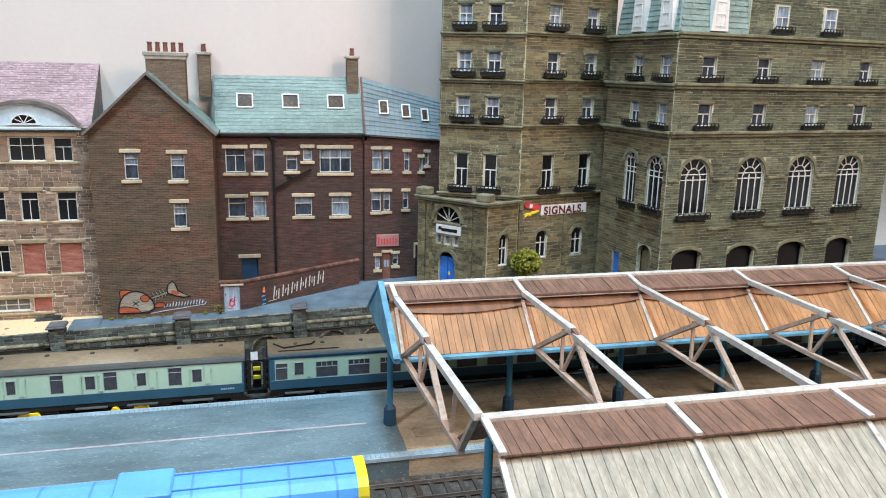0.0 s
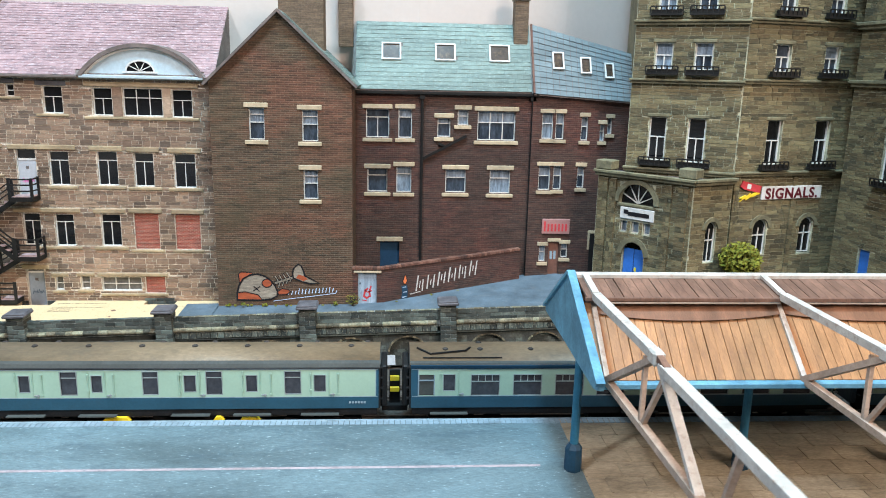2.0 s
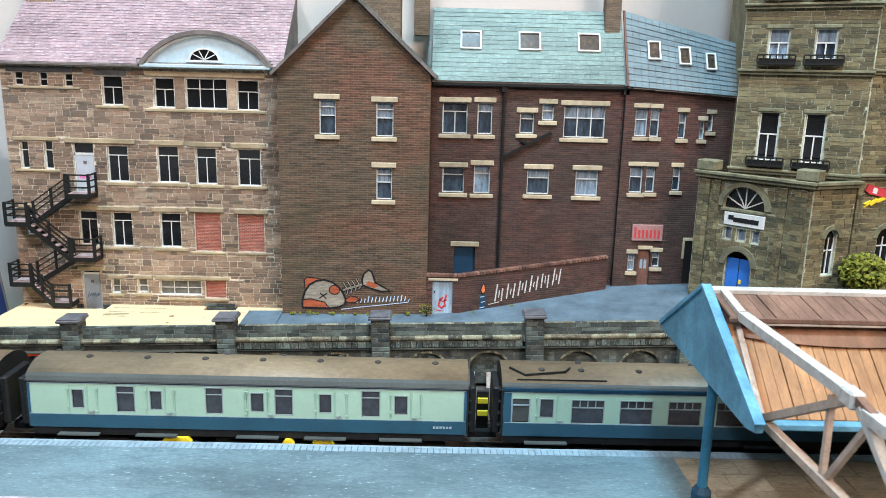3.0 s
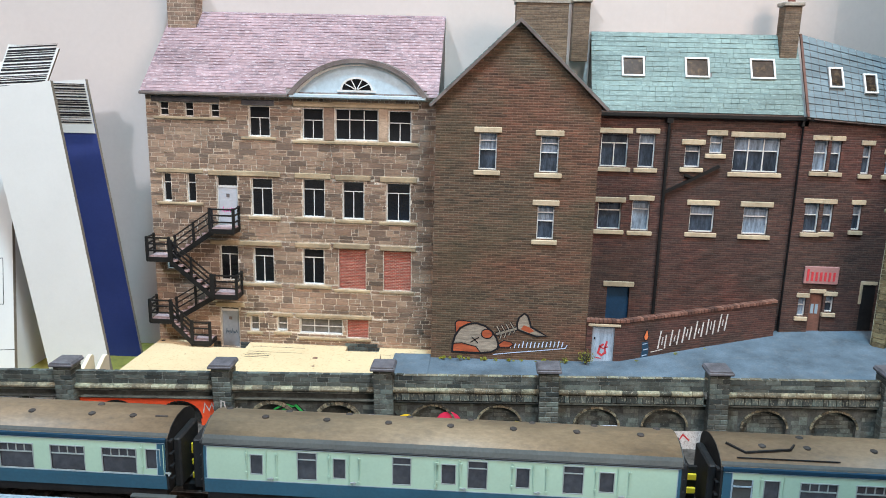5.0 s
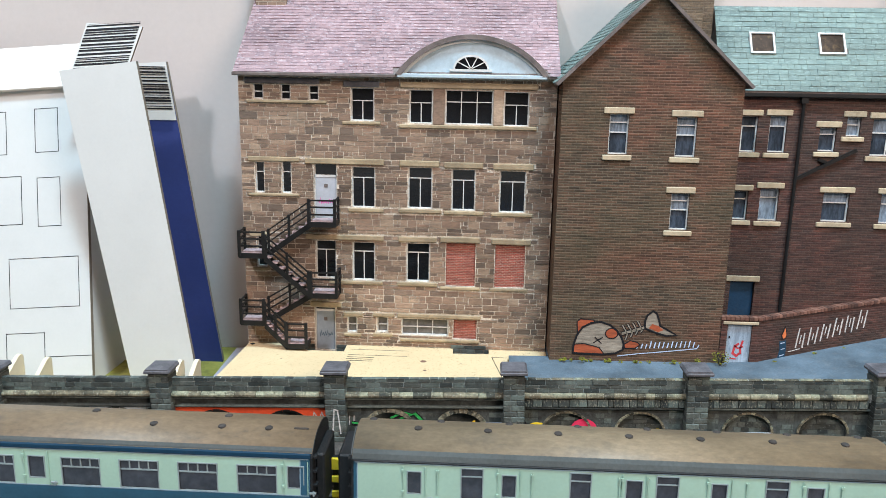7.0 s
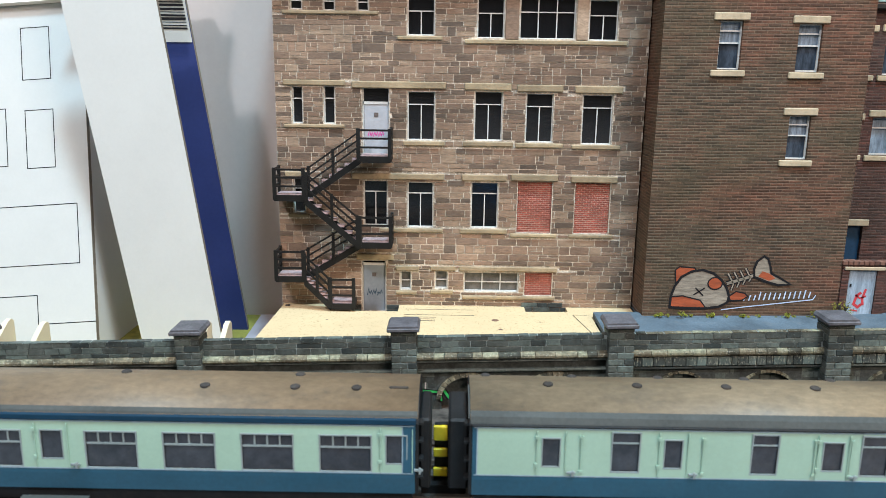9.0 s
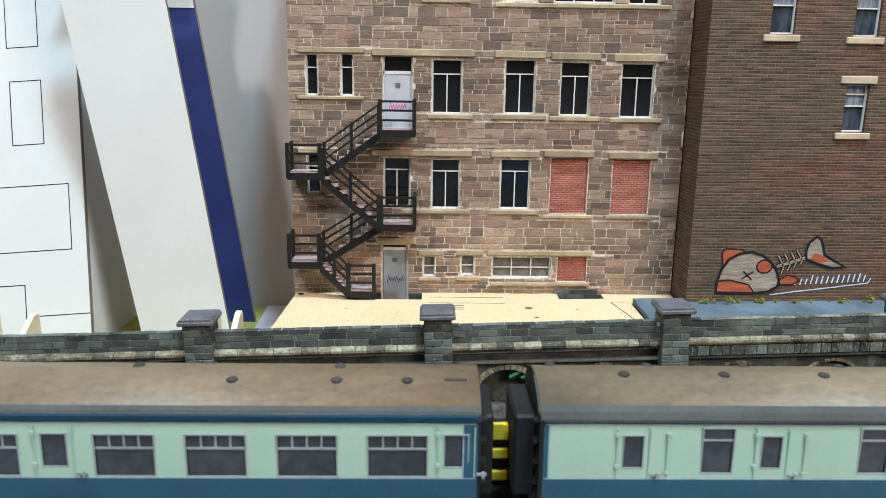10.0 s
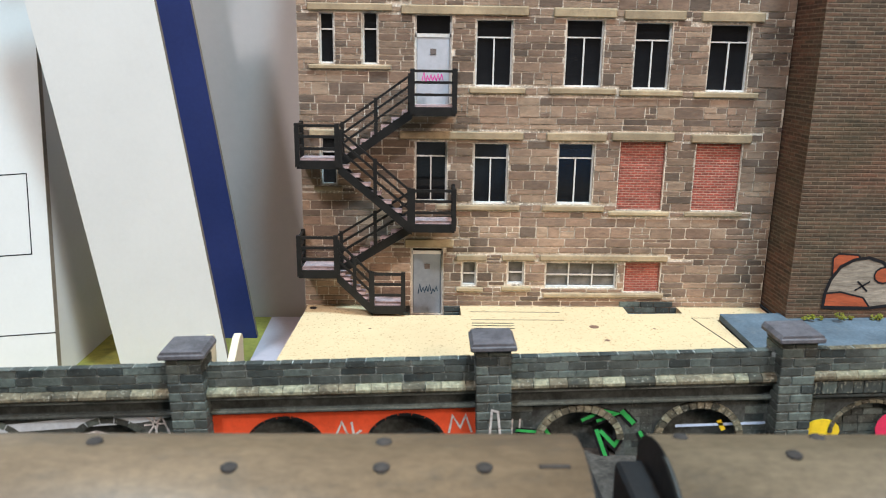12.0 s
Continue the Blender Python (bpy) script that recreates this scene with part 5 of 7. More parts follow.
def band(parent, L, z, h=0.28, out=0.3, ext=0.12):
    part("cornice", G().box(-ext, L + ext, -out, 0.0, z, z + h * 0.5, 0.03).box(-ext * 0.6, L + ext * 0.6, -out * 0.6, 0.0, z - h * 0.5, z), GREENTRIM, parent)


def coursed_pilaster(f, u0, u1, z0, z1, out, seed):
    """A pier of single stones, some whole courses and some split in two."""
    rr = random.Random(seed)
    pl = part("pilaster", G().box(u0 + 0.01, u1 - 0.01, -out + 0.025, -0.002, z0, z1), GREENJOINT, f)
    z = z0
    while z < z1 - 0.05:
        top = min(z + rr.choice((0.24, 0.3, 0.36)), z1)
        cuts = [u0, u1] if rr.random() < 0.55 else [u0, u0 + (u1 - u0) * rr.uniform(0.35, 0.65), u1]
        for a, b in zip(cuts, cuts[1:]):
            part("stone", G().box(a + 0.008, b - 0.008, -out - rr.uniform(0, 0.02), -0.003, z + 0.012, top - 0.012), GREENBLOCK, pl)
        z = top


tw = thing("corner_tower", 0, 0, 0, label="tall greenish stone corner tower with a projecting porch and balconets", category="building")
TL, TC, TR = (12.65, 60.15), (18.2, 57.15), (26.25, 59.2)
rows4 = ((11.25, 13.85), (16.6, 18.15), (19.95, 21.45), (23.3, 24.8), (26.6, 28.1))
fa, L = face(tw, "tower_front", TL, TC, 3.0, 30.0, [(L_, 0.5, a, b, 1) for a, b in rows4 for L_ in (1.75, 4.0)])
for z in (10.7, 15.95, 19.3, 22.65, 26.0):
    band(fa, L, z)
fb, L = face(tw, "tower_side", TC, TR, 3.0, 30.0, [(u, 0.52, a, b, 1) for a, b in rows4 for u in (2.55, 6.05)], [(2.3, 0.5, 5.8, 7.95), (5.75, 0.5, 5.75, 8.0)])
for z in (10.75, 16.05, 19.4, 22.75, 26.1):
    band(fb, L, z)
for u in (2.3, 5.75):
    arched_window(fb, u, 0.5, 5.8, 7.97, 0.15, 2, rows=(0.55,))
for u in (0.05, L - 0.35, 4.3):
    coursed_pilaster(fb, u, u + 0.34, 3.2, 10.5, 0.1, 70 + int(u * 10))
part("core", G().prism([(13.2, 60.6), (18.2, 57.8), (25.9, 59.8), (25, 66), (14, 66)], 3.0, 29.8, "z"), GREENTRIM, tw)
sg = part("sign_board", G().box(2.05, 6.45, -0.14, -0.03, 9.2, 9.98, 0.02), WHITE, fb, "white sign board with black serif lettering")
txt = bpy.data.curves.new("lettering", "FONT")
txt.body, txt.size, txt.extrude = "SIGNALS.", 0.86 * S, 0.01 * S
txt.space_character = 1.12
txt.offset = 0.026 * S
tob = new("lettering", txt)
tob.data.materials.append(SIGNINK)
tob.parent = sg
tob.matrix_local = pose(2.3 * S, -0.15 * S, 9.27 * S, 90, 0, 0)
arrow = part("painted_arrow", G().prism([(0.5, 10.02), (0.66, 10.36), (1.98, 10.02), (1.9, 9.62), (0.78, 9.84)], -0.13, -0.03), SIGNRED, fb, "red rocket shape with a yellow tail beside the sign")
part("painted_patch", G().prism([(0.92, 9.9), (0.98, 10.2), (1.25, 10.12), (1.2, 9.84)], -0.138, -0.131), WHITE, arrow)
part("painted_tail", G().prism([(1.95, 9.58), (1.3, 9.36), (1.42, 9.48), (0.95, 9.2), (0.9, 9.32), (0.55, 9.14), (0.68, 9.28), (0.52, 9.32), (0.9, 9.5), (0.98, 9.42), (1.3, 9.62), (1.22, 9.5), (1.75, 9.72)], -0.125, -0.03), SPRAYYELLOW, fb)
# porch
PA, PB, PC = (11.1, 60.45), (15.4, 55.9), (18.15, 57.0)
fp, L = face(tw, "porch_front", PA, PB, 3.0, 10.4, [], [(2.75, 1.15, 8.6, 9.95)], [(2.05, 3.5, 3.0, 6.35), (1.75, 2.2, 6.9, 7.6), (2.5, 3.0, 6.9, 7.6), (3.3, 3.75, 6.9, 7.6)])
half = 1.15
part("fanlight_pane", G().box(1.5, 4.0, 0.25, 0.3, 8.4, 10.1), GLASS, fp)
for a in (25, 58, 90, 122, 155):
    part("fanlight_bar", G().beam((2.75, 0.2, 8.7), (2.75 + 1.15 * math.cos(radians(a)), 0.2, 8.75 + 1.15 * math.sin(radians(a))), 0.06), WHITE, fp)
bar_part("fanlight_rail", fp, GREENTRIM, 1.5, 4.0, -0.12, 0.24, 8.5, 8.66, 0.02)
h = G().arc_band(arch_pts(2.75, 1.5, 8.75, 1.4), arch_pts(2.75, 1.18, 8.75, 1.15), -0.14, -0.002)
part("hood_mould", h, GREENTRIM, fp)
sp = part("sign_panel", G().box(1.75, 4.0, -0.12, -0.02, 7.75, 8.45, 0.02), WHITE, fp, "small white sign with dark lettering bars")
part("lettering_bar", G().box(2.3, 3.7, -0.135, -0.121, 7.95, 8.2).box(2.0, 2.3, -0.135, -0.121, 8.05, 8.3), INK, sp)
for a, b in ((1.75, 2.2), (2.5, 3.0), (3.3, 3.75)):
    window(fp, a, b, 6.9, 7.6, 0.15, 1, (), glass=CURTAIN)
dr = part("door", G().box(2.06, 3.49, 0.16, 0.24, 3.3, 5.9, 0.02), BLUEDOOR, fp, "bright blue double door")
part("door_gap", G().box(2.76, 2.79, 0.14, 0.165, 3.3, 5.9), INK, dr)
part("door_plate", G().box(2.85, 2.98, 0.13, 0.16, 4.5, 4.75), YELLOW, dr)
h = G().arc_band(arch_pts(2.775, 1.05, 5.55, 1.1), arch_pts(2.775, 0.74, 5.55, 0.8), -0.12, -0.002)
part("door_arch", h, GREENTRIM, fp)
band(fp, L, 10.4, 0.36, 0.35, 0.2)
for u in (0.15, 0.95, 4.6, 5.4):
    coursed_pilaster(fp, u, u + (0.62 if u in (0.15, 5.4) else 0.42), 3.0, 10.1, 0.16, int(u * 10))
for u in (-0.1, L - 0.9):
    bar_part("parapet_block", fp, GREENTRIM, u, u + 1.1, -0.25, 0.7, 10.6, 11.15, 0.05)
fq, L = face(tw, "porch_side", PB, PC, 3.0, 10.4, [], [(1.6, 0.4, 5.6, 8.0)])
arched_window(fq, 1.6, 0.4, 5.6, 8.0, 0.15, 2, rows=(0.55,))
band(fq, L, 10.4, 0.36, 0.35, 0.1)
part("porch_roof", G().prism([PA, PB, PC, (18.2, 58.2), (12.6, 61.2)], 10.2, 10.38, "z"), LEAD, tw)

ht = thing("grand_hotel", 0, 0, 0, label="greenish stone hotel block with arched windows and a slated mansard roof", category="building")
NEARER = 0.96
ht.scale = (NEARER,) * 3
ht.location = Vector((-1.17, 3.16, 20.0)) * (1 - NEARER) * S
HA, HB, HC = (26.7, 60.8), (27.95, 52.75), (50.2, 55.9)
up3 = ((16.45, 18.05), (19.9, 21.4))
fs, L = face(ht, "hotel_side", HA, HB, 2.6, 23.0, [(u, 0.55, a, b, 1) for a, b in up3 for u in (3.7, 6.95)], [(3.8, 0.72, 10.3, 14.2), (6.8, 0.9, 10.1, 14.15), (6.3, 0.8, 3.0, 7.3)], [(2.3, 3.2, 3.0, 6.0)])
for u, hf in ((3.8, 0.72), (6.8, 0.9)):
    arched_window(fs, u, hf, 10.2, 14.15, 0.15, 3)
    balconet(fs, u, hf + 0.3, 9.95)
part("door", G().box(2.3, 3.2, 0.15, 0.22, 3.0, 6.0), BLUEDOOR, fs, "blue door")
for z in (15.9, 19.3, 22.8):
    band(fs, L, z, 0.4, 0.4)
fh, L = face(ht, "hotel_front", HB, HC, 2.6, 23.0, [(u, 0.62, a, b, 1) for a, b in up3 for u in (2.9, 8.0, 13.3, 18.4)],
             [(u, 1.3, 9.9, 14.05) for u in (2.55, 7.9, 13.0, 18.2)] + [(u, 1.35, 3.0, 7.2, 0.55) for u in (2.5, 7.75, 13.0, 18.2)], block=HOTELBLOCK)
for u in (2.55, 7.9, 13.0, 18.2):
    arched_window(fh, u, 1.3, 9.9, 14.05, 0.18, 4)
    balconet(fh, u, 1.5, 9.55)
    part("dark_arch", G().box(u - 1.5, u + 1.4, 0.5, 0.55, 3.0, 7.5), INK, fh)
    hm = G().arc_band(arch_pts(u - 0.07, 1.62, 6.6, 0.85), arch_pts(u - 0.07, 1.38, 6.64, 0.57), -0.14, -0.002)
    part("hood_mould", hm, GREENTRIM, fh)
for z in (8.6, 12.4):
    for a, b in ((0.1, 0.9), (4.2, 6.2), (9.6, 11.3), (14.7, 16.5)):
        bar_part("impost", fh, GREENTRIM, a, b, -0.12, -0.002, z, z + 0.2, 0.02)
for z in (15.9, 19.35, 22.85):
    band(fh, L, z, 0.42, 0.42)
part("core", G().prism([(27.2, 60.8), (28.4, 53.5), (50.0, 56.6), (50.2, 66), (28, 66)], 3.0, 22.9, "z"), GREENTRIM, ht)
# hipped mansard over the corner, then a plain attic storey
mr = part("mansard_roof", G().prism([(0.15, 23.05), (0.9, 27.5), (5.0, 28.0), (5.0, 23.05)], 0.9, 6.2, "x").poly([(0.15, 0.15, 23.05), (0.9, 0.15, 23.05), (0.9, 0.9, 27.5)]), LEAD, fh, "blue-green slated mansard roof")
slates(mr, random.Random(12), TEAL, (0.15, 0.12, 23.08), (6.2, 0.12, 23.08), Vector((0, 0.75, 4.45)).normalized(), 4.4, 0.6, 0.4, 0.05, rake=(0.17, 0.0))
ms = part("mansard_roof", G().prism([(0.15, 23.05), (0.9, 27.5), (3.0, 28.0), (3.0, 23.05)], 0.5, 7.2, "x").poly([(7.2, 0.15, 23.05), (7.95, 0.15, 23.05), (7.2, 0.9, 27.5)]), LEAD, fs)
slates(ms, random.Random(13), TEAL, (0.5, 0.12, 23.08), (7.98, 0.12, 23.08), Vector((0, 0.75, 4.45)).normalized(), 4.4, 0.6, 0.4, 0.05, rake=(0.0, 0.17))
part("hip_flashing", G().beam((7.98, 0.1, 23.1), (7.25, 0.88, 27.5), 0.14), TEAL, fs)
part("attic_wall", G().box(6.2, 22.4, 0.1, 0.5, 23.05, 29), GREENJOINT, fh)
at = G()
for a, b, c, d in stone_rects(random.Random(61), 6.22, 22.38, 23.1, 28.9, [(u - 0.75, u + 0.75, 23.5, 25.3) for u in (9.2, 14.0)], (0.22, 0.27, 0.32), (0.3, 0.9), 0.017):
    at.box(a, b, 0.07, 0.12, c, d)
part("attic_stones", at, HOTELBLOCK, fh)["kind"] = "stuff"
for f, us in ((fs, (3.4, 6.6)), (fh, (3.4,))):
    for u in us:
        d = part("dormer", G().prism([(u - 0.75, 23.2), (u + 0.75, 23.2), (u + 0.6, 25.6), (u - 0.6, 25.6)], -0.1, 1.2), WHITE, f, "white painted dormer")
        window(f, u - 0.42, u + 0.42, 23.5, 25.2, -0.14, 2, (0.5,), glass=CURTAIN)
for u in (9.2, 14.0):
    window(fh, u - 0.6, u + 0.6, 23.6, 25.2, 0.0, 2, (0.5,), glass=CURTAIN)
    balconet(fh, u, 0.95, 23.2)

# bush by the porch and weeds along the brick walls


def clump(name, x, y, z, r, n, seed, label, leaf=0.16, lift=0.0):
    rr = random.Random(seed)
    t = thing(name, x, y, z, label=label, category="plant")
    for i in range(7 if r > 0.3 else 1):
        a = rr.uniform(0, 6.28)
        part("stem", G().beam((0, 0, 0), (math.cos(a) * r * 0.5, math.sin(a) * r * 0.5, lift + r * rr.uniform(0.8, 1.5)), min(0.05, r * 0.2)), SLEEPER, t)
    g = G()
    for i in range(n):
        d = Vector((rr.gauss(0, 1), rr.gauss(0, 1), rr.gauss(0, 0.9))).normalized() * r * rr.uniform(0.55, 1.08)
        d.z = d.z * 0.85 + r * 0.95 + lift
        if d.z < 0.02:
            continue
        a = Vector((rr.gauss(0, 1), rr.gauss(0, 1), rr.gauss(0, 1))).normalized()
        b = a.orthogonal().normalized()
        s = leaf * rr.uniform(0.6, 1.4)
        g.poly([d + a * s, d + b * s * 0.6, d - a * s, d - b * s * 0.6])
    part("leaves", g, LEAF, t)["kind"] = "stuff"


clump("bush", 18.6, 56.0, 3.4, 1.12, 1500, 1, "yellow-green foam bush beside the stone porch", 0.13, 1.45)
for k, (x, y, z, r) in enumerate(((-4.05, 58.45, 2.25, 0.42), (-10.6, 58.5, 2.2, 0.2), (-9.3, 58.55, 2.2, 0.14), (-6.2, 58.55, 2.22, 0.16), (-5.1, 58.55, 2.25, 0.2), (-1.4, 58.75, 2.3, 0.14), (0.8, 59.6, 2.5, 0.15), (2.5, 60.2, 2.6, 0.13), (-11.4, 58.55, 2.18, 0.12), (-8.0, 58.55, 2.2, 0.1))):
    clump("weed", x, y, z, r if r > 0.3 else r * 0.7, 170 if r > 0.3 else 70, 20 + k, "tuft of yellow-green foam weed at the foot of brick wall", 0.04)

wr = random.Random(77)
for k in range(26):
    if k < 17:
        x, y = -11.8 + k * 0.47 + wr.uniform(-0.3, 0.3), 58.66
    else:
        f = (k - 16.6) / 10.0
        x, y = -2.0 + 7.2 * f, 58.72 + 2.62 * f - 0.12
    clump("weed", x, y, 2.12 + max(0, x + 4) * 0.045, wr.uniform(0.05, 0.11), 36, 60 + k, "small tuft of yellow-green foam weed at the foot of brick wall", 0.035)

# ---- retaining wall with pillars and arches ----
RW = thing("retaining_wall", -13.95, 54.45, 0.08, 0, ry=-1.9, label="dark stone retaining wall with string course, pillars and blind arches", category="wall")
U0, U1 = -46.0, 66.0
BAY = 7.75
pill = [-BAY * 4 + BAY * i for i in range(13)]
part("parapet", G().box(U0, U1, 0.0, 0.2, 1.75, 2.73), WALLMORTAR, RW)
part("wall_body", G().box(U0, 0.5, 0.52, 1.1, -0.6, 1.75), WALLFACE, RW)
part("wall_body", G().box(0.5, U1, 0.26, 1.1, -0.6, 1.74), WALLFACE, RW, "dark stone backing of the blind arches")
holes = []
for i, p in enumerate(pill[:-1]):
    for c in (p + 0.43 + (BAY - 0.86) * 0.27, p + 0.43 + (BAY - 0.86) * 0.73):
        holes.append((c - 1.0, c + 1.0, -0.6, 1.15))
g = wall_with_holes(G(), U0, U1, -0.6, 1.75, 0.12, 0.5, holes)
ALLARCH = list(holes)
part("wall_face", g, WALLFACE, RW)
g = G()
for a, b, c, d in holes:
    m = (a + b) / 2
    arch_fill(g, m, 1.0, 0.3, 1.15, 0.12, 0.5, 12)
part("spandrels", g, WALLFACE, RW)["kind"] = "stuff"
for i, (a, b, c, d) in enumerate(holes):
    m = (a + b) / 2
    painted = pill[1] < m < pill[3]
    red = pill[2] < m < pill[3]
    wide = 1.07 if red else 1.18 if m < 0 else 1.1
    count = 9 if painted else 17
    for k in range(count):
        t0, t1 = math.pi * k / count + 0.012, math.pi * (k + 1) / count - 0.012
        ring = [(q, math.cos(q), math.sin(q)) for q in (t0, (t0 + t1) / 2, t1)]
        v = G().arc_band([(m + wide * c_, 0.3 + (wide - 0.16) * s_) for _, c_, s_ in ring], [(m + c_, 0.3 + 0.85 * s_) for _, c_, s_ in ring], 0.085 if painted else 0.0 if m < 0 else 0.05, 0.13)
        part("voussoir", v, BLACK if red else WALLSTONE if painted else MOULDING, RW)
for i, p in enumerate(pill):
    pl = part("pillar", G().box(p - 0.42, p + 0.42, -0.32, 0.55, -0.6, 3.08), WALLMORTAR, RW, "square stone pillar with slate cap")
    z = -0.6
    rr = random.Random(50 + i)
    k = 0
    while z < 3.0:
        hgt = 0.25
        top = min(z + hgt, 3.08)
        m = p + (0.12 if k % 2 else -0.14)
        gg = G()
        for a, b in ((p - 0.45, m - 0.012), (m + 0.012, p + 0.45)):
            gg.box(a, b, -0.36, 0.58, z + 0.012, top - 0.012, 0.02)
        part("stone_course", gg, WALLSTONE, pl)
        z, k = top, k + 1
    part("cap", G().box(p - 0.58, p + 0.58, -0.5, 0.68, 3.08, 3.22, 0.03).prism([(p - 0.56, 3.21), (p + 0.56, 3.21), (p + 0.5, 3.29), (p - 0.5, 3.29)], -0.47, 0.66), CAPSTONE, pl, "slate-grey slab cap")
# string course
for i, p in enumerate([pill[0] - BAY] + pill[:-1]):
    a, b = p + 0.44, p + BAY - 0.44
    if b > U1:
        continue
    u = a
    rr = random.Random(90 + i)
    while u < b - 0.2:
        w = min(rr.uniform(0.35, 0.8), b - u)
        out_ = 0.2 if p < -0.5 else 0.12
        pts = [(0.1, 1.86)] + [(-0.02 - out_ * math.cos(t), 1.99 + 0.14 * math.sin(t)) for t in [radians(x) for x in (-75, -45, -15, 15, 45, 75)]] + [(0.1, 2.12)]
        part("string_course_stone", G().prism(pts, u + 0.008, u + w - 0.008, "x"), MOULDING, RW)
        u += w
    part("lower_moulding", G().box(a, b, -0.04, 0.14, 1.36, 1.46, 0.03), WALLSTONE, RW)
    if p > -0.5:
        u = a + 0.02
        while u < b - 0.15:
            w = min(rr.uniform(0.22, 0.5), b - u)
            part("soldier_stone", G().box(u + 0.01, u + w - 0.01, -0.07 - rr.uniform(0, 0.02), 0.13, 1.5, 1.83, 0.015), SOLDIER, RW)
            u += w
# painted bays
P_Y = 0.112


def stroke(name, mat, pts, w, lab=""):
    part(name, G().strip(pts, w, P_Y - 0.012), mat, RW, lab)



def painted_bay(i, mat, top, lab):
    a, b = pill[i] + 0.44, pill[i + 1] - 0.44
    hs = [h for h in holes if a < h[0] < b]
    g = wall_with_holes(G(), a, b, -0.5, top, 0.1, 0.118, [(h[0], h[1], -0.5, min(h[3], top)) for h in hs])
    for h in hs:
        arch_fill(g, (h[0] + h[1]) / 2, 1.0, 0.3, min(1.15, top), 0.1, 0.118)
    return part("painted_panel", g, mat, RW, lab)


rp = painted_bay(2, REDPAINT, 1.34, "orange-red painted wall panel between pillars")
part("sprayed_bars", G().strip([(-11.9, 0.55), (-11.7, 1.0), (-11.55, 0.6)], 0.06, 0.09).strip([(-11.45, 1.0), (-11.4, 0.6), (-11.2, 0.75)], 0.06, 0.09).strip([(-8.9, 0.6), (-8.8, 1.1), (-8.6, 0.75), (-8.45, 1.1), (-8.3, 0.6)], 0.06, 0.09), SPRAYWHITE, rp)
part("sprayed_shape", G().prism([(pill[1] + 1.3, 0.96), (pill[1] + 2.6, 1.16), (pill[1] + 4.4, 1.3), (pill[2] - 0.55, 1.3), (pill[2] - 1.4, 1.14), (pill[1] + 3.8, 1.0), (pill[1] + 2.4, 0.94)], P_Y - 0.02, P_Y), SPRAYPALE, RW, "pale blue and white sprayed shape")
stroke("sprayed_shape", SPRAYWHITE, [(pill[2] - 1.1, 0.7), (pill[2] - 0.9, 1.4), (pill[2] - 0.7, 0.8)], 0.06)
stroke("sprayed_shape", SPRAYWHITE, [(pill[2] - 3.6, 0.65), (pill[2] - 2.6, 0.9), (pill[2] - 1.6, 0.6)], 0.1)
part("sprayed_shape", G().strip([(pill[3] - 0.15, 0.3), (pill[3] - 0.05, 1.45), (pill[3] + 0.1, 1.4), (pill[3] + 0.2, 0.3)], 0.06, -0.375), SPRAYWHITE, RW)
for pts, w in (([(2.35, 0.85), (2.9, 1.12), (3.3, 1.02), (2.75, 0.82)], 0.12), ([(3.4, 1.1), (3.75, 0.72)], 0.16), ([(2.75, 0.58), (3.05, -0.3)], 0.13), ([(2.85, 0.55), (3.25, 0.1), (3.4, 0.34)], 0.13), ([(1.4, 0.62), (1.6, 0.3)], 0.12), ([(0.62, 0.62), (1.25, 0.55), (1.3, 0.2)], 0.1), ([(3.9, 0.5), (4.2, -0.1)], 0.12)):
    stroke("sprayed_outline", INK, [(pill[3] + x, z - 0.02) for x, z in pts], w + 0.1)
    part("sprayed_shape", G().strip([(pill[3] + x, z) for x, z in pts], w * 0.8, P_Y - 0.018), SPRAYGREEN, RW, "green sprayed strokes with dark outlines")
for x in (0.25, 0.45):
    stroke("sprayed_shape", SPRAYWHITE, [(pill[3] + x + 0.25, 0.5), (pill[3] + x + 0.28, 0.95)], 0.05)
stroke("sprayed_shape", SPRAYSKY, [(pill[4] - 2.9, 0.62), (pill[4] - 0.5, 0.64)], 0.08)
stroke("sprayed_shape", SPRAYYELLOW, [(pill[4] - 1.75, 0.75), (pill[4] - 1.6, 0.45)], 0.12)
for x, z, rx_, rz_, m in ((1.02, 0.34, 0.5, 0.36, SPRAYYELLOW), (3.05, 0.38, 0.58, 0.5, SPRAYRED), (6.25, 0.2, 0.5, 0.24, SPRAYYELLOW)):
    part("sprayed_disc", G().prism([(pill[4] + x + rx_ * math.cos(t * math.pi / 8), z + rz_ * math.sin(t * math.pi / 8)) for t in range(16)], 0.095, 0.11), m, RW, "sprayed round shape")
stroke("sprayed_shape", INK, [(pill[4] + 0.4, 0.85), (pill[4] + 0.7, 0.4)], 0.07)
stroke("sprayed_shape", INK, [(pill[4] + 1.4, 0.8), (pill[4] + 1.3, 0.4)], 0.06)
for a, b in ((8.35, 11.15), (11.95, 12.5)):
    part("painted_panel", G().box(a, b, 0.09, 0.112, -0.5, 0.3 if a < 10 else 0.1), SPRAYPALE, RW, "pale blue-white sprayed panel")
for k, (dx, dz) in enumerate(((0.28, 0.0), (0.2, 0.2), (0.0, 0.28), (-0.2, 0.22), (-0.28, -0.02), (-0.18, -0.24), (0.06, -0.34))):
    part("sprayed_star", G().strip([(pill[2] - 1.05 + 0.1 * dx, 1.1 + 0.1 * dz), (pill[2] - 1.05 + dx, 1.1 + dz)], 0.045, P_Y - 0.03 - 0.006 * k), SPRAYWHITE, RW, "white sprayed star")

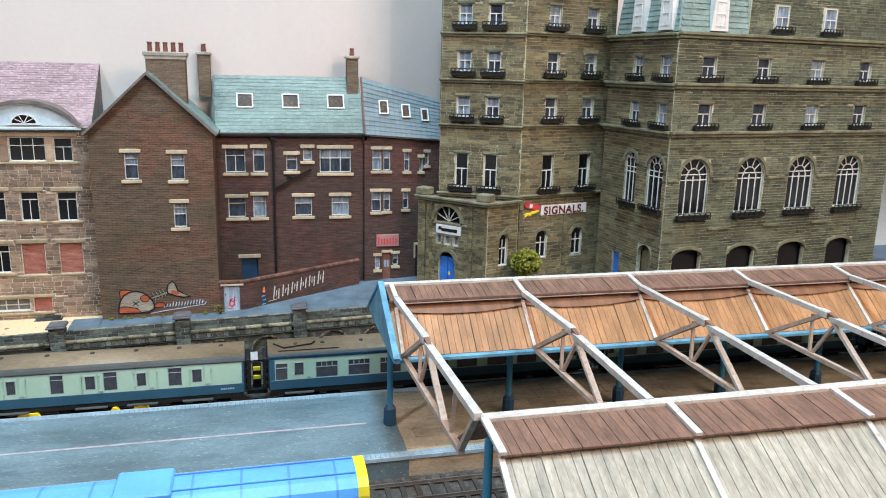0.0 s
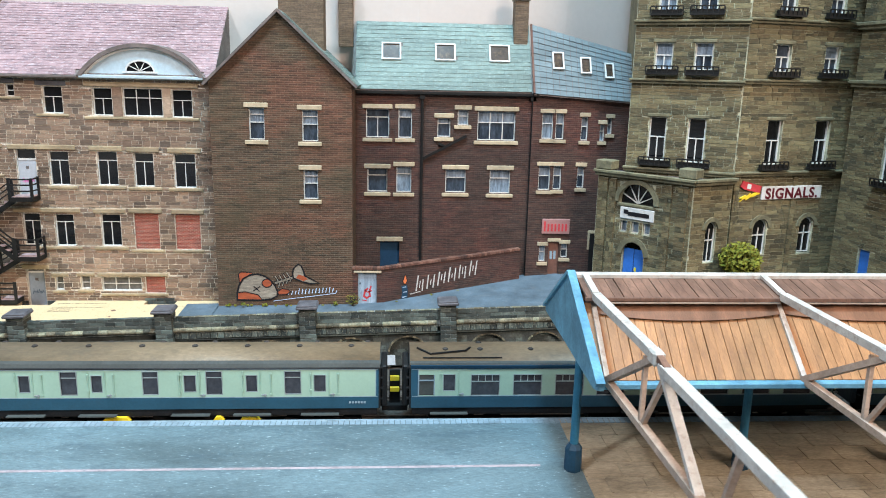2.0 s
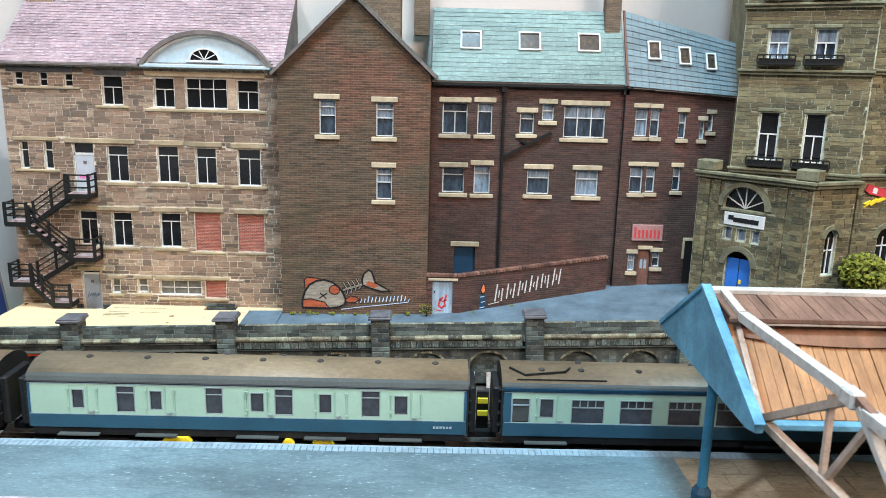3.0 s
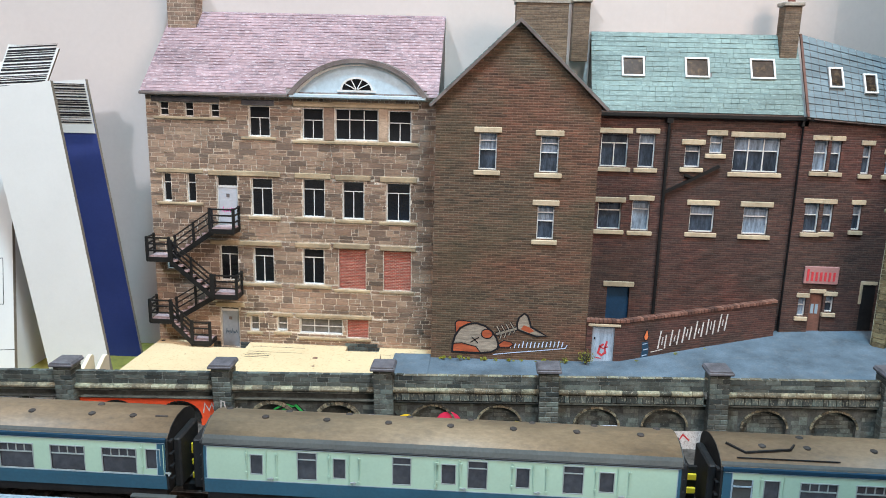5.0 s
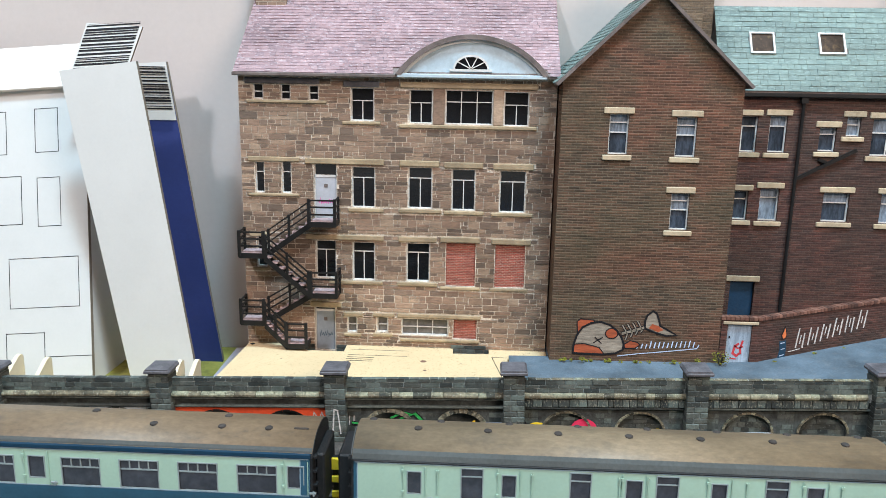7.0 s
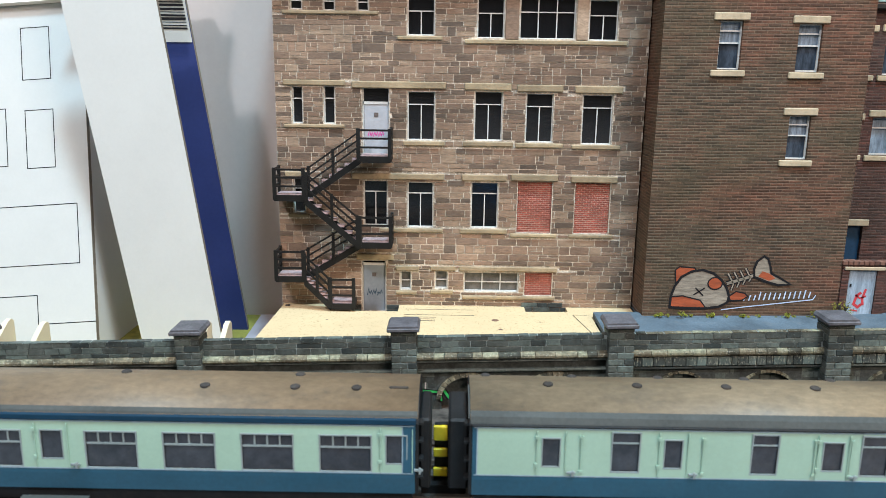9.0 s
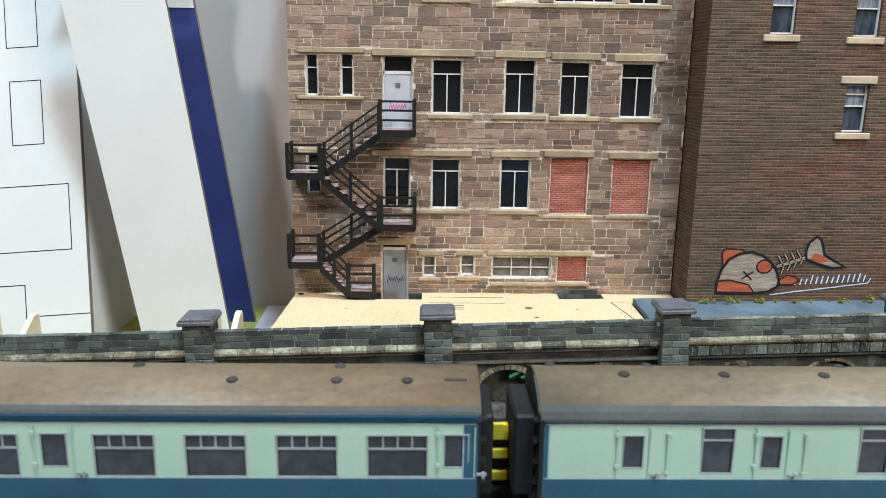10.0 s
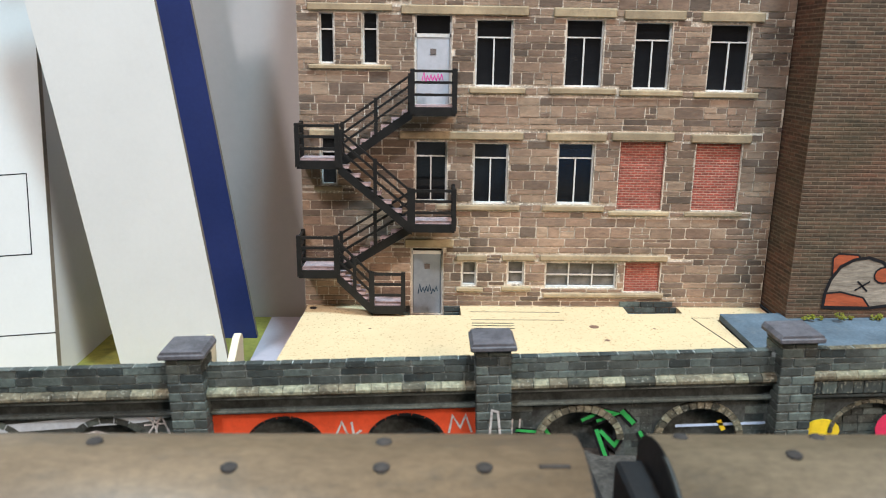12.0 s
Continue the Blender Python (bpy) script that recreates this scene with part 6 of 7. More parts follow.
wp = part("painted_panel", G().poly([(13.1, 0.108, -0.9), (15.0, 0.108, -0.9), (15.0, 0.108, 0.1), (13.1, 0.108, 0.06)]), SPRAYWHITE, RW, "white sprayed panel with red marks")
part("sprayed_bars", G().strip([(13.4, -0.7), (13.6, -0.2), (13.8, -0.6), (14.1, -0.1), (14.4, -0.4)], 0.07, 0.1), SIGNRED, wp)

# ---- tracks and platforms ----


def track(y, x0, x1, z=0.0):
    t = thing("railway_track", 0, y, 0, label="dark weathered model track on ballast", category="track", group="tracks")
    for s in (-0.72, 0.72):
        part("rail", G().box(x0, x1, s - 0.04, s + 0.04, z - 0.14, z).box(x0, x1, s - 0.07, s + 0.07, z - 0.18, z - 0.14), RAIL, t)
    g = G()
    x = x0
    while x < x1:
        g.box(x, x + 0.26, -1.3, 1.3, z - 0.3, z - 0.18)
        x += 0.75
    part("sleepers", g, SLEEPER, t)["kind"] = "stuff"


for y in (47.4, 51.0, 35.9, 32.4):
    track(y, -75, 60)
pf = thing("platform", 0, 0, 0, label="long island platform with blue-grey asphalt, pale edges and a faded line", category="platform", kind="structure")
part("platform_top", G().box(-75, 5.95, 37.6, 45.72, -0.3, 0.9), PLATFORM, pf, "worn blue-grey asphalt surface")
part("platform_top", G().box(5.95, 60, 37.6, 45.72, -0.3, 0.885), SLABS, pf, "brown paving under the canopy")
for nm, y in (("edge", 45.3), ("edge", 37.63)):
    x, g = -75.0, G()
    while x < 60:
        g.box(x + 0.02, x + 0.23, y, y + 0.4, 0.9, 0.92)
        x += 0.25
    part("edge_setts", g, EDGE, pf, "pale ribbed platform edge")["kind"] = "stuff"
bar_part("nosing", pf, EDGE, -75, 60, 45.72, 45.82, 0.7, 0.93, 0.02)
bar_part("nosing", pf, EDGE, -75, 60, 37.5, 37.6, 0.7, 0.93, 0.02)
bar_part("painted_line", pf, LINE, -75, 4.35, 41.5, 41.66, 0.9, 0.906, 0)
slab = unit_block("paving_slab", SLABS)
rr = random.Random(31)
for j in range(6):
    for i in range(12):
        x, y = 5.98 + i * 1.5 + (0.7 if j % 2 else 0), 38.3 + j * 1.16
        ob = new("paving_slab", slab)
        ob.parent = pf
        ob.location = ((x + 0.74) * S, (y + 0.57) * S, (0.886 + rr.uniform(0, 0.012)) * S)
        ob.scale = (1.46, 1.13, 0.05)
part("platform_top", G().box(-30, 60, 18.0, 29.3, -0.3, 0.9), PLATFORM, pf)

# ---- coaches ----
PROF = [(0.03, 1.35), (0.0, 1.8), (0.003, 2.2), (0.012, 2.55), (0.027, 2.9), (0.05, 3.25), (0.17, 3.45), (0.45, 3.66), (0.9, 3.83), (1.41, 3.9)]


SALOON_VENTS = [(x, 0.95) for x in (1.65, 3.25, 5.6, 14.3, 16.65, 18.25)] + [(x, 1.67) for x in (3.25, 7.95, 11.95, 16.65)]
VAN_VENTS = [(2.08 + 2.345 * k, 1.26) for k in range(7)] + [(0.47 + 2.345 * k, 1.95) for k in range(8)]


def coach_y(z):
    for (a, b), (c, d) in zip(PROF, PROF[1:]):
        if b <= z <= d:
            return a + (c - a) * (z - b) / (d - b)
    return PROF[0][0]


def coach(x0, length, feats, label, group="passenger train", vents=None, rib=None, van=False):
    t = thing("railway_coach", x0, 46.0, 0, label=label, category="coach", group=group)
    W = 2.82

    def shell(name, zs, mat, lab="", smooth=False):
        """A stretch of the body's side, both sides, between levels."""
        g = G()
        for side in (0, 1):
            q = [(coach_y(z) if not side else W - coach_y(z), z) for z in zs]
            for (a, b), (c, d) in zip(q, q[1:]):
                g.poly([(0.08, a, b), (length - 0.08, a, b), (length - 0.08, c, d), (0.08, c, d)])
        return part(name, g, mat, t, lab)

    shell("lower_body", [1.35, 1.8, 1.93], COACHBLUE, "dark blue lower body side")
    holes_ = [(f[1], f[2], f[3], f[4]) for f in feats if f[0] in ("wide", "tall", "door", "frost")]
    g = G()
    us = sorted({0.08, length - 0.08, *[h[i] for h in holes_ for i in (0, 1)]})
    zs = sorted({1.931, 2.2, 2.55, 2.9, 3.25, *[h[i] for h in holes_ for i in (2, 3)]})
    for a, b in zip(us, us[1:]):
        for c, d in zip(zs, zs[1:]):
            if any(h[0] < (a + b) / 2 < h[1] and h[2] < (c + d) / 2 < h[3] for h in holes_):
                continue
            g.poly([(a, coach_y(c), c), (b, coach_y(c), c), (b, coach_y(d), d), (a, coach_y(d), d)])
    g.poly([(0.08, W, 1.931), (0.08, W - 0.05, 3.25), (length - 0.08, W - 0.05, 3.25), (length - 0.08, W, 1.931)])
    part("upper_body", g, CREAM, t, "pale green-cream upper body side")
    edge = 0.12 if van else 0.32
    for xa in (0.08, length - 0.08 - edge):
        xl, levels = (xa + edge if xa < 1 else xa), (1.93, 2.2, 2.55, 2.9, 3.25)
        e, l = G(), G()
        for c, d in zip(levels, levels[1:]):
            e.poly([(xa, coach_y(c) - 0.006, c), (xa + edge, coach_y(c) - 0.006, c), (xa + edge, coach_y(d) - 0.006, d), (xa, coach_y(d) - 0.006, d)])
            l.poly([(xl - 0.015, coach_y(c) - 0.01, c), (xl + 0.015, coach_y(c) - 0.01, c), (xl + 0.015, coach_y(d) - 0.01, d), (xl - 0.015, coach_y(d) - 0.01, d)])
        part("end_panel", e, COACHBLUE, t, "dark blue body end")
        part("lining", l, EDGE, t)
    bar_part("lining", t, EDGE, 0.12, length - 0.12, -0.006, 0.0, 1.915, 1.945, 0)
    bar_part("lining", t, EDGE, 0.12, length - 0.12, 0.03, 0.05, 3.2, 3.225, 0)
    bar_part("cantrail", t, BLACK if van else CANTRAIL, 0.06, length - 0.06, 0.005, 0.12, 3.24, 3.3 if van else 3.4, 0.02, "dark cantrail line" if van else "dark blue cantrail band")
    roof = G()
    zs = [3.38, 3.45, 3.55, 3.66, 3.76, 3.83, 3.88, 3.9]
    q = [(coach_y(z), z) for z in zs]
    q = q + [(W - a, b) for a, b in q[::-1][1:]]
    n = len(q)
    for xa, xb in ((0.02, length - 0.02),):
        roof.v += [(xa, a, b) for a, b in q] + [(xb, a, b) for a, b in q]
        roof.f += [(i, i + 1, n + i + 1, n + i) for i in range(n - 1)] + [tuple(range(n)), tuple(range(2 * n - 1, n - 1, -1))]
    rf = part("roof", roof, VANROOF if van else COACHROOF, t, "dusty brown weathered roof", smooth=True)
    g = G()
    for xa in (0.0,):
        qq = [(coach_y(z) - 0.006, z) for z in ((3.29, 3.4, 3.45, 3.55) if van else (3.4, 3.45, 3.52))]
        for (a, b), (c, d) in zip(qq, qq[1:]):
            g.poly([(0.03, a, b), (length - 0.03, a, b), (length - 0.03, c, d), (0.03, c, d)])
    part("roof_edge", g, ROOFGREY, rf, "grey gutter strip")
    for x, y in vents or SALOON_VENTS:
        z = 3.9 - 0.27 * (y - 1.41) ** 2
        part("roof_vent", G().tube([((x, y, z - 0.05), 0.135), ((x, y, z + 0.01), 0.135), ((x, y, z + 0.035), 0.1), ((x, y, z + 0.045), 0.04)], 12), VENT, rf)
    if rib:
        part("roof_rib", G().box(rib, rib + 0.5, 0.92, 1.0, 3.8, 3.88, 0.02), SLEEPER, rf)
    for xe in (0.0, length):
        s = 1 if xe else -1
        xi, xo = (xe - 0.08, xe + 0.0) if s > 0 else (xe, xe + 0.08)
        pts = [(coach_y(z) + 0.02, z) for z in (1.35, 1.8, 2.6, 3.25, 3.45, 3.66, 3.8, 3.86)]
        pts = pts + [(W - a, b) for a, b in pts[::-1]]
        e = part("end_wall", G().prism(pts, xi, xo, "x"), BLACK, t, "black coach end")
        deep = 0.52 if van and s < 0 else 0.3
        part("gangway", G().box(min(xe, xe + s * deep), max(xe, xe + s * deep), 0.5, 2.32, 1.2, 3.2, 0.06), BLACK, e)
        if van:
            arc = [(coach_y(z) + 0.02, z) for z in (3.4, 3.5, 3.6, 3.7, 3.78, 3.84, 3.87)]
            part("roof_rim", G().prism(arc + [(y + 0.16, z - 0.07) for y, z in arc[::-1]], xe - 0.03 if s < 0 else xe, xe if s < 0 else xe + 0.03, "x"), ROOFGREY, e, "grey rim of the roof end")
        for z in (1.7, 2.2, 2.7, 3.2):
            part("end_step", G().box(min(xe, xe + s * 0.12), max(xe, xe + s * 0.12), 0.15, 0.4, z, z + 0.06), BLACK, e)
    for f in feats:
        kind, a, b, c, d = f[:5]
        if kind == "wide":
            g = G().box(a, b, 0.03, 0.05, d - 0.34, d - 0.29)
            for i in range(1, 4):
                xx = a + (b - a) * i / 4
                g.box(xx - 0.022, xx + 0.022, 0.03, 0.05, d - 0.3, d)
            w = part("window", g, ALLOY, t, "wide window with four top lights")
            part("beading", wall_with_holes(G(), a - 0.035, b + 0.035, c - 0.035, d + 0.035, 0.0, 0.03, [(a, b, c, d)]), ALLOY, w)
            part("pane", G().box(a, b, 0.055, 0.08, c, d), COACHGLASS, w)
        elif kind == "tall":
            w = part("window", G().box(a, b, 0.03, 0.05, d - 0.3, d - 0.26), ALLOY, t)
            part("beading", wall_with_holes(G(), a - 0.035, b + 0.035, c - 0.035, d + 0.035, 0.0, 0.03, [(a, b, c, d)]), ALLOY, w)
            part("pane", G().box(a, b, 0.055, 0.08, c, d), COACHGLASS, w)
        elif kind == "frost":
            w = part("window", G().box(a, b, 0.02, 0.05, d - 0.3, d - 0.25).box(a, a + 0.05, 0.02, 0.05, c, d).box(b - 0.05, b, 0.02, 0.05, c, d), EDGE, t, "frosted white window")
            part("pane", G().box(a, b, 0.055, 0.08, c, d), ROOFGREY, w)
        elif kind == "door":
            g = G().box(a - 0.16, a - 0.135, -0.02, 0.02, 1.96, 3.15).box(b + 0.14, b + 0.165, -0.02, 0.02, 1.96, 3.15)
            dr_ = part("door", g, CREAM, t, "coach door edges")
            part("pane", G().box(a, b, 0.05, 0.075, c, d), COACHGLASS, dr_)
            part("beading", wall_with_holes(G(), a - 0.03, b + 0.03, c - 0.03, d + 0.03, 0.0, 0.03, [(a, b, c, d)]), ALLOY, dr_)
            part("door_handle", G().box(b + 0.2, b + 0.42, -0.05, 0.0, 2.02, 2.07).box(b + 0.32, b + 0.37, -0.06, 0.0, 1.95, 2.1), ALLOY, dr_)
            for z in (2.2, 2.95):
                part("hinge", G().box(a - 0.2, a - 0.12, -0.04, 0.0, z, z + 0.09), CREAM, dr_)
            part("footboard", G().box(a - 0.6, b + 0.6, -0.25, -0.02, 1.12, 1.17), ROOFGREY, t)
        elif kind == "post":
            part("grab_rail", G().box(a, b, -0.03, 0.01, c, d).box(a - 0.03, b + 0.03, -0.04, 0.01, c, c + 0.06).box(a - 0.03, b + 0.03, -0.04, 0.01, d - 0.06, d), CREAM, t)
        elif kind == "number":
            for i in range(6):
                part("number_bar", G().box(a + i * 0.13, a + i * 0.13 + 0.09, -0.006, 0.0, c, d), EDGE, t)
    u = part("underframe", G().box(0.15, length - 0.15, 0.12, W - 0.12, 1.0, 1.35).box(length * 0.42, length * 0.58, 0.3, W - 0.3, 0.45, 1.0), BLACK, t)
    for xb in (2.6, length - 2.6):
        bg = part("bogie", G().box(xb - 1.7, xb + 1.7, 0.25, 0.4, 0.4, 0.75).box(xb - 1.7, xb + 1.7, W - 0.4, W - 0.25, 0.4, 0.75).box(xb - 0.4, xb + 0.4, 0.4, W - 0.4, 0.5, 1.0), BLACK, t)
        for xw in (xb - 1.3, xb + 1.3):
            for y in (0.62, W - 0.75):
                part("wheel", G().tube([((xw, y, 0.46), 0.46), ((xw, y + 0.13, 0.46), 0.46)], 16), BLACK, bg)
    return t


def D(a, b):
    return ("door", a, b, 2.2, 2.95)


X0 = -19.65
van = [D(-17.8, -17.38), ("tall", -16.05, -15.38, 2.08, 3.13), D(-14.73, -14.31), ("tall", -12.54, -11.91, 2.08, 3.13), D(-10.76, -10.28), ("tall", -9.8, -9.14, 2.08, 3.13), D(-8.06, -7.61), ("tall", -6.37, -5.69, 2.08, 3.13), D(-5.08, -4.59)]
van += [("post", x, x + 0.03, 2.05, 3.05) for x in (-16.85, -13.8, -11.0, -10.1, -7.0, -4.05)]
van += [("number", -3.55, 0, 1.6, 1.7)]
van = [(f[0], f[1] - X0, (f[2] - X0) if f[0] != "number" else 0, *f[3:]) for f in van]
coach(X0, 17.5, van, "pale green and blue luggage van with a dusty brown roof", vents=VAN_VENTS, van=True)
COACH = 19.9

sal = [D(0.3, 0.8)]
for k in range(4):
    sal.append(("wide", 1.2 + k * 1.975, 2.47 + k * 1.975, 1.97, 2.93))
sal.append(D(9.0, 9.52))
for k in range(4):
    sal.append(("wide", 10.05 + k * 1.93, 11.3 + k * 1.93, 1.97, 2.93))
sal += [D(17.85, 18.35), ("frost", 18.75, 19.5, 1.97, 2.95)]
mirror = [(f[0], COACH - f[2], COACH - f[1], *f[3:]) for f in sal]
coach(-20.93 - COACH, COACH, mirror, "pale green and blue saloon coach with wide windows", rib=19.1)
coach(-20.93 - COACH - 21.3, COACH, sal, "pale green and blue saloon coach with wide windows")
third = coach(-0.85, COACH, [(f[0], COACH - f[2], COACH - f[1], *f[3:]) for f in [(*q[:1], q[1], q[2], *q[3:]) for q in sal]], "pale green and blue saloon coach, shaded by the station canopy")
coach(20.5, COACH, sal, "pale green and blue saloon coach under the station canopy")
coach(41.8, COACH, sal, "pale green and blue saloon coach under the station canopy")
part("roof_conduit", G().beam((0.35, 0.95, 3.9), (1.0, 0.55, 3.72), 0.07).beam((1.0, 0.55, 3.76), (2.6, 0.75, 3.84), 0.06).beam((0.6, 0.35, 3.64), (4.2, 0.36, 3.64), 0.035).beam((2.6, 0.75, 3.86), (2.8, 1.0, 3.9), 0.06), BLACK, third, "black roof conduit pipes")
for x in (-20.29, -1.5, 19.75):
    c = thing("coach_coupling", x, 47.4, 0, label="black gangway coupling with yellow blocks between coaches", category="coupling", group="couplings")
    part("connector", G().box(-0.6, 0.6, -0.25, 0.25, 0.7, 0.95), BLACK, c)
    for i, z in enumerate((2.16, 1.68, 1.1) if x < -5 else (2.1, 1.55)):
        bar_part("yellow_block", c, YELLOW, -0.28 if x < -5 else -0.22, 0.1 if x < -5 else 0.22, -0.06, 0.06, z, z + (0.42 if x < -5 and i == 0 else 0.24), 0.02)
    bar_part("bracket", c, BLACK, -0.25, 0.25, 0.07, 0.2, 0.7, 2.6, 0.01)
for x, l in ((-14.4, 1.2), (-9.6, 0.5), (-8.4, 0.9)):
    bar = solid("battery_box", G().prism([(x, 0.8), (x + l, 0.8), (x + l - 0.15, 1.0), (x + 0.15, 1.0)], 45.95, 46.2), YELLOW, "yellow underframe box below luggage van", "box", "yellow boxes")

# ---- blue railcar on the near track ----
rc = thing("railcar", -18.0, 31.0, 0, label="bright blue railcar with a panelled roof and yellow end", category="train")
RL = 20.95
q = [(0.0, 1.0), (0.0, 2.9), (0.12, 3.25), (0.5, 3.5), (1.0, 3.6), (1.75, 3.6), (2.25, 3.5), (2.63, 3.25), (2.75, 2.9), (2.75, 1.0)]
part("body", G().prism(q, 0.0, RL - 0.45, "x"), RAILBLUE, rc, "bright blue body and roof")
part("yellow_end", G().prism([(a + (1.375 - a) * -0.02, b + 0.03) for a, b in q], RL - 0.45, RL, "x"), YELLOW, rc, "yellow end panel")
for i in range(11):
    x = 0.6 + i * 1.9
    g = G()
    for (a, b), (c, d) in zip(q[1:-1], q[2:-1]):
        g.poly([(x, a, b + 0.012), (x + 0.1, a, b + 0.012), (x + 0.1, c, d + 0.012), (x, c, d + 0.012)])
    part("roof_seam", g, RAILBLUE2, rc)
for y in (0.75, 2.0):
    bar_part("roof_seam", rc, RAILBLUE2, 12.5, RL - 0.5, y, y + 0.06, 3.56, 3.615, 0)
bar_part("roof_pod", rc, RAILBLUE, 11.0, 13.2, 0.35, 2.4, 3.4, 3.75, 0.08, "raised blue roof pod")
part("underframe", G().box(0.3, RL - 0.5, 0.2, 2.5, 0.45, 1.0), BLACK, rc)
for xb in (2.8, RL - 2.8):
    for xw in (xb - 1.2, xb + 1.2):
        for y in (0.58, 2.04):
            part("wheel", G().tube([((xw, y, 0.46), 0.46), ((xw, y + 0.13, 0.46), 0.46)], 16), BLACK, rc)

# ---- station canopies and trusses ----
BX, BS, NB = 5.58, 6.86, 6
XE = BX + BS * NB
can = thing("station_canopy", 0, 0, 0, label="weathered station canopy with orange-brown boarding and blue end fascia on columns", category="canopy")
part("end_fascia", G().prism([(45.3, 6.42), (41.38, 8.95), (36.55, 6.5), (36.6, 6.3), (37.2, 6.15), (45.25, 6.25)], 5.0, 5.2, "x"), CANBLUE, can, "pale blue boarded end fascia")
part("fascia_edge", G().beam((5.05, 45.4, 6.45), (5.05, 41.38, 9.02), 0.3, 0.14).beam((5.05, 41.38, 9.02), (5.05, 36.5, 6.55), 0.3, 0.14), CANBLUE, can)


def boarding(parent, x0, x1, p, q, w, mat, thick=0.1, name="plank", seed=1, lift=0.0):
    """Boards side by side along x, each laid from p to q in the (y, z) plane."""
    rr = random.Random(seed)
    d = Vector((0, q[0] - p[0], q[1] - p[1]))
    n = Vector((0, -d.z, d.y)).normalized()
    if n.z < 0:
        n = -n
    x, count = x0, 0
    base = None
    while x < x1 - 0.01:
        ww = min(w, x1 - x)
        if base is None:
            L = d.length
            base = G().box(0.005, w - 0.005, -L / 2, L / 2, -thick / 2, thick / 2, 0.012).mesh(name, mat)
        ob = new(name, base)
        ob.parent = parent
        o = rr.uniform(-0.015, 0.015) + lift
        ob.matrix_local = pose(x * S, ((p[0] + q[0]) / 2 + n.y * o) * S, ((p[1] + q[1]) / 2 + n.z * o) * S, math.degrees(math.atan2(d.z, d.y)), 0, 0)
        count += 1
        ob.scale = (ww / w * (0.95 if count % 4 == 0 else 1), 1, 1)
        x += w


boarding(can, 5.25, XE, (37.65, 6.2), (40.0, 8.2), 0.343, WOOD, seed=1)
boarding(can, 5.25, XE, (39.62, 8.5), (41.32, 8.78), 0.343, WOODDARK, seed=2)
boarding(can, 5.25, XE, (45.25, 6.4), (41.42, 8.78), 0.343, WOODDARK, seed=3)
part("ridge_cap", G().box(5.2, XE, 41.2, 41.55, 8.78, 8.98, 0.04), TRUSS, can, "white ridge capping")
part("purlin", G().box(5.2, XE, 39.55, 39.67, 8.4, 8.55, 0.02), WOODDARK, can)
part("valley_gutter", G().box(5.2, XE, 37.35, 37.65, 6.0, 6.22, 0.04), CANBLUE, can, "pale blue valley gutter")
part("eave_fascia", G().box(5.2, XE, 45.25, 45.4, 6.1, 6.45, 0.03), CANBLUE, can)
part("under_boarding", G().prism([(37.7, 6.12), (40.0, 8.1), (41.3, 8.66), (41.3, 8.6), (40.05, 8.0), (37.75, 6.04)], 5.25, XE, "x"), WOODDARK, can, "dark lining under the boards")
sl = Vector((0, 2.35, 2.0)).normalized()
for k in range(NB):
    # dark sheet laid for the shade below the purlin, bowed between two rafters
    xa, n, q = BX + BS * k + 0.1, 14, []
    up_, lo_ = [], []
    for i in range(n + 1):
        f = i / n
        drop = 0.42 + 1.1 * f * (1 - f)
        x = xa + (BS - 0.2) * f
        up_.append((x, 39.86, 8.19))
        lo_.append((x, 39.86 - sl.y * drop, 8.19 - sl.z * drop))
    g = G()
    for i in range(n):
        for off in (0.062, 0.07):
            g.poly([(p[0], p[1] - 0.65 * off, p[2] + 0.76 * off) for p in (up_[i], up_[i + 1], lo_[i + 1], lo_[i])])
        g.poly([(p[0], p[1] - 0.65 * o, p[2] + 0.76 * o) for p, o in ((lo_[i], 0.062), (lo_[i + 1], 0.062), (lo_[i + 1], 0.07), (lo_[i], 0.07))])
    part("sagging_sheet", g, WOODSHADE, can, "dark brown bowed sheet standing for shade on the boards")
    part("purlin_edge", G().beam((xa, 39.56, 8.36), (xa + BS - 0.2, 39.56, 8.36), 0.05), TRUSSBROWN, can)
for k in range(NB):
    x = BX + BS * k
    part("column", G().tube([((x, 41.25, 1.95), 0.17), ((x, 41.25, 8.2), 0.15)], 12), COLBLUE, can, "blue cast column")
    part("column_base", G().tube([((x, 41.25, 0.9), 0.33), ((x, 41.25, 1.0), 0.36), ((x, 41.25, 1.85), 0.34), ((x, 41.25, 2.05), 0.2)], 8), COLDARK, can, "dark blue column base")
    part("rafter", G().beam((x, 41.3, 8.92), (x, 39.7, 8.66), 0.24, 0.12), TRUSS, can)
    part("rafter", G().beam((x, 40.1, 8.36), (x, 37.6, 6.28), 0.18, 0.14), TRUSS, can)
can2 = thing("station_canopy", 0, 0, 0, label="near station canopy with brown and pale boarding and white ridge", category="canopy")
boarding(can2, 6.0, XE, (23.6, 8.3), (25.6, 8.52), 0.343, WOODDARK, seed=4)
boarding(can2, 6.0, XE, (20.2, 5.9), (23.9, 8.12), 0.343, WOODPALE, seed=5)
boarding(can2, 6.0, XE, (29.2, 6.0), (25.8, 8.5), 0.343, WOODDARK, seed=6)
part("ridge_cap", G().box(5.95, XE, 25.5, 25.9, 8.5, 8.72, 0.05), TRUSS, can2, "white ridge capping")
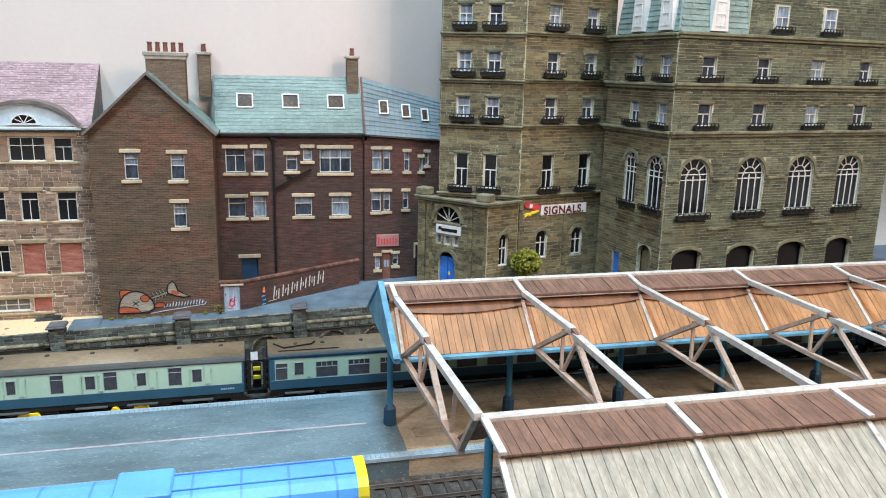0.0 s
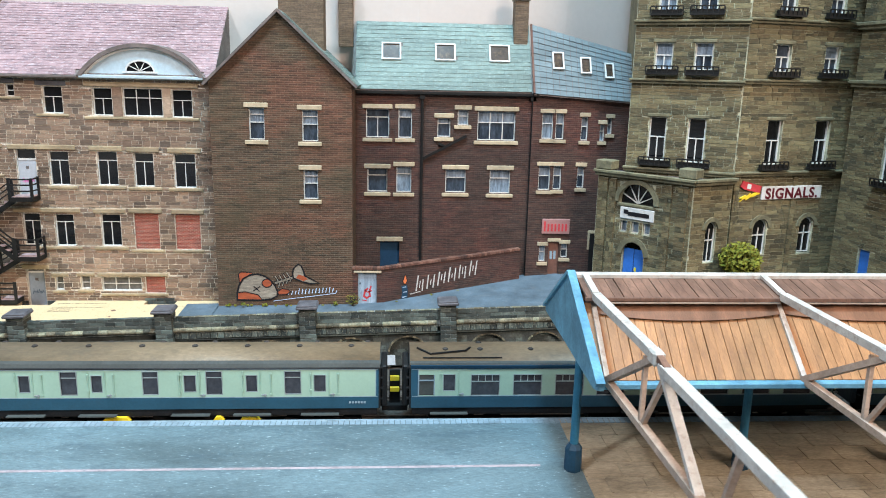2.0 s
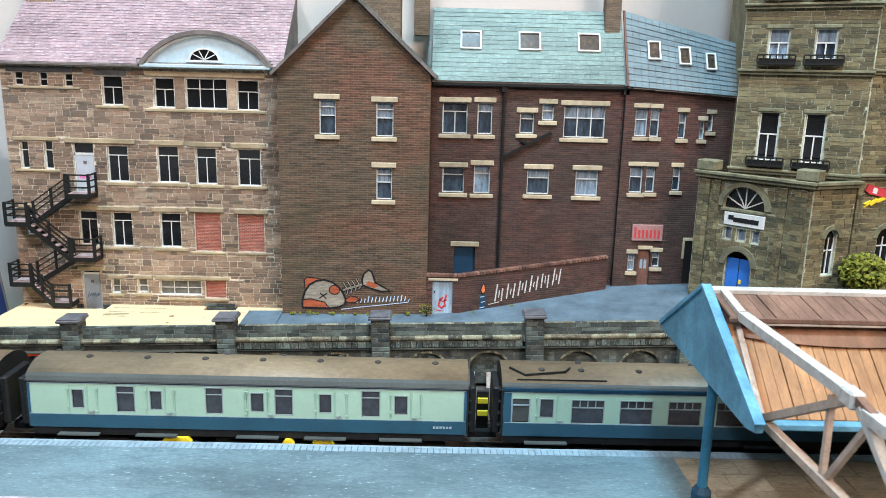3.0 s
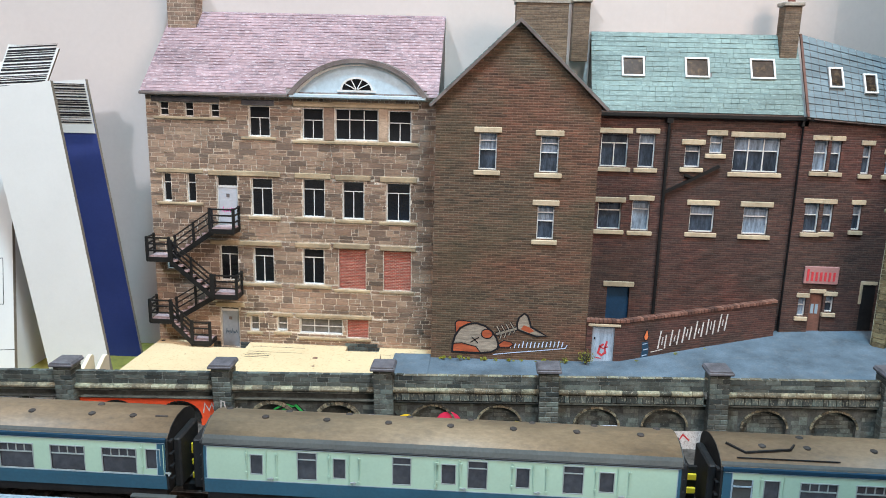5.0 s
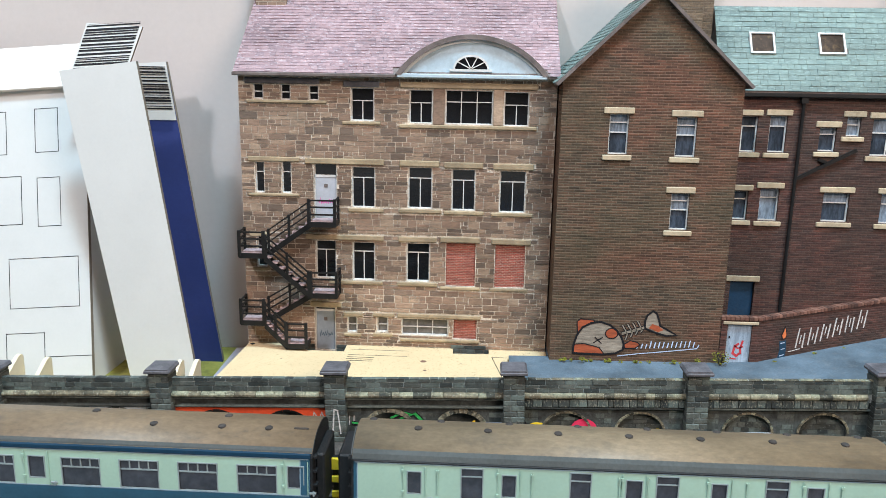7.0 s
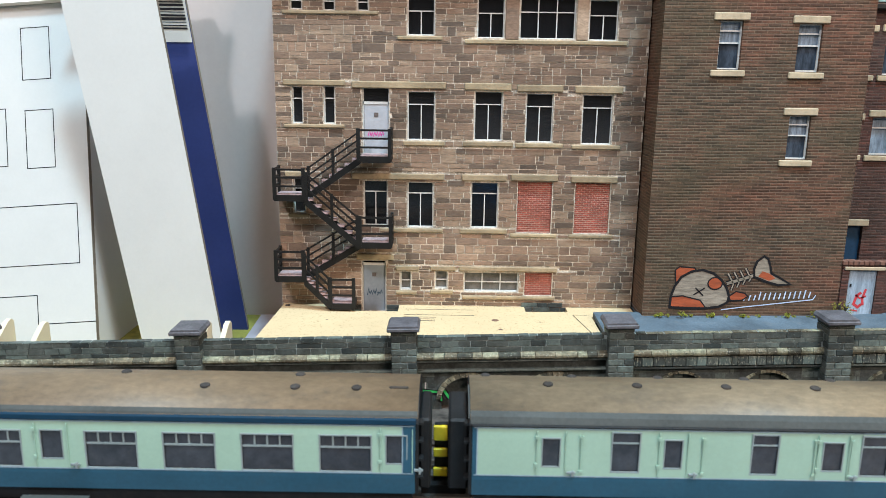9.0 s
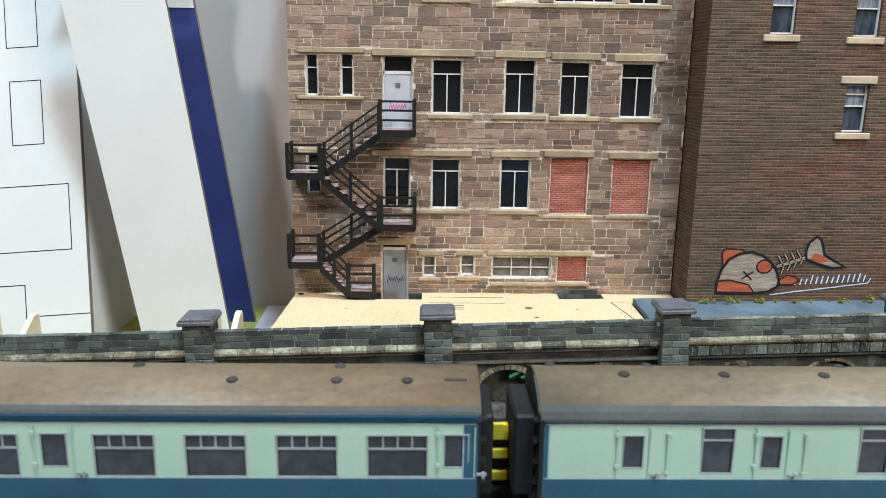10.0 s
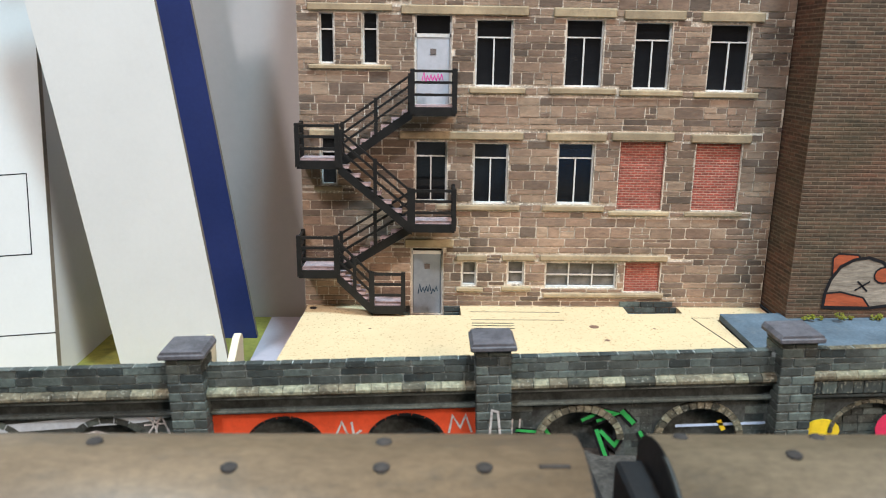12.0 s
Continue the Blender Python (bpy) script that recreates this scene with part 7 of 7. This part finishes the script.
for k in range(NB):
    x = BX + 0.45 + BS * k
    part("rafter", G().beam((x, 25.6, 8.64), (x, 23.55, 8.42), 0.26, 0.12), TRUSS, can2)
    part("rafter", G().beam((x, 23.8, 8.2), (x, 20.2, 5.98), 0.2, 0.14), TRUSS, can2)
    part("column", G().tube([((x, 25.0, 0.9), 0.17), ((x, 25.0, 8.2), 0.15)], 12), COLBLUE, can2)
for k in range(NB):
    x = BX + BS * k
    t = thing("roof_truss", x, 0, 0, label="chipped white timber roof truss spanning the tracks between canopies", category="truss", group="roof trusses")
    s = 0.3 if k == 0 else -0.15
    P, J, K, V = (0, 39.6, 8.6), (0.2, 33.75, 8.6), (s, 25.8, 8.62), (0, 37.6, 6.25)
    part("top_chord", G().beam(P, J, 0.3, 0.26), TRUSS, t)
    part("top_chord", G().beam((0.22, 33.2, 8.45), K, 0.32, 0.26), TRUSS, t)
    part("crown_link", G().beam((0.2, 33.85, 8.68), (0.22, 33.0, 8.5), 0.2, 0.2), WOODDARK, t, "rust-brown crown link")
    part("bottom_chord", G().beam(V, (0.35, 27.9, 6.2), 0.24, 0.22), TRUSSBROWN, t)
    part("strut", G().beam(V, (0.2, 33.85, 8.5), 0.26, 0.2), TRUSSBROWN, t)
    part("post", G().beam((0.2, 34.6, 8.3), (0.12, 34.4, 6.2), 0.14, 0.14, (1, 0, 0)), TRUSSBROWN, t)
    part("brace", G().beam((0.22, 32.9, 8.5), (0.15, 34.3, 6.25), 0.14, 0.14), TRUSSBROWN, t)
    part("brace", G().beam((0.22, 33.4, 8.5), (0.3, 30.4, 6.25), 0.26, 0.16), TRUSS, t)
    if k == 0:
        part("brace", G().beam((s - 0.1, 28.4, 8.5), (0.33, 29.4, 6.2), 0.16, 0.16), TRUSSBROWN, t)
    part("strut", G().beam((0.35, 28.1, 6.2), (s, 26.1, 8.5), 0.24, 0.2), TRUSSBROWN, t)
    part("joint_plate", G().box(0.02, 0.38, 33.55, 34.1, 8.36, 8.78, 0.06), TRUSS, t)

# ---- unfinished card mock-up and leaning sheets ----
mk = thing("card_mockup", -34.55, 57.8, -0.1, 0, rx=-14.5, ry=-4.5, label="unfinished white card building mock-up with drawn window outlines", category="model building")
mk.scale = (1.025,) * 3
mk.location += (mk.location - Vector((-15.7, 23.7, 15.4)) * S) * 0.025
part("front_sheet", G().box(-16, 0, 0, 0.22, 0.0, 15.3), CARD, mk)
part("side_sheet", G().prism([(0.221, 0.06), (4.4, 1.2), (3.4, 15.3), (0.221, 15.3)], -0.24, -0.02, "x"), CARD, mk)
part("sheet_edge", G().box(0.0, 0.014, 0.0, 0.22, 0.0, 15.3), CARDEDGE, mk, "grey cut card edge")
part("roof_sheet", G().prism([(-0.35, 15.32), (1.1, 17.9), (1.2, 17.85), (-0.2, 15.25)], -16, 0.0, "x"), CARDPINK, mk, "pinkish white card roof sheet")
for a, b, c, d in ((-2.63, -1.4, 12.13, 14.36), (-2.59, -1.37, 8.4, 10.87), (-5.2, -3.38, 8.55, 11.0), (-4.16, -0.54, 4.34, 6.86), (-5.3, -4.1, 12.1, 14.3), (-7.6, -6.4, 8.5, 11.0), (-7.6, -6.4, 12.1, 14.3), (-4.4, -2.39, 0.3, 3.12)):
    o = G()
    t_ = 0.035
    o.box(a, b, -0.005, 0, c, c + t_).box(a, b, -0.005, 0, d - t_, d).box(a, a + t_, -0.005, 0, c + t_, d - t_).box(b - t_, b, -0.005, 0, c + t_, d - t_)
    part("window_outline", o, INK, mk)
part("ink_outline", G().box(-2.39, 0, -0.005, 0, 1.88, 1.915), INK, mk)


def leaning_sheet(name, bl, br, tr, tl, thick, mat, label, cat, back):
    """A flat board leaning back and sideways, given by its front corners."""
    t = thing(name, bl[0], bl[1], bl[2], label=label, category=cat)
    o = Vector(bl)
    P = [Vector(p) - o for p in (bl, br, tr, tl)]
    n = (P[1] - P[0]).cross((P[2] + P[3]) / 2 - P[0]).normalized()
    for q in P[2:]:
        q.y = -(q.x * n.x + q.z * n.z) / n.y
    if n.y < 0:
        n = -n
    g = G()
    g.v += [tuple(p) for p in P] + [tuple(p + n * thick) for p in P]
    g.f += [(0, 1, 2, 3), (7, 6, 5, 4)]
    part("board", g, mat, t)
    e = G()
    e.v += [tuple(p) for p in P] + [tuple(p + n * thick) for p in P]
    e.f += [(0, 4, 5, 1), (1, 5, 6, 2), (2, 6, 7, 3), (3, 7, 4, 0)]
    part("board_edge", e, CARDEDGE, t, "grey cut board edge")
    return t, P, n


wt, P, n = leaning_sheet("leaning_board", (-33.0, 58.8, -0.1), (-29.74, 59.15, -0.1), (-32.03, 59.3, 15.95), (-35.57, 59.5, 15.45), 0.3, CARD, "tall plain white board leaning sideways against the backboard", "board", 0)


def stripes(parent, origin, ux, uz, n, w, h, seed, y=0.012, lo=0.06, hi=0.28):
    rr = random.Random(seed)
    z = 0.0
    while z < h:
        t_ = rr.uniform(lo, hi)
        gap = rr.uniform(lo, hi * 0.8)
        q = [origin + ux * a + uz * b - n * y for a, b in ((0.03 * w, z), (0.97 * w, z), (0.97 * w, min(z + t_, h)), (0.03 * w, min(z + t_, h)))]
        part("printed_stripe", G().poly(q), INK, parent)
        z += t_ + gap


f1, Pf, nf = leaning_sheet("striped_board", (-35.95, 60.6, 15.0), (-33.1, 60.6, 15.2), (-32.3, 61.2, 17.6), (-35.1, 61.2, 17.75), 0.12, CARD, "white board end printed with black stripes, behind the white board", "board", 0)
ux, uz = (Pf[1] - Pf[0]).normalized(), (Pf[3] - Pf[0]).normalized()
stripes(f1, Pf[0] + uz * 0.2, ux, uz, nf, (Pf[1] - Pf[0]).length, (Pf[3] - Pf[0]).length - 0.3, 4, 0.012, 0.03, 0.13)
bl_, br_, tr_, tl_ = Vector((-32.3, 62.55, -0.1)), Vector((-29.65, 62.6, -0.1)), Vector((-32.05, 63.1, 16.0)), Vector((-34.7, 63.1, 15.8))
bs, Pb, nb = leaning_sheet("blue_board", bl_, br_, tr_, tl_, 0.25, NAVY, "navy blue printed board with a striped white top, leaning on backboard", "board", 0)
ux, uz = (Pb[1] - Pb[0]).normalized(), (Pb[3] - Pb[0]).normalized()
Lb = (Pb[3] - Pb[0]).length
Wb = (Pb[1] - Pb[0]).length
part("white_band", G().poly([Pb[0] + uz * (Lb - 2.8) - nb * 0.03, Pb[1] + uz * (Lb - 2.8) - nb * 0.03, Pb[2] - nb * 0.03, Pb[3] - nb * 0.03]), CARD, bs, "white printed end band")
stripes(bs, Pb[0] + uz * (Lb - 2.25), ux, uz, nb, Wb, 2.2, 9, 0.05, 0.035, 0.13)

# ---- single stones of the near walls ----
rng = random.Random(11)
pad = [(a - 0.02, b + 0.02, c - 0.02, d + 0.02) for a, b, c, d in [w[:4] for w in wins] + infills + doors] + [(a, b, c, d) for a, b, c, d, _ in lintels] + sills
rects = stone_rects(rng, WX0, WX1, 1.62, 15.35, pad, (0.17, 0.21, 0.25, 0.3, 0.38), (0.32, 0.95), 0.019)
lay_stones(wh, rng, rects, unit_block("stone", STONE), STONE, 0.0, 0.024, lambda a, b, c, d: c < 7.6 and b > -26)
rng = random.Random(12)
para = []
for i, p in enumerate([pill[0] - BAY] + pill):
    a, b = p + 0.46, min(p + BAY - 0.46, U1)
    if b - a > 1:
        para += stone_rects(rng, a, b, 2.13, 2.72, [], (0.15, 0.2, 0.24), (0.4, 0.95), 0.011)
lay_stones(RW, rng, para, unit_block("stone", WALLSTONE), WALLSTONE, 0.0, 0.026, lambda a, b, c, d: -20 < a < 6)
rng = random.Random(13)
low = []
for i, p in enumerate(pill[:-1]):
    if i == 2:
        continue
    hs = [(h[0] - 0.22, h[1] + 0.22, h[2], h[3] + 0.2) for h in [hh for hh in ALLARCH] if p < h[0] < p + BAY]
    low += stone_rects(rng, p + 0.46, p + BAY - 0.46, -0.5, 1.34, hs, (0.22, 0.25), (0.35, 0.7), 0.012)
g = G()
for a, b, c, d in low:
    g.box(a, b, 0.12 - 0.004 * rng.uniform(0.5, 1), 0.14, c, d)
part("wall_stones", g, WALLSTONE, RW)["kind"] = "stuff"
# stonework inside the blind arches
g = G()
for h in ALLARCH:
    if h[0] > 0.5:
        for a, b, c, d in stone_rects(rng, h[0] + 0.02, h[1] - 0.02, -0.2, 1.12, [], (0.2, 0.24), (0.3, 0.6), 0.014):
            g.box(a, b, 0.24, 0.28, c, d)
part("arch_infill_stones", g, WALLSTONE, RW)["kind"] = "stuff"
# coping of the parapet
g, pale = G(), G()
u = U0
while u < U1:
    w = rng.uniform(0.3, 0.65)
    (pale if u > 0.3 else g).box(u + 0.012, u + w - 0.012, -0.028, 0.205, 2.715, 2.745 + rng.uniform(-0.01, 0.012), 0.012)
    u += w
part("coping_stones", g, WALLSTONE, RW)["kind"] = "stuff"
part("coping_stones", pale, MOULDING, RW, "pale coping of the right-hand bays")["kind"] = "stuff"
